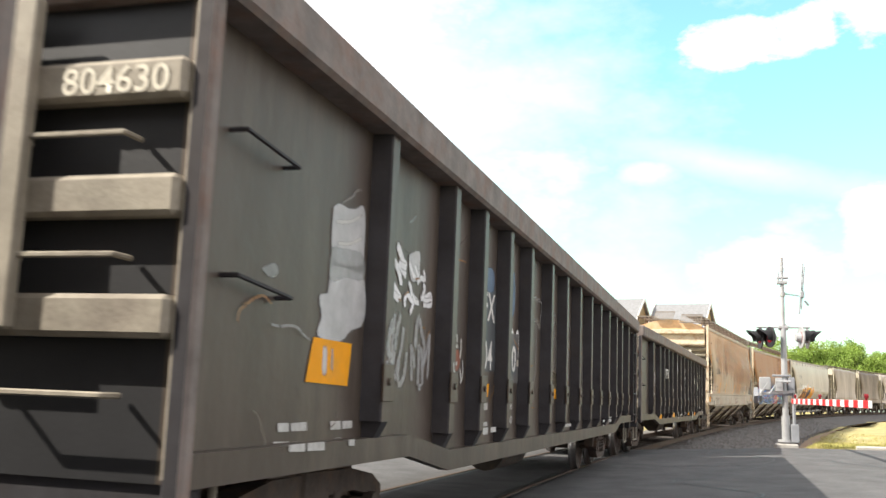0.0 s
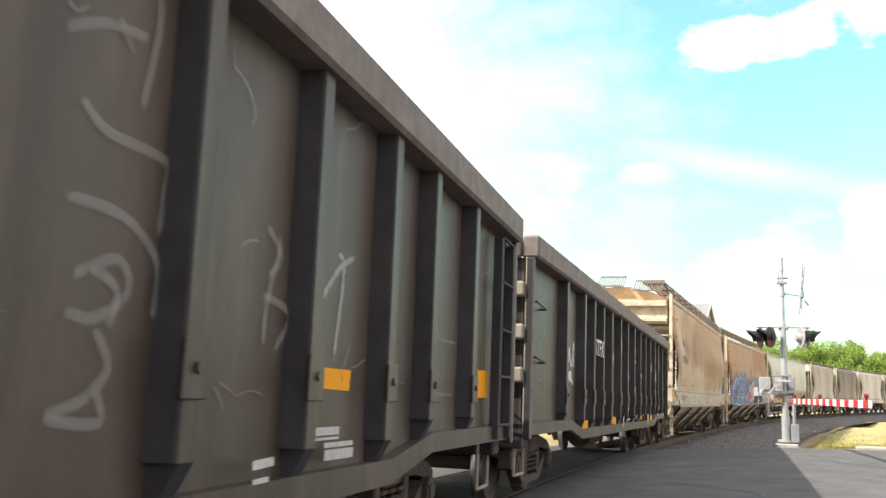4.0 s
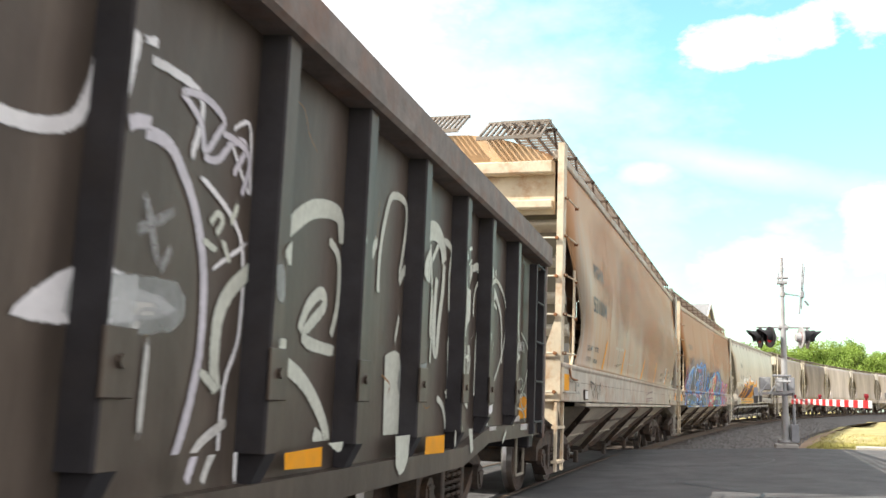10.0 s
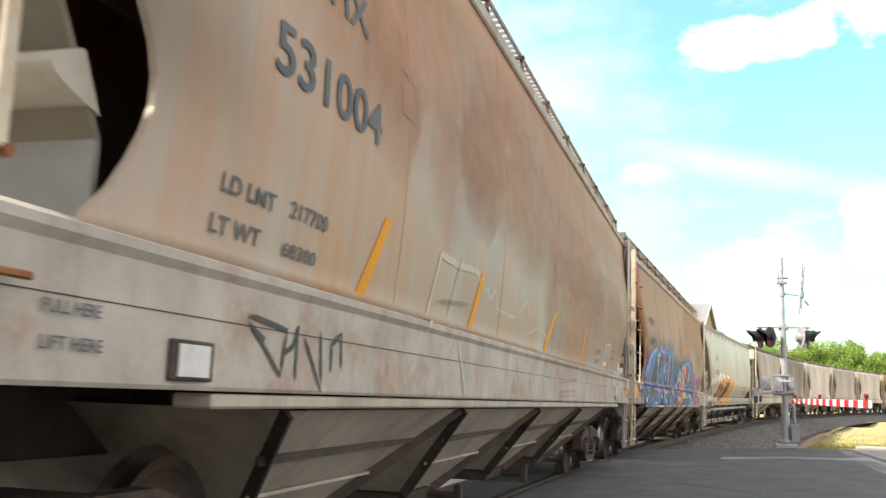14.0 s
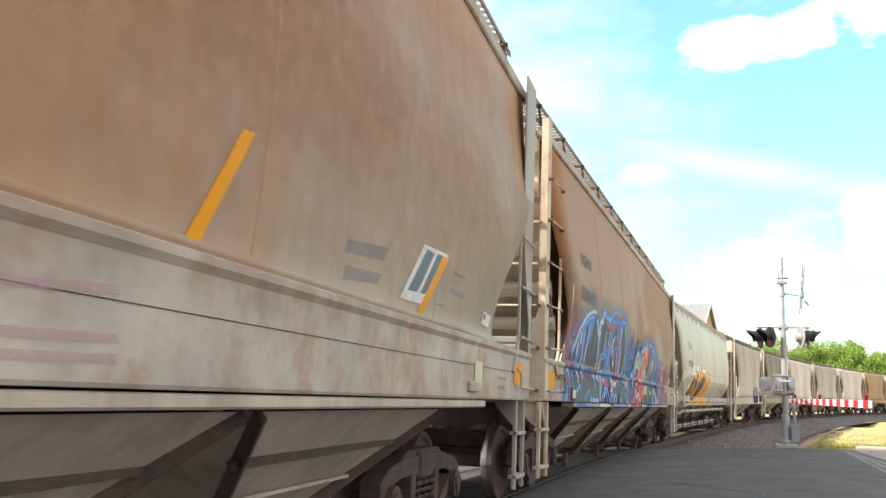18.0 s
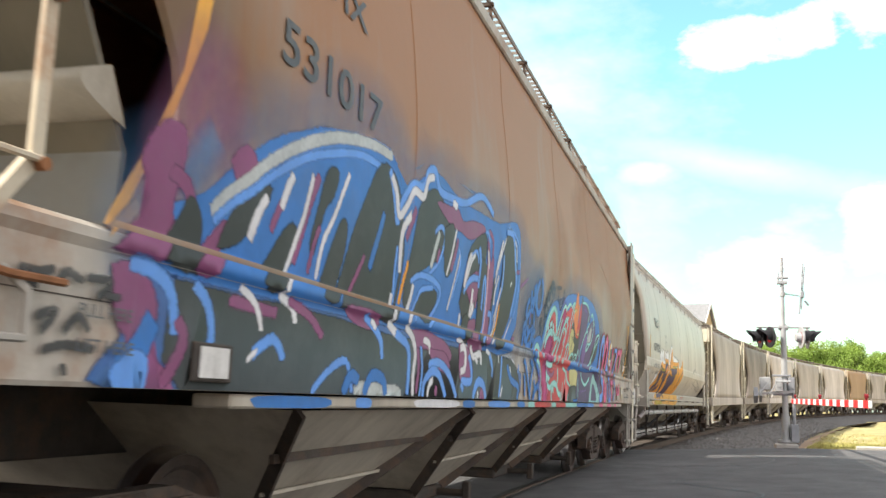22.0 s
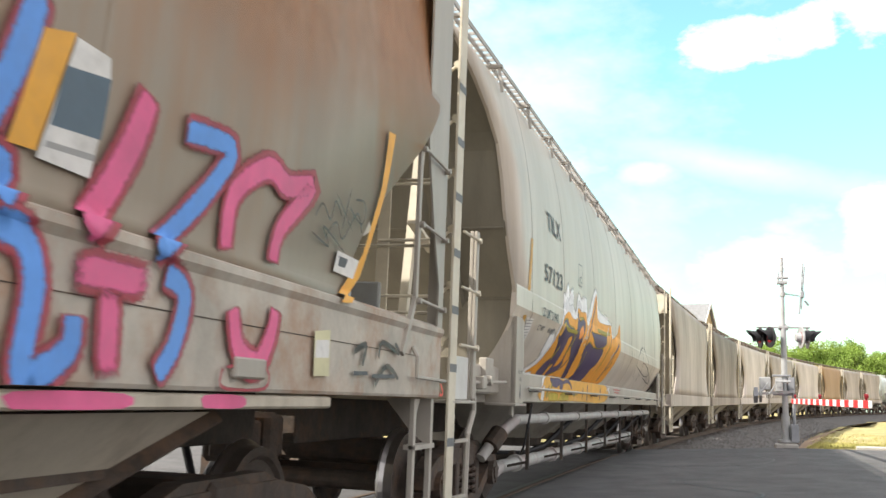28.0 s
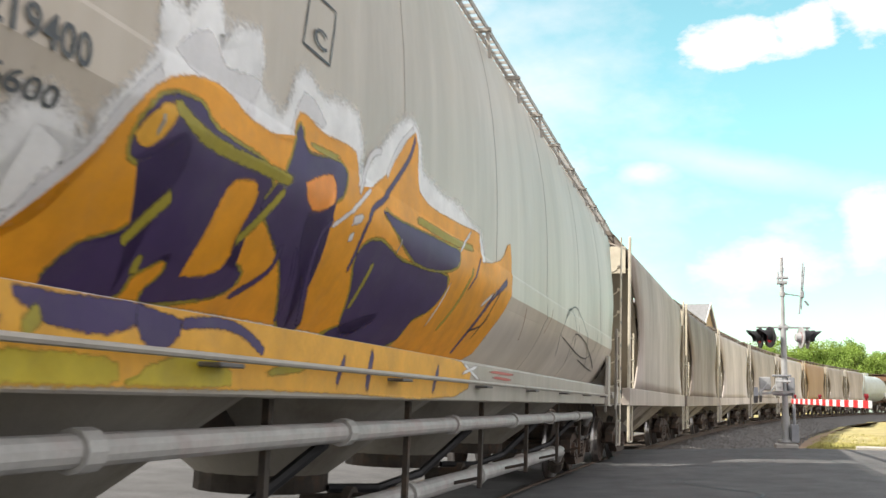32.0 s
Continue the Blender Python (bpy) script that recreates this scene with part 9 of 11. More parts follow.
area(p2, "violet", 5.797, 2.432, 5.907, 2.245, 6.004, 2.299, 6.033, 2.071, 6.025, 1.855, 6.046, 1.683, 5.885, 1.638, 5.872, 1.988)
area(p2, "violet", 5.454, 1.747, 5.631, 1.77, 5.613, 1.662, 5.472, 1.62)
line(p2, "blue_lt", 0.05, 5.54, 2.323, 5.611, 2.212, 5.605, 2.002)
line(p2, "blue_lt", 0.045, 5.207, 1.938, 5.307, 2.02, 5.438, 2.073, 5.587, 2.082)
line(p2, "blue_lt", 0.04, 5.742, 2.079, 5.771, 1.871, 5.758, 2.102, 5.82, 2.066, 5.879, 1.75, 5.766, 1.619)
line(p2, "blue_lt", 0.05, 6.422, 2.584, 6.694, 2.594, 6.823, 2.368, 6.898, 2.192, 6.764, 1.87)
line(p2, "blue_lt", 0.04, 6.282, 1.701, 6.267, 1.928, 6.376, 2.147, 6.36, 2.404)
line(p2, "blue_lt", 0.04, 5.979, 1.864, 6.093, 1.85, 6.107, 1.697)
line(p2, "white_tag", 0.055, 5.21, 1.969, 5.244, 2.09, 5.289, 2.185, 5.35, 2.23)
line(p2, "white_tag", 0.05, 5.456, 2.006, 5.466, 1.879, 5.513, 1.858, 5.451, 1.791)
line(p2, "white_tag", 0.03, 5.811, 2.362, 5.888, 2.178)
line(p2, "white_tag", 0.035, 6.114, 2.171, 6.198, 2.326, 6.322, 2.505)
line(p2, "white_tag", 0.03, 6.142, 1.937, 6.144, 2.062, 6.241, 2.205)
line(p2, "white_tag", 0.028, 6.043, 1.625, 6.209, 1.734, 6.247, 1.924, 6.343, 2.12)
line(p2, "white_tag", 0.02, 6.671, 2.153, 6.726, 2.21)
line(p2, "white_tag", 0.04, 5.185, 1.685, 5.192, 1.804)
line(p2, "pink_lt", 0.03, 5.895, 1.64, 5.908, 1.848, 5.841, 2.26)
line(p2, "orange", 0.03, 6.224, 1.692, 6.292, 1.789, 6.337, 1.991)
line(p2, "violet", 0.03, 6.856, 2.304, 7.035, 2.329)
line(p2, "violet", 0.03, 7.077, 1.731, 6.926, 1.735)
area(p2, "violet", 5.356, 1.615, 5.602, 1.622, 5.781, 1.582, 5.762, 1.51, 5.515, 1.512)
area(p2, "dark_olive", 5.489, 1.516, 5.88, 1.551, 6.325, 1.537, 7.035, 1.493, 7.2, 1.215, 6.001, 1.195, 5.232, 1.195, 5.212, 1.311, 5.507, 1.315)
area(p2, "violet", 5.173, 1.568, 5.298, 1.56, 5.466, 1.51, 5.513, 1.362, 5.208, 1.339)
line(p2, "white_tag", 0.05, 5.177, 1.541, 5.276, 1.56, 5.331, 1.51, 5.32, 1.413, 5.201, 1.385)
line(p2, "white_tag", 0.045, 5.454, 1.586, 5.541, 1.507, 5.758, 1.535, 5.789, 1.449)
line(p2, "white_tag", 0.03, 5.587, 1.513, 5.7, 1.457)
line(p2, "white_tag", 0.03, 5.935, 1.58, 6.089, 1.54, 6.139, 1.503)
line(p2, "white_tag", 0.022, 6.362, 1.572, 6.402, 1.479)
line(p2, "white_tag", 0.022, 6.805, 1.509, 6.919, 1.338)
line(p2, "blue_lt", 0.055, 5.211, 1.322, 5.493, 1.327, 5.503, 1.424, 5.417, 1.518)
line(p2, "blue_lt", 0.065, 5.577, 1.195, 5.629, 1.275, 5.731, 1.329, 5.886, 1.303, 5.978, 1.195)
line(p2, "white_tag", 0.035, 5.709, 1.195, 5.729, 1.262)
area(p2, "violet", 5.795, 1.195, 5.814, 1.266, 5.906, 1.213)
line(p2, "blue_lt", 0.045, 6.05, 1.554, 6.162, 1.452, 6.151, 1.37)
line(p2, "blue_lt", 0.045, 6.497, 1.567, 6.477, 1.396, 6.417, 1.203)
line(p2, "blue", 0.055, 6.702, 1.5, 6.88, 1.376, 7.184, 1.318, 7.139, 1.202)
line(p2, "blue_lt", 0.045, 5.213, 1.309, 5.304, 1.243)
line(p2, "white_tag", 0.028, 6.452, 1.204, 6.562, 1.32)
area(p2, "blue_haze", 7.431, 1.684, 7.344, 2, 7.433, 2.136, 7.686, 2.274, 8.107, 2.453, 8.22, 2.263, 8.167, 2.054, 7.981, 1.806, 7.745, 1.61)
line(p2, "blue", 0.06, 7.579, 2.141, 7.496, 2.101, 7.454, 2.01, 7.518, 1.975, 7.615, 2.044)
line(p2, "blue", 0.06, 7.62, 2.246, 7.651, 2.096, 7.655, 1.898)
line(p2, "blue", 0.06, 7.622, 2.094, 7.774, 2.183)
line(p2, "blue", 0.06, 7.773, 2.311, 7.771, 2.14, 7.71, 2.019)
line(p2, "blue", 0.06, 7.833, 2.336, 7.842, 2.174, 7.887, 2.077)
line(p2, "blue", 0.06, 8.017, 2.386, 7.901, 2.258, 7.918, 2.105, 8.049, 2.053, 8.159, 2.146, 8.176, 2.325, 8.086, 2.415)
line(p2, "blue", 0.05, 7.804, 2.067, 7.864, 1.924, 7.858, 1.829)
line(p2, "blue", 0.06, 7.423, 1.667, 7.415, 1.808, 7.414, 1.887, 7.497, 1.905, 7.489, 1.84, 7.421, 1.803)
line(p2, "blue", 0.05, 7.472, 1.824, 7.537, 1.764)
line(p2, "blue", 0.06, 7.554, 1.889, 7.508, 1.834, 7.528, 1.765, 7.599, 1.764, 7.621, 1.834, 7.554, 1.889)
line(p2, "blue", 0.06, 7.758, 1.874, 7.656, 1.828, 7.603, 1.753, 7.665, 1.702, 7.763, 1.745)
line(p2, "blue", 0.06, 7.793, 1.938, 7.796, 1.732, 7.797, 1.635)
line(p2, "blue", 0.06, 7.973, 1.883, 7.838, 1.805, 7.988, 1.764)
line(p2, "violet", 0.03, 7.659, 1.955, 7.666, 2.037)
line(p2, "blue", 0.05, 7.421, 1.548, 7.503, 1.54, 7.636, 1.381, 7.7, 1.267, 7.758, 1.201)
line(p2, "blue", 0.055, 7.9, 1.553, 7.778, 1.394, 7.729, 1.23)
line(p2, "blue", 0.05, 7.75, 1.579, 7.875, 1.53)
line(p2, "blue", 0.055, 7.49, 1.23, 7.489, 1.368, 7.437, 1.446)
line(p2, "blue", 0.055, 8.043, 1.573, 8.178, 1.466, 8.217, 1.388, 8.035, 1.329)
line(p2, "blue", 0.06, 8.228, 1.362, 8.014, 1.311, 7.86, 1.195)
line(p2, "blue", 0.05, 7.913, 1.196, 7.965, 1.311, 7.922, 1.407)
line(p2, "black_tag", 0.04, 8.285, 2.187, 8.37, 2.076)
line(p2, "black_tag", 0.04, 8.396, 2.267, 8.457, 2.142)
line(p2, "black_tag", 0.04, 8.31, 2.121, 8.443, 2.196)
line(p2, "black_tag", 0.04, 8.469, 2.147, 8.474, 2.31, 8.613, 2.222)
line(p2, "black_tag", 0.04, 8.47, 2.221, 8.571, 2.278)
line(p2, "black_tag", 0.04, 8.61, 2.232, 8.548, 2.357, 8.67, 2.376, 8.59, 2.293)
line(p2, "black_tag", 0.04, 8.764, 2.29, 8.661, 2.418, 8.806, 2.446, 8.714, 2.355)
line(p2, "black_tag", 0.04, 8.772, 2.411, 8.862, 2.381)
line(p2, "black_tag", 0.04, 8.925, 2.444, 8.78, 2.249)
line(p2, "black_tag", 0.04, 8.134, 1.989, 8.214, 1.855)
line(p2, "black_tag", 0.04, 8.134, 1.989, 8.241, 2.008, 8.181, 1.935, 8.27, 1.925, 8.22, 1.856)
line(p2, "black_tag", 0.045, 8.286, 1.971, 8.314, 1.965)
line(p2, "black_tag", 0.04, 8.339, 2.034, 8.418, 1.92, 8.498, 2.004, 8.429, 2.068, 8.339, 2.034)
line(p2, "black_tag", 0.04, 8.492, 1.999, 8.533, 2.149, 8.646, 2.101)
line(p2, "black_tag", 0.04, 8.502, 2.061, 8.601, 2.115)
line(p2, "black_tag", 0.04, 8.61, 2.197, 8.67, 2.164)
line(p2, "black_tag", 0.04, 8.744, 2.27, 8.638, 2.099)
line(p2, "black_tag", 0.04, 8.98, 2.426, 9.339, 2.456)
line(p2, "black_tag", 0.04, 9.109, 2.425, 9.125, 2.237)
line(p2, "black_tag", 0.04, 9.21, 2.335, 9.292, 2.195, 9.543, 2.498)
area(p2, "blue_haze", 7.86, 1.629, 7.917, 1.775, 8.259, 1.869, 8.377, 1.974, 8.574, 2.161, 8.88, 2.307, 9.307, 2.255, 9.767, 2.46, 10.49, 2.578, 11.494, 2.63, 12.546, 2.516, 13.175, 2.203, 13.028, 1.59, 10.541, 1.516, 8.327, 1.594)
area(p2, "blue", 7.887, 1.634, 7.954, 1.752, 8.074, 1.809, 8.271, 1.833, 8.348, 1.8, 8.433, 1.948, 8.588, 2.112, 8.845, 2.236, 9.086, 2.271, 9.28, 2.172, 9.499, 2.305, 9.777, 2.411, 10.301, 2.481, 10.615, 2.494, 10.962, 2.536, 11.507, 2.548, 12.173, 2.49, 12.805, 2.2, 12.717, 1.617, 10.541, 1.516, 8.345, 1.6, 7.995, 1.592)
area(p2, "blue", 8.212, 1.2, 8.172, 1.358, 8.205, 1.468, 8.028, 1.571, 8.294, 1.571, 8.35, 1.445, 8.405, 1.203)
area(p2, "red", 8.082, 1.703, 8.171, 1.71, 8.214, 1.653, 8.324, 1.636, 8.452, 1.691, 8.476, 1.795, 8.561, 1.915, 8.695, 2.064, 8.866, 2.159, 8.997, 2.175, 9.077, 2.099, 9.149, 1.97, 9.156, 1.87, 9.322, 2.004, 9.527, 2.205, 9.73, 2.281, 9.828, 2.219, 10.057, 2.315, 10.333, 2.347, 10.532, 2.376, 10.381, 2.184, 10.276, 1.949, 9.981, 1.591, 9.045, 1.587, 8.364, 1.595, 8.185, 1.601, 8.025, 1.64)
area(p2, "red", 8.251, 1.575, 8.368, 1.571, 9.05, 1.554, 10.071, 1.547, 10.149, 1.374, 10.106, 1.315, 9.885, 1.195, 9.001, 1.195, 8.352, 1.195, 8.318, 1.294, 8.369, 1.315, 8.278, 1.439)
line(p2, "teal", 0.05, 8.037, 1.616, 8.047, 1.697, 8.128, 1.742, 8.276, 1.71, 8.326, 1.628)
line(p2, "teal", 0.05, 8.326, 1.628, 8.46, 1.782, 8.541, 1.911, 8.692, 2.074, 8.861, 2.176, 9.027, 2.171, 9.115, 2.108, 9.146, 1.945, 9.05, 1.851)
line(p2, "teal", 0.05, 8.038, 1.607, 8.191, 1.558, 8.285, 1.439, 8.261, 1.324, 8.341, 1.31, 8.287, 1.198)
area(p2, "magenta_haze", 8.481, 1.595, 8.588, 1.712, 8.774, 1.829, 8.93, 1.812, 8.742, 1.65)
area(p2, "magenta_haze", 8.359, 1.503, 8.451, 1.532, 8.596, 1.386, 8.581, 1.206, 8.481, 1.205)
line(p2, "pink", 0.04, 8.658, 1.258, 8.722, 1.478)
area(p2, "magenta_haze", 8.594, 1.692, 8.674, 1.784, 8.853, 1.822, 8.831, 1.729, 8.631, 1.641)
area(p2, "magenta_haze", 9.554, 2.232, 9.649, 2.199, 9.557, 2.069, 9.433, 1.957, 9.472, 2.085)
line(p2, "teal", 0.045, 8.487, 1.934, 8.582, 2.04, 8.718, 2.134, 8.884, 2.193, 9.006, 2.161, 9.097, 2.05, 9.164, 1.926, 9.089, 1.868, 9.014, 1.922, 8.956, 1.973, 8.905, 2.008, 8.936, 1.917, 8.826, 1.916)
line(p2, "teal", 0.032, 8.527, 1.787, 8.608, 1.863, 8.724, 1.928, 8.842, 1.948, 8.922, 1.91)
line(p2, "teal", 0.032, 8.542, 1.734, 8.636, 1.84, 8.755, 1.905, 8.851, 1.916)
line(p2, "teal", 0.05, 8.625, 1.941, 8.67, 1.973)
line(p2, "teal", 0.05, 8.711, 1.978, 8.874, 2.04)
line(p2, "teal", 0.04, 9.138, 1.889, 9.272, 2.01, 9.38, 2.137, 9.547, 2.261, 9.672, 2.281, 9.742, 2.223)
line(p2, "teal", 0.035, 9.676, 2.228, 9.855, 2.31, 9.961, 2.339, 10.07, 2.335)
line(p2, "teal", 0.035, 9.117, 1.875, 9.24, 1.891, 9.331, 1.932, 9.421, 2.061, 9.489, 2.122)
line(p2, "teal", 0.032, 8.914, 1.582, 8.995, 1.664, 9.176, 1.786, 9.312, 1.88, 9.395, 1.867, 9.359, 1.9, 9.262, 1.907)
line(p2, "teal", 0.03, 9.47, 1.962, 9.61, 2.032, 9.748, 2.013, 9.777, 1.951, 9.632, 1.837)
line(p2, "teal", 0.028, 8.976, 1.608, 9.129, 1.741, 9.295, 1.848)
line(p2, "teal", 0.04, 9.215, 1.594, 9.296, 1.719, 9.427, 1.858, 9.524, 1.979, 9.715, 2.122, 9.807, 2.158, 9.884, 2.064)
line(p2, "teal", 0.03, 9.527, 1.62, 9.69, 1.791, 9.804, 1.983, 9.921, 2.104)
line(p2, "teal", 0.03, 9.725, 2.089, 9.945, 2.197)
line(p2, "teal", 0.03, 9.824, 1.661, 9.997, 1.847, 10.072, 2.091, 10.143, 2.228, 10.297, 2.374)
line(p2, "teal", 0.035, 10.068, 2.297, 10.318, 2.388, 10.286, 2.267, 10.197, 2.05, 10.111, 1.821, 9.969, 1.66)
line(p2, "teal", 0.03, 9.861, 1.817, 10.038, 1.877, 10.116, 1.822, 9.997, 1.685)
line(p2, "teal", 0.03, 9.452, 1.613, 9.5, 1.698, 9.562, 1.688, 9.497, 1.619)
line(p2, "teal", 0.05, 9.606, 1.979, 9.643, 1.996)
line(p2, "pink", 0.035, 9.731, 1.798, 9.848, 1.993)
area(p2, "dark_olive", 10.24, 1.701, 10.178, 2.021, 10.402, 2.171, 10.818, 2.188, 10.936, 2.515, 11.035, 2.44, 10.967, 2.221, 10.88, 2.007, 10.831, 1.754, 10.567, 1.719)
area(p2, "yellow_p", 10.116, 1.957, 10.197, 2.05, 10.357, 2.036, 10.392, 1.919, 10.512, 1.889, 10.417, 1.774, 10.258, 1.727, 10.171, 1.808)
line(p2, "dark_olive", 0.02, 10.286, 1.803, 10.327, 1.931, 10.247, 1.988)
area(p2, "flame", 10.295, 2.214, 10.362, 2.312, 10.527, 2.543, 10.627, 2.467, 10.562, 2.315, 10.699, 2.406, 10.656, 2.232, 10.531, 2.016, 10.665, 1.989, 10.424, 2.1, 10.372, 2.164)
line(p2, "yellow_p", 0.025, 10.309, 2.273, 10.491, 2.322, 10.488, 2.212)
area(p2, "red", 10.595, 2.028, 10.724, 2.249, 10.88, 2.428, 10.883, 2.287, 10.766, 2.008)
line(p2, "yellow_p", 0.02, 10.632, 2.041, 10.764, 2.035, 10.695, 2.107)
line(p2, "teal", 0.03, 10.125, 1.658, 10.304, 1.757, 10.493, 1.773, 10.592, 1.692)
line(p2, "teal", 0.03, 10.61, 1.776, 10.752, 1.77, 10.645, 1.652)
area(p2, "violet_d", 10.925, 2.446, 11.351, 2.462, 11.637, 2.371, 11.726, 2.286, 11.499, 2.271, 11.362, 2.095, 11.072, 1.927, 10.987, 1.746, 10.752, 1.651, 10.775, 1.714, 10.9, 1.955, 10.945, 2.188)
area(p2, "violet_d", 11.059, 1.657, 11.186, 1.858, 11.373, 2.066, 11.744, 2.23, 12.192, 2.317, 12.361, 2.132, 12.772, 2.178, 12.582, 1.943, 11.928, 1.664)
area(p2, "violet_lt", 11.229, 1.761, 11.307, 1.995, 11.587, 2.072, 11.548, 1.878, 11.435, 1.704)
line(p2, "violet_lt", 0.03, 11.089, 2.396, 11.371, 2.374, 11.314, 2.238)
area(p2, "dark_olive", 12.066, 1.811, 12.295, 1.979, 12.668, 2.067, 12.616, 1.873, 12.172, 1.72)
line(p2, "teal", 0.03, 10.947, 2.46, 11.348, 2.477, 11.633, 2.387, 11.508, 2.241)
line(p2, "teal", 0.03, 11.051, 1.692, 11.094, 1.873, 11.367, 2.081, 11.565, 2.132, 11.611, 2.013, 11.548, 1.878, 11.817, 1.98, 11.948, 2.27)
line(p2, "teal", 0.03, 11.849, 2.368, 12.042, 2.357, 12.106, 2.161, 11.922, 1.995, 11.607, 1.974)
line(p2, "teal", 0.028, 11.778, 2.336, 11.959, 2.398, 12.216, 2.243)
line(p2, "teal", 0.03, 12.329, 1.905, 12.504, 2.118, 12.808, 2.164, 12.668, 2.067, 12.435, 1.961, 12.238, 1.831, 11.953, 1.692)
line(p2, "teal", 0.03, 10.775, 1.714, 10.867, 1.846, 10.956, 1.764)
line(p2, "teal", 0.025, 11.444, 2.135, 11.734, 2.261)
area(p2, "pale_grey", 11.598, 1.995, 11.735, 2.13, 11.911, 2.202, 11.899, 2.052)
line(p2, "teal", 0.025, 11.673, 1.61, 12.155, 1.752, 12.144, 1.632)
line(p2, "teal", 0.05, 8.54, 1.592, 8.755, 1.575, 8.932, 1.585)
line(p2, "teal", 0.045, 9.267, 1.565, 9.303, 1.465, 9.246, 1.386)
line(p2, "teal", 0.06, 8.632, 1.381, 8.791, 1.339, 8.984, 1.382, 9.184, 1.381, 9.36, 1.29, 9.512, 1.269, 9.479, 1.199)
line(p2, "teal", 0.05, 8.935, 1.195, 8.9, 1.255, 8.916, 1.317, 8.992, 1.33, 9.032, 1.281)
line(p2, "teal", 0.03, 9.591, 1.2, 9.623, 1.38, 9.647, 1.405)
line(p2, "teal", 0.03, 9.613, 1.576, 9.706, 1.567, 9.846, 1.52, 9.768, 1.385)
line(p2, "teal", 0.035, 9.877, 1.566, 9.952, 1.444, 10.109, 1.401, 10.157, 1.365, 9.979, 1.206)
area(p2, "teal", 8.65, 1.471, 8.776, 1.442, 8.669, 1.413)
area(p2, "teal", 8.567, 1.516, 8.611, 1.523, 8.626, 1.425, 8.588, 1.405)
line(p2, "violet", 0.04, 8.546, 1.554, 8.677, 1.504, 8.867, 1.468, 9.073, 1.526)
area(p2, "yellow_p", 10.117, 1.559, 10.536, 1.577, 10.797, 1.531, 10.777, 1.425, 10.477, 1.339, 10.204, 1.414)
area(p2, "dark_olive", 10.067, 1.207, 10.169, 1.359, 10.786, 1.365, 10.739, 1.21)
area(p2, "indigo", 10.813, 1.57, 11.677, 1.579, 12.856, 1.594, 13.114, 1.201, 10.87, 1.195)
area(p2, "violet_lt", 12.324, 1.448, 12.539, 1.508, 13.012, 1.258, 12.761, 1.236)
line(p2, "teal", 0.035, 11.082, 1.583, 11.18, 1.483, 11.502, 1.426, 11.919, 1.532)
line(p2, "teal", 0.03, 10.832, 1.539, 10.867, 1.211)
area(p2, "pale_teal", 11.859, 1.202, 12.154, 1.514, 12.4, 1.546, 12.987, 1.212)
area(p2, "indigo", 12.11, 1.244, 12.261, 1.451, 12.687, 1.253)
line(p2, "teal", 0.03, 12.508, 1.535, 13.112, 1.221)
line(p2, "violet_lt", 0.018, 11.001, 1.321, 11.158, 1.346, 11.086, 1.283)
line(p2, "violet_lt", 0.018, 11.203, 1.328, 11.33, 1.347, 11.299, 1.26)
line(p2, "violet_lt", 0.018, 11.377, 1.334, 11.609, 1.358, 11.531, 1.235)
line(p2, "blue", 0.035, 10.793, 1.223, 10.592, 1.208, 10.465, 1.218)
line(p2, "brick", 0.2, 13.181, 1.565, 13.124, 1.702, 13.104, 1.844, 13.144, 2.023, 13.237, 2.119, 13.385, 2.158, 13.443, 2.076, 13.44, 1.956, 13.378, 1.869)
line(p2, "brick", 0.2, 13.218, 1.541, 13.354, 1.512, 13.423, 1.428, 13.362, 1.296, 13.185, 1.258, 13.06, 1.279)
line(p2, "brick", 0.2, 13.795, 1.712, 13.906, 1.915, 13.916, 2.094, 13.795, 2.164, 13.654, 2.054, 13.536, 1.828, 13.437, 1.61)
line(p2, "brick", 0.18, 13.504, 1.565, 13.604, 1.48, 13.625, 1.347, 13.701, 1.245, 13.793, 1.266, 13.853, 1.362, 13.83, 1.506)
line(p2, "brick", 0.14, 14.197, 2.218, 14.143, 1.992, 14.033, 1.765, 13.897, 1.622)
line(p2, "brick", 0.13, 14.028, 1.724, 14.166, 1.737, 14.131, 1.63)
line(p2, "brick", 0.13, 14.022, 1.566, 14.071, 1.199)
line(p2, "brick", 0.13, 14.109, 1.597, 14.25, 1.569, 14.312, 1.455, 14.295, 1.223, 14.469, 1.291, 14.486, 1.404)
line(p2, "brick", 0.16, 14.74, 2.116, 14.686, 1.931, 14.589, 1.75, 14.519, 1.616)
line(p2, "brick", 0.13, 14.433, 1.525, 14.878, 1.526)
line(p2, "brick", 0.14, 14.642, 1.501, 14.66, 1.208)
line(p2, "brick", 0.12, 14.946, 2.058, 15.307, 2.079, 15.201, 1.924, 15.004, 1.738, 14.852, 1.615)
line(p2, "brick", 0.12, 14.92, 1.574, 15.069, 1.518, 15.018, 1.34, 14.911, 1.235)
line(p2, "brick", 0.13, 15.369, 1.7, 15.365, 1.924, 15.613, 2.087, 15.824, 2.054, 16.097, 2.115, 15.805, 1.876, 15.769, 1.717)
line(p2, "brick", 0.13, 15.411, 1.514, 15.481, 1.361, 15.651, 1.306, 15.769, 1.431, 15.796, 1.543)
line(p2, "blue_lt", 0.12, 13.181, 1.565, 13.124, 1.702, 13.104, 1.844, 13.144, 2.023, 13.237, 2.119, 13.385, 2.158, 13.44, 2.075, 13.44, 1.956, 13.382, 1.874)
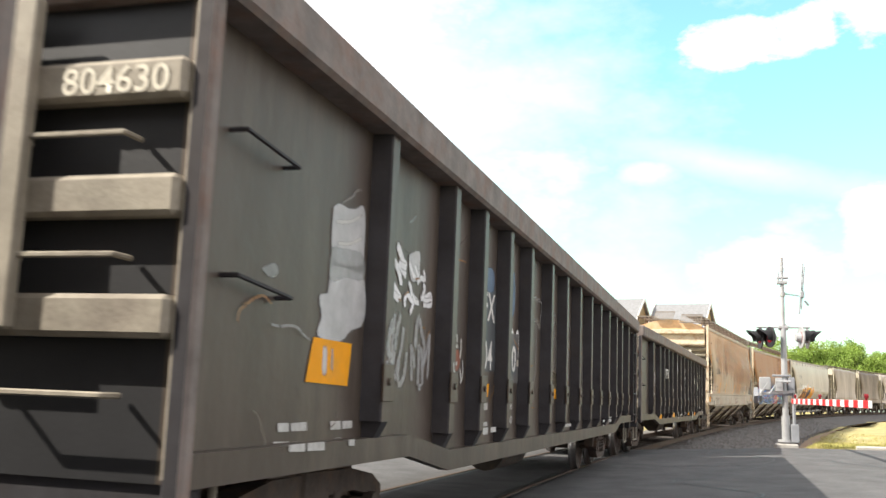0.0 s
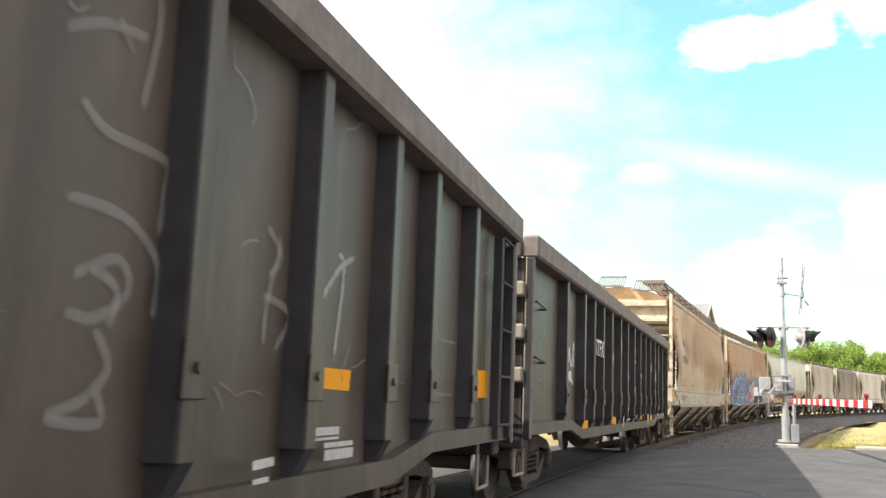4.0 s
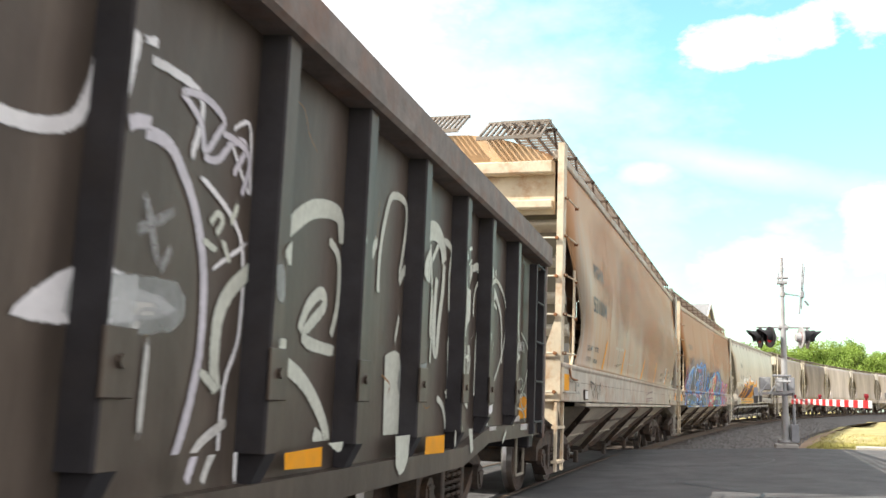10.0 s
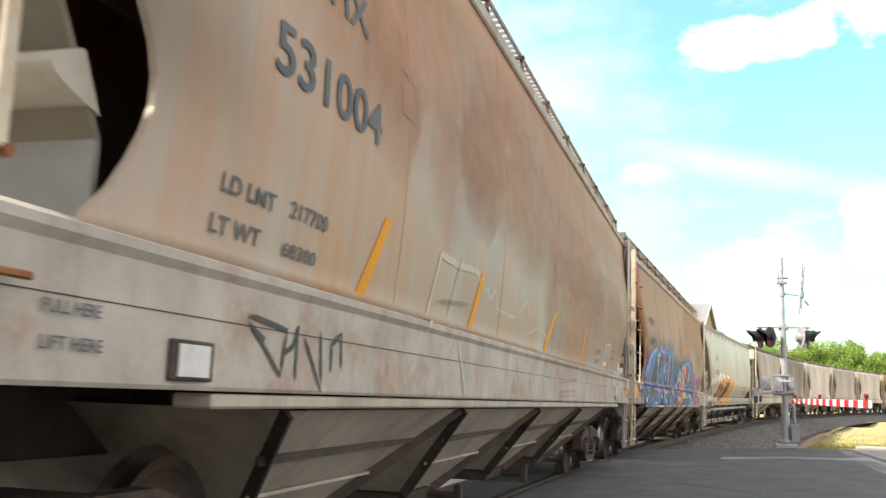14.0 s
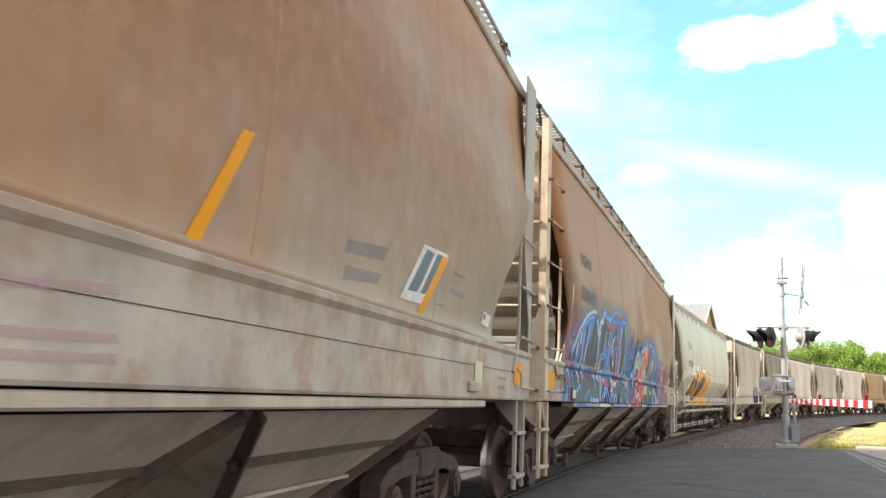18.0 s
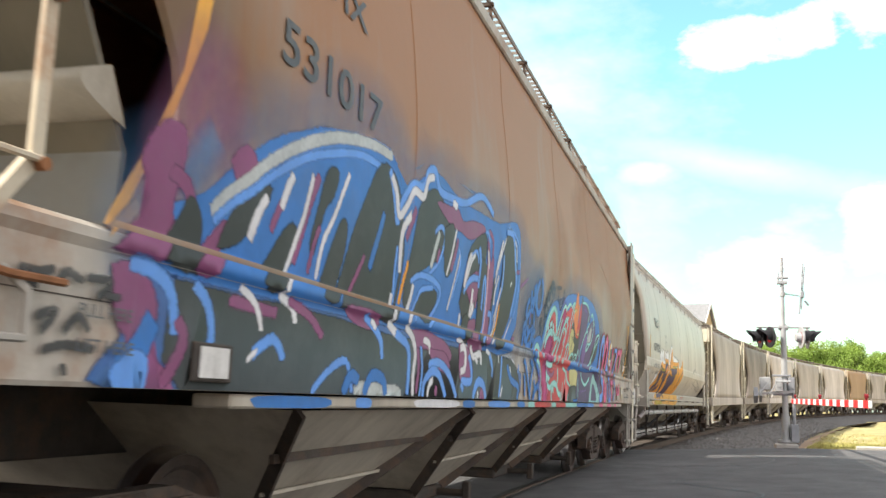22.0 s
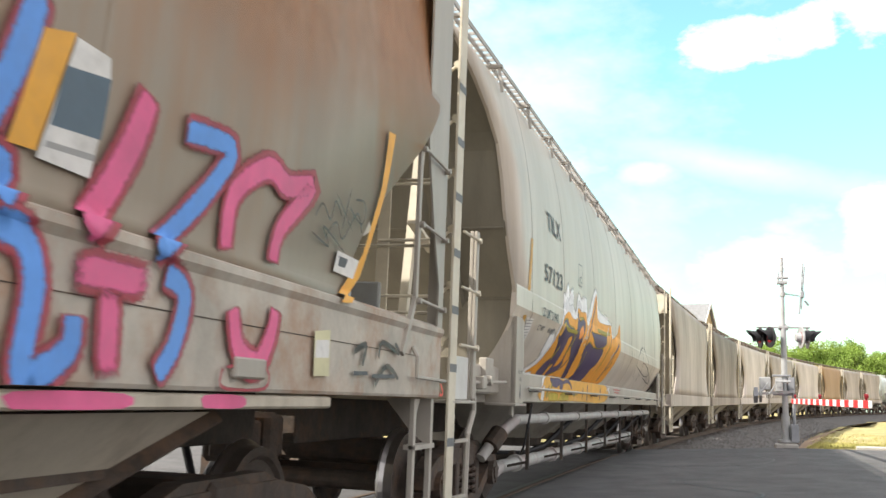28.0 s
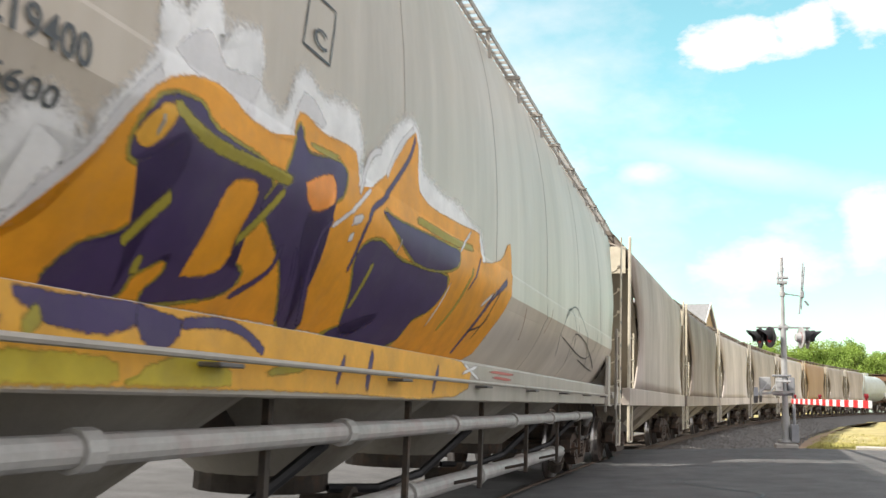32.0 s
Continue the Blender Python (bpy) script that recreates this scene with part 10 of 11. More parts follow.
line(p2, "blue_lt", 0.125, 13.218, 1.544, 13.354, 1.512, 13.418, 1.428, 13.362, 1.299, 13.185, 1.261, 13.069, 1.28)
line(p2, "pink", 0.125, 13.792, 1.721, 13.906, 1.915, 13.912, 2.093, 13.795, 2.164, 13.654, 2.054, 13.536, 1.828, 13.436, 1.617)
line(p2, "pink", 0.115, 13.504, 1.568, 13.604, 1.48, 13.625, 1.347, 13.7, 1.249, 13.793, 1.269, 13.846, 1.361, 13.824, 1.501)
line(p2, "blue_lt", 0.085, 14.191, 2.206, 14.143, 1.992, 14.033, 1.765, 13.903, 1.627)
line(p2, "blue_lt", 0.07, 14.028, 1.724, 14.165, 1.739, 14.129, 1.64)
line(p2, "blue_lt", 0.075, 14.022, 1.566, 14.07, 1.207)
line(p2, "blue_lt", 0.075, 14.118, 1.594, 14.25, 1.569, 14.308, 1.455, 14.294, 1.227, 14.468, 1.295, 14.482, 1.399)
line(p2, "pink", 0.1, 14.743, 2.107, 14.686, 1.931, 14.589, 1.75, 14.482, 1.623)
line(p2, "pink", 0.075, 14.442, 1.526, 14.866, 1.525)
line(p2, "pink", 0.085, 14.642, 1.501, 14.659, 1.217)
line(p2, "blue_lt", 0.07, 14.96, 2.056, 15.292, 2.076, 15.201, 1.924, 15.004, 1.738, 14.846, 1.62)
line(p2, "blue_lt", 0.07, 14.933, 1.57, 15.062, 1.517, 15.018, 1.34, 14.922, 1.24)
line(p2, "pink", 0.085, 15.364, 1.71, 15.365, 1.924, 15.615, 2.082, 15.815, 2.053, 16.061, 2.102, 15.805, 1.876, 15.775, 1.724)
line(p2, "pink", 0.08, 15.419, 1.514, 15.481, 1.361, 15.65, 1.312, 15.76, 1.43, 15.788, 1.537)
line(p2, "pink_lt", 0.02, 13.129, 1.614, 13.291, 1.598, 13.501, 1.584)
line(p2, "brick", 0.012, 15.37, 1.289, 15.719, 1.3, 15.732, 1.217, 15.382, 1.213, 15.37, 1.289)
area(p2, "white", 14.361, 2.144, 14.517, 2.14, 14.536, 2.063, 14.513, 1.784, 14.28, 1.788, 14.319, 1.969, sharp=True)
area(p2, "placard", 14.334, 2.055, 14.535, 2.082, 14.532, 1.901, 14.31, 1.884, sharp=True)
area(p2, "ink_thin", 14.307, 1.84, 14.523, 1.854, 14.52, 1.835, 14.304, 1.823, sharp=True)
area(p2, "amber", 14.225, 2.119, 14.353, 2.153, 14.274, 1.804, 14.165, 1.799, sharp=True)
area(p2, "amber", 17.05, 2.637, 17.168, 2.652, 17.063, 2.316, 16.816, 1.805, 16.63, 1.648, 16.489, 1.637, 16.802, 1.91, 16.981, 2.301, sharp=True)
area(p2, "white", 16.459, 1.884, 16.767, 1.877, 16.716, 1.777, 16.44, 1.782, sharp=True)
area(p2, "ink", 16.493, 1.862, 16.612, 1.862, 16.587, 1.815, 16.493, 1.814, sharp=True)
area(p2, "sticker", 16.221, 1.481, 16.413, 1.499, 16.423, 1.285, 16.231, 1.28, sharp=True)
area(p2, "white", 16.237, 1.441, 16.408, 1.453, 16.41, 1.369, 16.239, 1.362, sharp=True)
line(p2, "black_tag", 0.008, 16.128, 1.986, 16.203, 2.062, 16.313, 2.007, 16.353, 2.103, 16.458, 2.043)
line(p2, "black_tag", 0.008, 16.268, 1.909, 16.391, 2.009, 16.5, 1.947, 16.653, 2.101, 16.755, 2.01)
line(p2, "black_tag", 0.008, 16.106, 1.919, 16.334, 1.885, 16.244, 1.964, 16.567, 1.881)
line(p2, "black_tag", 0.008, 16.524, 2.115, 16.733, 2.06, 16.754, 2.171, 16.604, 2.163)
line(p2, "black_tag", 0.008, 16.335, 2.15, 16.636, 1.994)
line(p2, "black_tag", 0.008, 16.545, 2.222, 16.466, 1.97)
line(p2, "black_tag", 0.03, 16.744, 1.415, 16.929, 1.459, 16.88, 1.351)
line(p2, "black_tag", 0.025, 17.144, 1.396, 17.201, 1.491, 17.509, 1.449, 17.423, 1.502)
line(p2, "black_tag", 0.025, 17.096, 1.25, 17.293, 1.365, 17.532, 1.295)
area(p2, "ink", 16.758, 1.32, 16.976, 1.326, 16.979, 1.305, 16.761, 1.299, sharp=True)
area(p2, "ink", 17.045, 1.314, 17.45, 1.324, 17.453, 1.301, 17.049, 1.292, sharp=True)
line(p2, "black_tag", 0.022, 0.761, 1.506, 0.848, 1.503, 0.913, 1.52)
line(p2, "black_tag", 0.022, 0.854, 1.458, 0.784, 1.495)
line(p2, "black_tag", 0.022, 0.93, 1.483, 0.961, 1.518, 1.038, 1.496)
line(p2, "black_tag", 0.022, 1.036, 1.512, 1.168, 1.512, 1.096, 1.454)
line(p2, "black_tag", 0.022, 1.12, 1.473, 1.231, 1.468)
line(p2, "black_tag", 0.022, 0.844, 1.382, 0.93, 1.405, 0.872, 1.339)
line(p2, "black_tag", 0.022, 0.963, 1.345, 1.028, 1.398, 1.085, 1.354)
line(p2, "black_tag", 0.022, 0.879, 1.294, 0.991, 1.316, 1.118, 1.307)
line(p2, "black_tag", 0.022, 0.974, 1.268, 0.99, 1.225)
# pressure hopper
words(t1, "TILX", "ink", 3.43, 3.08, 0.3, 0.84)
words(t1, "57123", "ink", 3.22, 2.49, 0.271, 1.09)
words(t1, "LD LMT 219400", "ink", 3.11, 2.09, 0.143, 0.94)
words(t1, "LT WT", "ink", 3.08, 1.94, 0.086, 0.34)
words(t1, "66600", "ink", 3.62, 1.95, 0.086, 0.36)
line(t1, "ink", 0.014, 5.54, 2.99, 5.84, 3, 5.77, 2.71, 5.47, 2.71, 5.54, 2.99, sharp=True)
words(t1, "C", "ink", 5.57, 2.75, 0.129, 0.15)
area(t1, "amber_d", 2.55, 2.83, 2.65, 2.84, 2.52, 2.29, 2.4, 2.28, sharp=True)
area(t1, "amber_d", 2.3, 2.02, 2.42, 2.04, 2.44, 1.97, 2.36, 1.97, sharp=True)
area(t1, "white", 2.48, 2.02, 2.78, 2.03, 2.8, 1.78, 2.68, 1.71, sharp=True)
line(t1, "ink_thin", 0.012, 2.49, 1.99, 2.77, 2.01)
line(t1, "ink_thin", 0.012, 2.51, 1.96, 2.76, 1.98)
line(t1, "ink_thin", 0.012, 2.52, 1.93, 2.76, 1.95)
line(t1, "ink_thin", 0.012, 2.54, 1.9, 2.75, 1.92)
line(t1, "ink_thin", 0.012, 2.56, 1.87, 2.75, 1.89)
line(t1, "ink_thin", 0.012, 2.58, 1.84, 2.76, 1.86)
line(t1, "ink_thin", 0.012, 2.61, 1.81, 2.76, 1.83)
line(t1, "ink_thin", 0.012, 2.64, 1.78, 2.77, 1.8)
words(t1, "BOKS", "red_tag", -0.61, 1.21, 0.171, 0.45)
area(t1, "white_haze", 3.554, 1.448, 3.882, 1.607, 3.941, 1.738, 3.873, 1.766, 3.898, 1.892, 4.046, 1.902, 4.099, 1.807, 4.205, 1.87, 4.242, 2.033, 4.372, 2.202, 4.478, 2.328, 4.41, 2.428, 4.578, 2.408, 4.705, 2.577, 4.786, 2.419, 5.072, 2.56, 5.023, 2.379, 5.256, 2.271, 5.4, 2.363, 5.503, 2.54, 5.731, 2.477, 6.12, 2.541, 6.235, 2.262, 6.826, 2.678, 7.104, 2.745, 7.264, 2.501, 8.118, 2.448, 8.743, 2.361, 8.962, 2.1, 9.678, 1.758, 7.92, 1.553, 4.217, 1.463)
area(t1, "white_tag", 3.952, 1.514, 3.942, 1.616, 4.033, 1.691, 4.065, 1.801, 4.078, 1.719, 4.067, 1.548)
line(t1, "white_tag", 0.05, 4.016, 1.532, 4.061, 1.733, 4.187, 1.888, 4.266, 2.06, 4.421, 2.221)
area(t1, "white_tag", 4.506, 2.324, 4.691, 2.443, 4.827, 2.352, 5.091, 2.398, 4.955, 2.226, 5.322, 2.185, 5.509, 2.481, 5.739, 2.415, 5.562, 2.403, 5.397, 2.216, 5.028, 2.19, 4.758, 2.256)
area(t1, "orange", 3.651, 1.474, 4.068, 1.633, 4.174, 1.777, 4.245, 1.922, 4.336, 2.1, 4.529, 2.221, 4.776, 2.273, 5.025, 2.216, 5.394, 2.238, 5.48, 2.383, 5.747, 2.355, 6.139, 2.377, 6.192, 2.18, 6.597, 2.368, 7.104, 2.745, 7.2, 2.409, 7.941, 2.374, 8.737, 2.409, 8.614, 2.201, 9.469, 2.312, 9.855, 2.525, 9.913, 2.099, 9.678, 1.758, 9.482, 1.527, 8.007, 1.523, 5.937, 1.53, 4.673, 1.518)
line(t1, "white_tag", 0.03, 6.191, 2.186, 6.353, 2.424, 6.521, 2.496)
line(t1, "white_tag", 0.03, 6.597, 2.368, 6.803, 2.597, 7.075, 2.778)
line(t1, "olive", 0.05, 4.313, 1.515, 4.365, 1.627, 4.508, 1.692, 4.618, 1.804, 4.663, 1.909, 4.663, 2.027, 4.578, 2.058, 4.454, 1.96, 4.376, 1.935, 4.356, 2.013, 4.435, 2.125, 4.651, 2.168, 4.779, 2.107, 5.225, 2.066, 5.269, 1.879, 5.154, 1.807, 5.142, 1.724, 5.37, 1.667, 5.287, 1.596, 5.058, 1.547, 4.861, 1.53, 4.887, 1.615, 4.834, 1.685, 4.701, 1.595, 4.68, 1.514, 4.313, 1.515)
area(t1, "indigo", 4.313, 1.515, 4.365, 1.627, 4.508, 1.692, 4.618, 1.804, 4.663, 1.909, 4.663, 2.027, 4.578, 2.058, 4.454, 1.96, 4.376, 1.935, 4.356, 2.013, 4.435, 2.125, 4.651, 2.168, 4.779, 2.107, 5.225, 2.066, 5.269, 1.879, 5.154, 1.807, 5.142, 1.724, 5.37, 1.667, 5.287, 1.596, 5.058, 1.547, 4.861, 1.53, 4.887, 1.615, 4.834, 1.685, 4.701, 1.595, 4.68, 1.514)
area(t1, "orange", 4.988, 1.631, 4.98, 1.782, 4.987, 1.947, 5.077, 1.989, 5.178, 1.975, 5.165, 1.809, 5.196, 1.689)
line(t1, "olive", 0.05, 5.263, 1.948, 5.405, 2.159, 5.487, 2.331, 5.562, 2.222, 5.968, 2.275, 5.96, 2.144, 5.681, 2.002, 5.77, 1.802, 6.203, 1.516, 5.996, 1.535, 5.631, 1.784, 5.263, 1.948)
area(t1, "indigo", 5.263, 1.948, 5.405, 2.159, 5.487, 2.331, 5.562, 2.222, 5.968, 2.275, 5.96, 2.144, 5.681, 2.002, 5.77, 1.802, 6.203, 1.516, 5.996, 1.535, 5.631, 1.784)
area(t1, "flame2", 5.563, 2.096, 5.837, 2.191, 5.871, 2.09, 5.7, 2.024)
line(t1, "olive", 0.05, 6.675, 1.584, 6.53, 1.756, 6.381, 1.912, 6.592, 2.01, 7.046, 1.96, 7.964, 1.988, 7.939, 1.813, 7.688, 1.699, 7.562, 1.525, 6.507, 1.473, 7.087, 1.659, 6.845, 1.559, 6.675, 1.584)
area(t1, "indigo", 6.675, 1.584, 6.53, 1.756, 6.381, 1.912, 6.592, 2.01, 7.046, 1.96, 7.964, 1.988, 7.939, 1.813, 7.688, 1.699, 7.562, 1.525, 6.507, 1.473, 7.087, 1.659, 6.845, 1.559)
line(t1, "olive", 0.05, 6.568, 2.184, 6.851, 2.157, 7.787, 2.187, 8.152, 2.186, 7.979, 2.067, 7.245, 2.016, 6.568, 2.184)
area(t1, "indigo", 6.568, 2.184, 6.851, 2.157, 7.787, 2.187, 8.152, 2.186, 7.979, 2.067, 7.245, 2.016)
line(t1, "indigo", 0.03, 6.227, 1.518, 5.976, 1.732, 5.882, 1.91, 5.953, 2.021)
line(t1, "indigo", 0.03, 6.345, 1.798, 6.366, 2.115, 6.582, 2.257, 6.969, 2.558, 7.104, 2.737)
line(t1, "indigo", 0.025, 8.524, 1.949, 8.798, 2.283)
line(t1, "indigo", 0.05, 9.041, 1.532, 9.091, 1.718, 9.342, 2.015, 9.76, 2.2)
line(t1, "indigo", 0.03, 5.39, 1.577, 5.578, 1.719, 5.563, 1.841)
line(t1, "indigo", 0.02, 5.955, 1.522, 5.839, 1.686, 5.694, 1.853)
line(t1, "olive", 0.045, 4.541, 1.668, 4.599, 1.777, 4.665, 1.865)
line(t1, "olive", 0.04, 4.486, 2.142, 4.738, 2.073, 5.128, 2.075, 5.443, 2.079)
line(t1, "olive", 0.035, 5.192, 1.779, 5.302, 1.912, 5.403, 2.043)
line(t1, "olive", 0.035, 6.631, 1.652, 6.623, 1.765, 6.626, 1.915)
line(t1, "olive", 0.045, 7.115, 2.246, 7.921, 2.249, 8.579, 2.29)
line(t1, "olive", 0.035, 8.29, 1.655, 8.444, 1.904, 8.557, 2.157)
line(t1, "olive", 0.025, 5.561, 2.282, 5.964, 2.307)
line(t1, "olive", 0.03, 4.718, 1.584, 4.672, 1.665)
area(t1, "orange_y", 4.352, 1.989, 4.406, 2.071, 4.49, 2.114, 4.484, 2.042, 4.416, 1.975)
line(t1, "white_tag", 0.022, 5.944, 1.976, 6.148, 2.112, 6.369, 2.26)
line(t1, "white_tag", 0.03, 6.184, 1.966, 6.238, 1.987)
line(t1, "white_tag", 0.04, 6.153, 2.047, 6.283, 2.088)
line(t1, "white_tag", 0.018, 8.005, 1.636, 8.105, 2.012)
line(t1, "white_tag", 0.025, 9.039, 1.902, 9.327, 2.05)
line(t1, "white_tag", 0.02, 8.114, 2.181, 8.52, 2.422)
line(t1, "black_tag", 0.018, 9.276, 1.67, 9.396, 1.867, 9.516, 2.084)
line(t1, "black_tag", 0.015, 9.054, 1.716, 9.355, 1.787, 9.451, 1.897)
area(t1, "white_tag", 3.47, 1.337, 3.482, 1.441, 4.048, 1.514, 3.568, 1.352, 3.448, 1.206, 3.401, 1.222)
area(t1, "orange_y", 3.484, 1.333, 3.676, 1.454, 4.218, 1.455, 5.348, 1.465, 8.499, 1.446, 8.338, 1.22, 5.383, 1.219, 3.357, 1.205)
area(t1, "white_tag", 3.408, 1.209, 3.485, 1.326, 3.598, 1.35, 3.517, 1.211)
area(t1, "yellow_g", 3.828, 1.214, 3.925, 1.278, 4.334, 1.272, 4.342, 1.216)
area(t1, "yellow_g", 4.434, 1.227, 4.845, 1.314, 5.117, 1.236)
area(t1, "indigo", 3.9, 1.448, 4.093, 1.445, 4.51, 1.451, 4.319, 1.376, 4.062, 1.381, 3.979, 1.415)
area(t1, "indigo", 4.475, 1.449, 4.726, 1.424, 4.62, 1.335, 4.512, 1.369)
line(t1, "indigo", 0.035, 4.715, 1.424, 5.009, 1.448, 5.212, 1.421, 5.378, 1.356)
line(t1, "indigo", 0.05, 6.669, 1.464, 6.567, 1.203)
line(t1, "indigo", 0.035, 6.143, 1.231, 6.28, 1.402)
line(t1, "indigo", 0.04, 7.781, 1.215, 7.952, 1.425)
line(t1, "indigo", 0.025, 3.743, 1.286, 3.882, 1.373)
line(t1, "olive", 0.05, 3.658, 1.255, 3.823, 1.293)
line(t1, "olive", 0.05, 3.946, 1.334, 4.027, 1.407)
line(t1, "olive", 0.03, 5.375, 1.279, 5.852, 1.322)
line(t1, "white_tag", 0.02, 8.557, 1.457, 9.106, 1.333)
line(t1, "white_tag", 0.02, 8.509, 1.374, 9.045, 1.452)
line(t1, "red_thin", 0.018, 9.327, 1.422, 10.458, 1.419)
line(t1, "red_thin", 0.018, 9.453, 1.381, 10.344, 1.371)
line(t1, "black_tag", 0.012, 13.301, 1.709, 12.926, 2.048, 13.626, 2.323, 14.389, 1.758)
line(t1, "black_tag", 0.012, 12.885, 1.974, 15.699, 1.817, 16.261, 2.29)
line(t1, "black_tag", 0.012, 14.227, 1.672, 13.985, 2.048, 15.47, 1.977)
line(t1, "black_tag", 0.012, 13.054, 2.165, 14.194, 2.374, 16.135, 1.657)
line(t1, "black_tag", 0.012, 14.882, 1.78, 17.069, 1.689, 14.956, 2.031)
line(t1, "rust_line", 0.02, 10.921, 1.77, 10.685, 2.06)
line(t1, "rust_line", 0.02, 11.947, 1.911, 12.117, 2.188)


# yellow tape and small fittings on the hoppers' sills
for _car, _half in ((p1, HL / 2), (p2, HL2 / 2)):
    for _u0, _u1 in ((0.21, 0.57), (17.27, 17.74))[:2 if _car is p1 else 1]:
        patch(_car, "reflective_tape", _u0, _u1, 1.34, 1.54, M["yellow"], _half, lambda u, z: 1.583, 0.004, "yellow reflective tape")
    _bm = box(B(), 1.583, 1.60, 1.66 - _half, 1.94 - _half, 1.23, 1.37, 0.006)
    _frame = part("sill_bracket", _bm, M["under"], _car, "rusty bracket with a white plate")
    part("plate", box(B(), 1.601, 1.607, 1.70 - _half, 1.90 - _half, 1.245, 1.355), M["white"], _frame)
    part("sill_bracket", box(B(), 1.583, 1.61, 15.45 - _half, 15.72 - _half, 1.25, 1.33, 0.008), M["grey"], _car)
    _bm = B()
    tube(_bm, [(1.59, 0.56 - _half, 1.62), (1.61, 0.56 - _half, 1.50), (1.63, 0.70 - _half, 1.48), (1.63, 0.92 - _half, 1.48)], 0.012)
    part("uncoupling_lever", _bm, M["rusty"], _car)
    part("sill_seam", box(B(), 1.5825, 1.5845, -_half + 0.6, _half - 0.6, 1.452, 1.456), M["under"], _car)
    words(_car, "LIFT HERE", "ink", 1.02, 1.30, 0.055, 0.28)
    words(_car, "PULL HERE", "ink", 1.02, 1.40, 0.055, 0.26)


for _u0, _u1, _k in ((2.2, 2.9, "blue"), (3.3, 3.5, "blue_lt"), (4.3, 5.2, "white_tag"), (5.4, 5.7, "blue"), (6.2, 6.9, "blue_lt"), (7.3, 7.6, "blue"), (7.8, 8.1, "teal"), (8.15, 9.0, "red"), (9.1, 9.35, "teal"), (9.4, 10.0, "red"), (10.1, 10.9, "teal"),
                     (11.0, 11.9, "blue"), (12.0, 12.6, "blue_lt"), (13.3, 13.7, "pink"), (14.3, 14.8, "pink"), (15.3, 15.6, "pink")):
    part("paint_stroke", fill(B(), rect(_u0, _u1, 1.14, 1.185), HL2 / 2, lambda u, z: 1.57, 0.002, fuzz=0.0), PAINT[_k], p2, PAINT[_k].name.replace("_", " "))


def numeral(w, *uz):
    bm = stroke(B(), pairs(uz), w, GL / 2, gondola_side, 0.003 + layer(g1))
    for piece in islands(bm):
        part("old_numeral", piece, PAINT["white"], g1, "half-hidden old white numeral")


# old numerals half painted over on the first gondola, fresh number, weights
area(g1, "worn_patch", 5.30, 1.36, 6.03, 1.36, 6.03, 1.83, 5.30, 1.80, sharp=True)
numeral(0.055, 5.41, 1.72, 5.42, 1.79, 5.49, 1.83, 5.56, 1.79, 5.57, 1.72)
numeral(0.055, 5.66, 1.72, 5.67, 1.80, 5.73, 1.84, 5.79, 1.80, 5.80, 1.72)
numeral(0.055, 5.92, 1.82, 5.99, 1.84, 6.03, 1.77, 6.03, 1.66, 5.98, 1.58, 5.92, 1.60)
area(g1, "repaint", 5.31, 1.43, 5.94, 1.43, 5.94, 1.725, 5.31, 1.725, sharp=True)
words(g1, "630", "white", 5.33, 1.465, 0.345, 0.57)
area(g1, "pale_line", 5.96, 1.52, 6.06, 1.52, 6.06, 1.58, 5.96, 1.58, sharp=True)
words(g1, "219300", "stencil", 5.34, 1.11, 0.10, 0.46)
words(g1, "66200", "stencil", 5.40, 0.965, 0.10, 0.40)

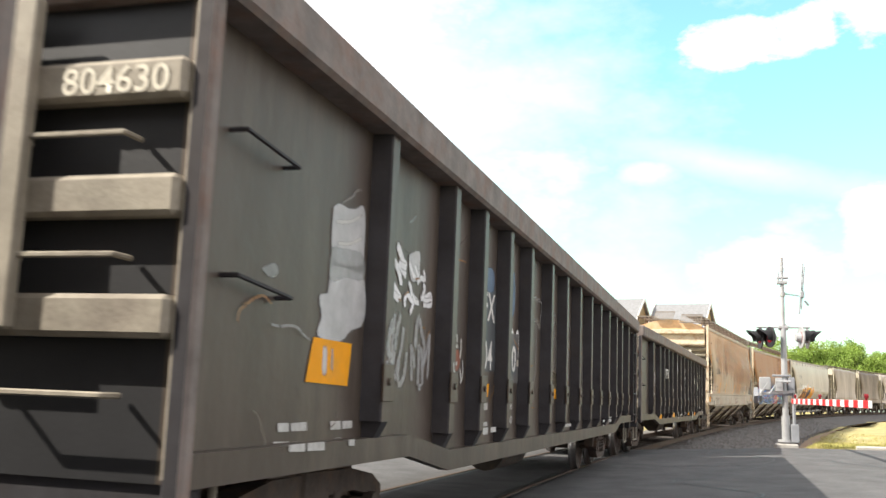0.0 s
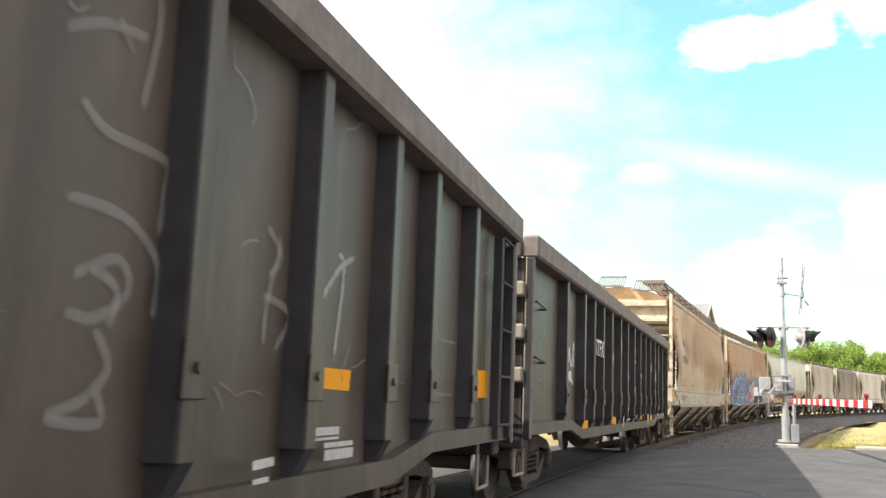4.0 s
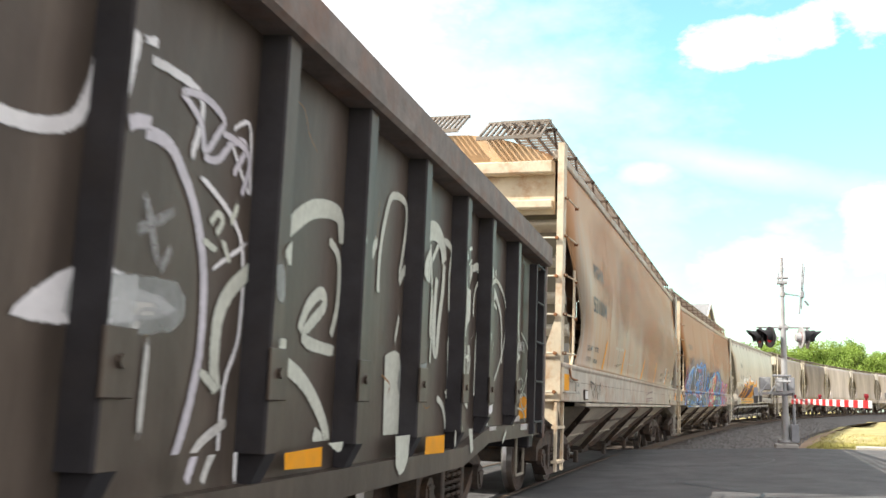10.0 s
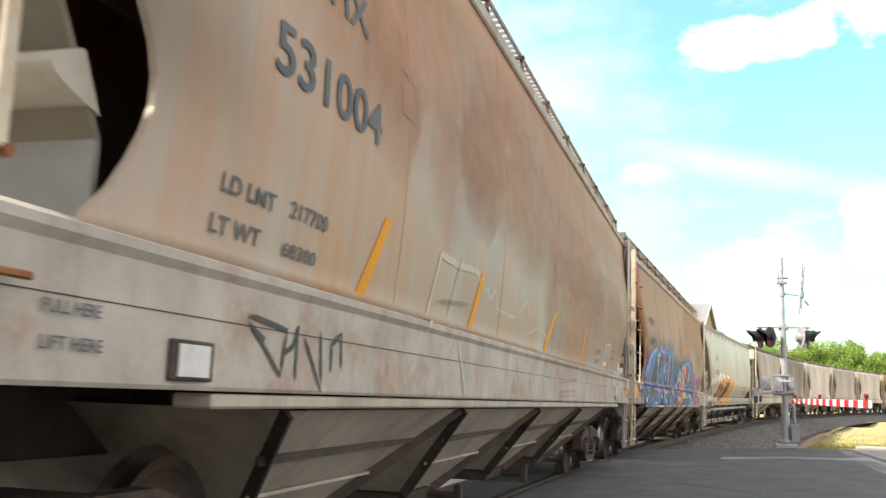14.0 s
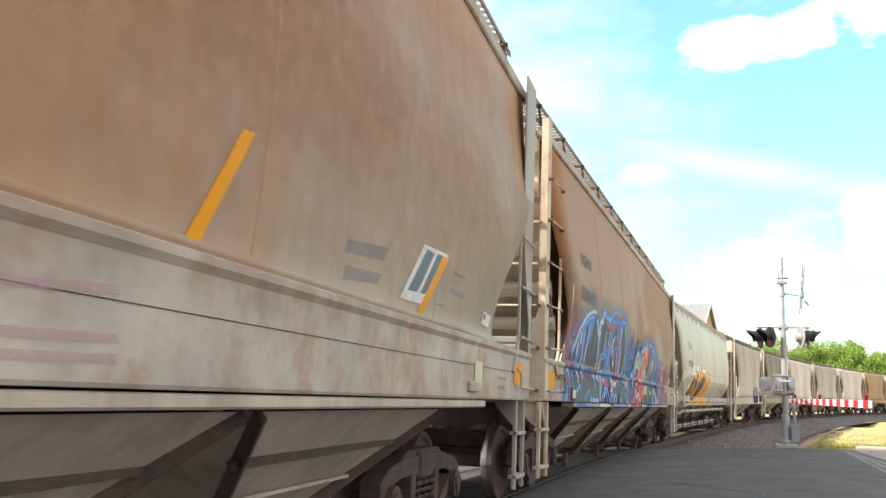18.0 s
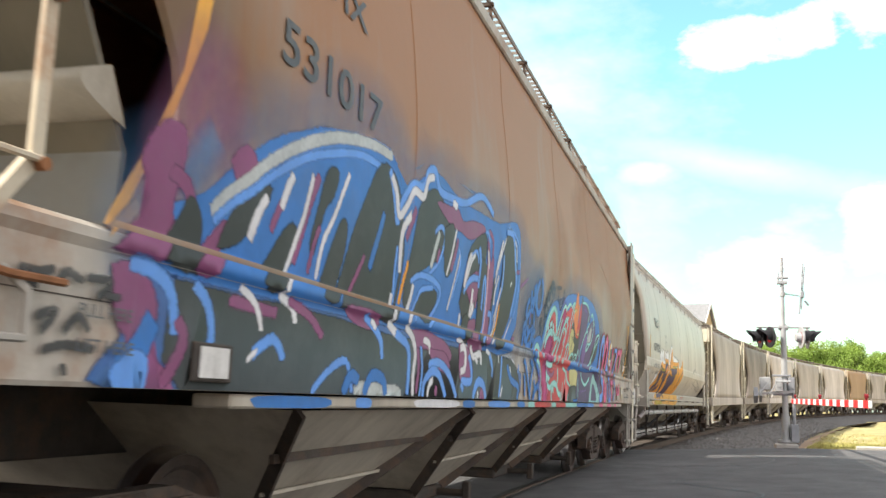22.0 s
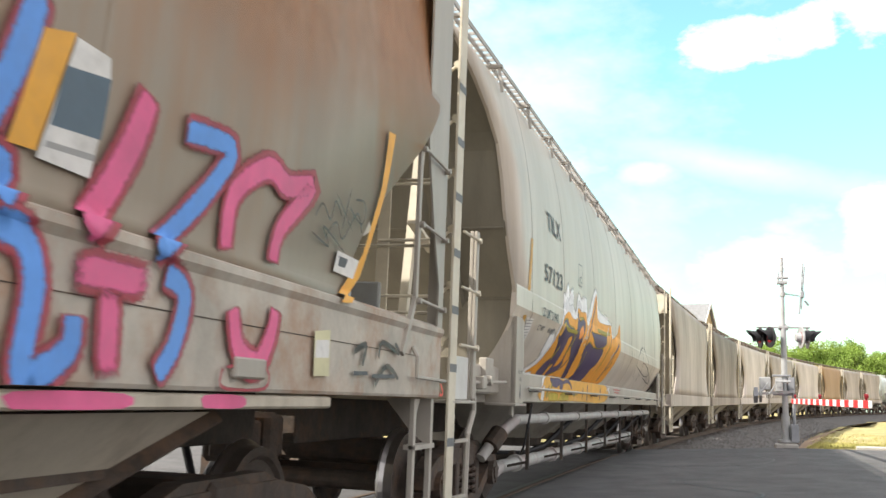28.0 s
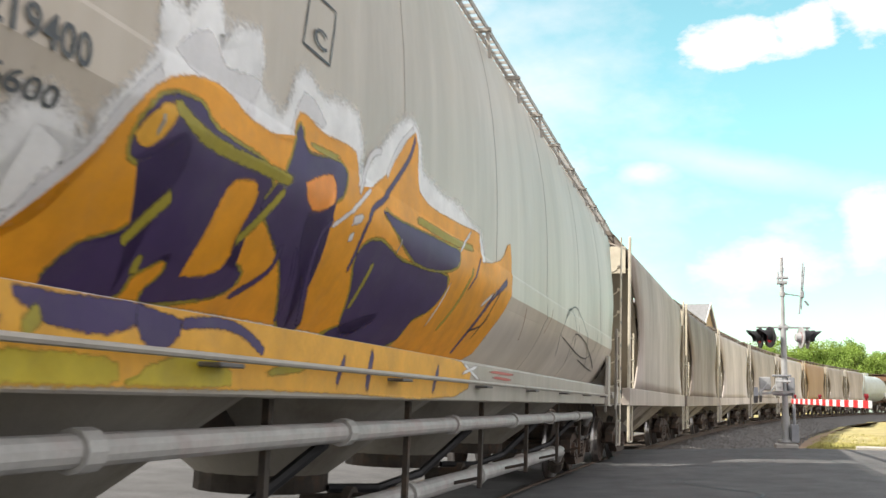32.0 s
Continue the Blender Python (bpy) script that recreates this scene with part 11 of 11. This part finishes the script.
# number on the end rib of the first gondola, wording on the tank's end
for _sg, _z, _rib in RIBS[g1.name]:
    if _sg < 0 and _z > 2.3:
        _ob = lettering("804630", 0.15, M["cream_clean"], g1, 0.0, 0.0, 0.0, lambda a, b: 0.0)
        for _v in _ob.data.vertices:
            _a, _b = _v.co.y, _v.co.z
            _v.co = (0.93 + _a * 1.25, -GL / 2 - 0.104, _z - 0.055 + _b)
for _k, (_a, _b) in enumerate(((0.0, 0.10), (0.0, 0.22))):
    part("wording", box(B(), 1.531, 1.5335, 0.22 - TL / 2, 0.24 + _b - TL / 2, 1.36 - 0.08 * _k, 1.39 - 0.08 * _k), PAINT["red_tag"], t1, "small red wording")
for _text, _u, _z in (("JACK LIFT", 2.06, 1.45), ("HERE", 2.11, 1.38)):
    lettering(_text, 0.05, M["stencil_grey"], t1, _u, _z, TL / 2, lambda a, b: 1.58, lift=0.002)
part("arrow", prism(B(), [(2.155 - TL / 2, 1.35), (2.145 - TL / 2, 1.27), (2.13 - TL / 2, 1.27), (2.16 - TL / 2, 1.21), (2.19 - TL / 2, 1.27), (2.175 - TL / 2, 1.27), (2.165 - TL / 2, 1.35)], 1.5805, 1.583, "x"), M["stencil_grey"], t1)

# scratches and scrapes along the gondolas' sides
_rnd = random.Random(77)
for _car in (g1, g2):
    for _ in range(70):
        _u, _z = _rnd.uniform(0.3, GL - 0.5), _rnd.uniform(1.0, 2.62)
        if min(abs(_u - p) for p in GPOSTS) < 0.22:
            continue
        _pts, _a = [(_u, _z)], _rnd.choice((0.0, 0.3, -0.4, 1.2))
        for _k in range(_rnd.randint(2, 5)):
            _a += _rnd.gauss(0, 0.5)
            _pts.append((_pts[-1][0] + 0.09 * math.cos(_a), _pts[-1][1] + 0.05 * math.sin(_a)))
        if min(abs(p[0] - q) for p in _pts for q in GPOSTS) < 0.10:
            continue
        _kind = _rnd.choice(("rust_line", "brown_fade", "faded", "chalk"))
        part("scratch", stroke(B(), _pts, _rnd.uniform(0.006, 0.018), GL / 2, gondola_side, 0.0035 + layer(_car)), PAINT[_kind], _car)
for _u in (7.74, 9.88):
    area(g1, "tape", _u, 1.23, _u + 0.46, 1.23, _u + 0.46, 1.345, _u, 1.345, sharp=True)

motions()
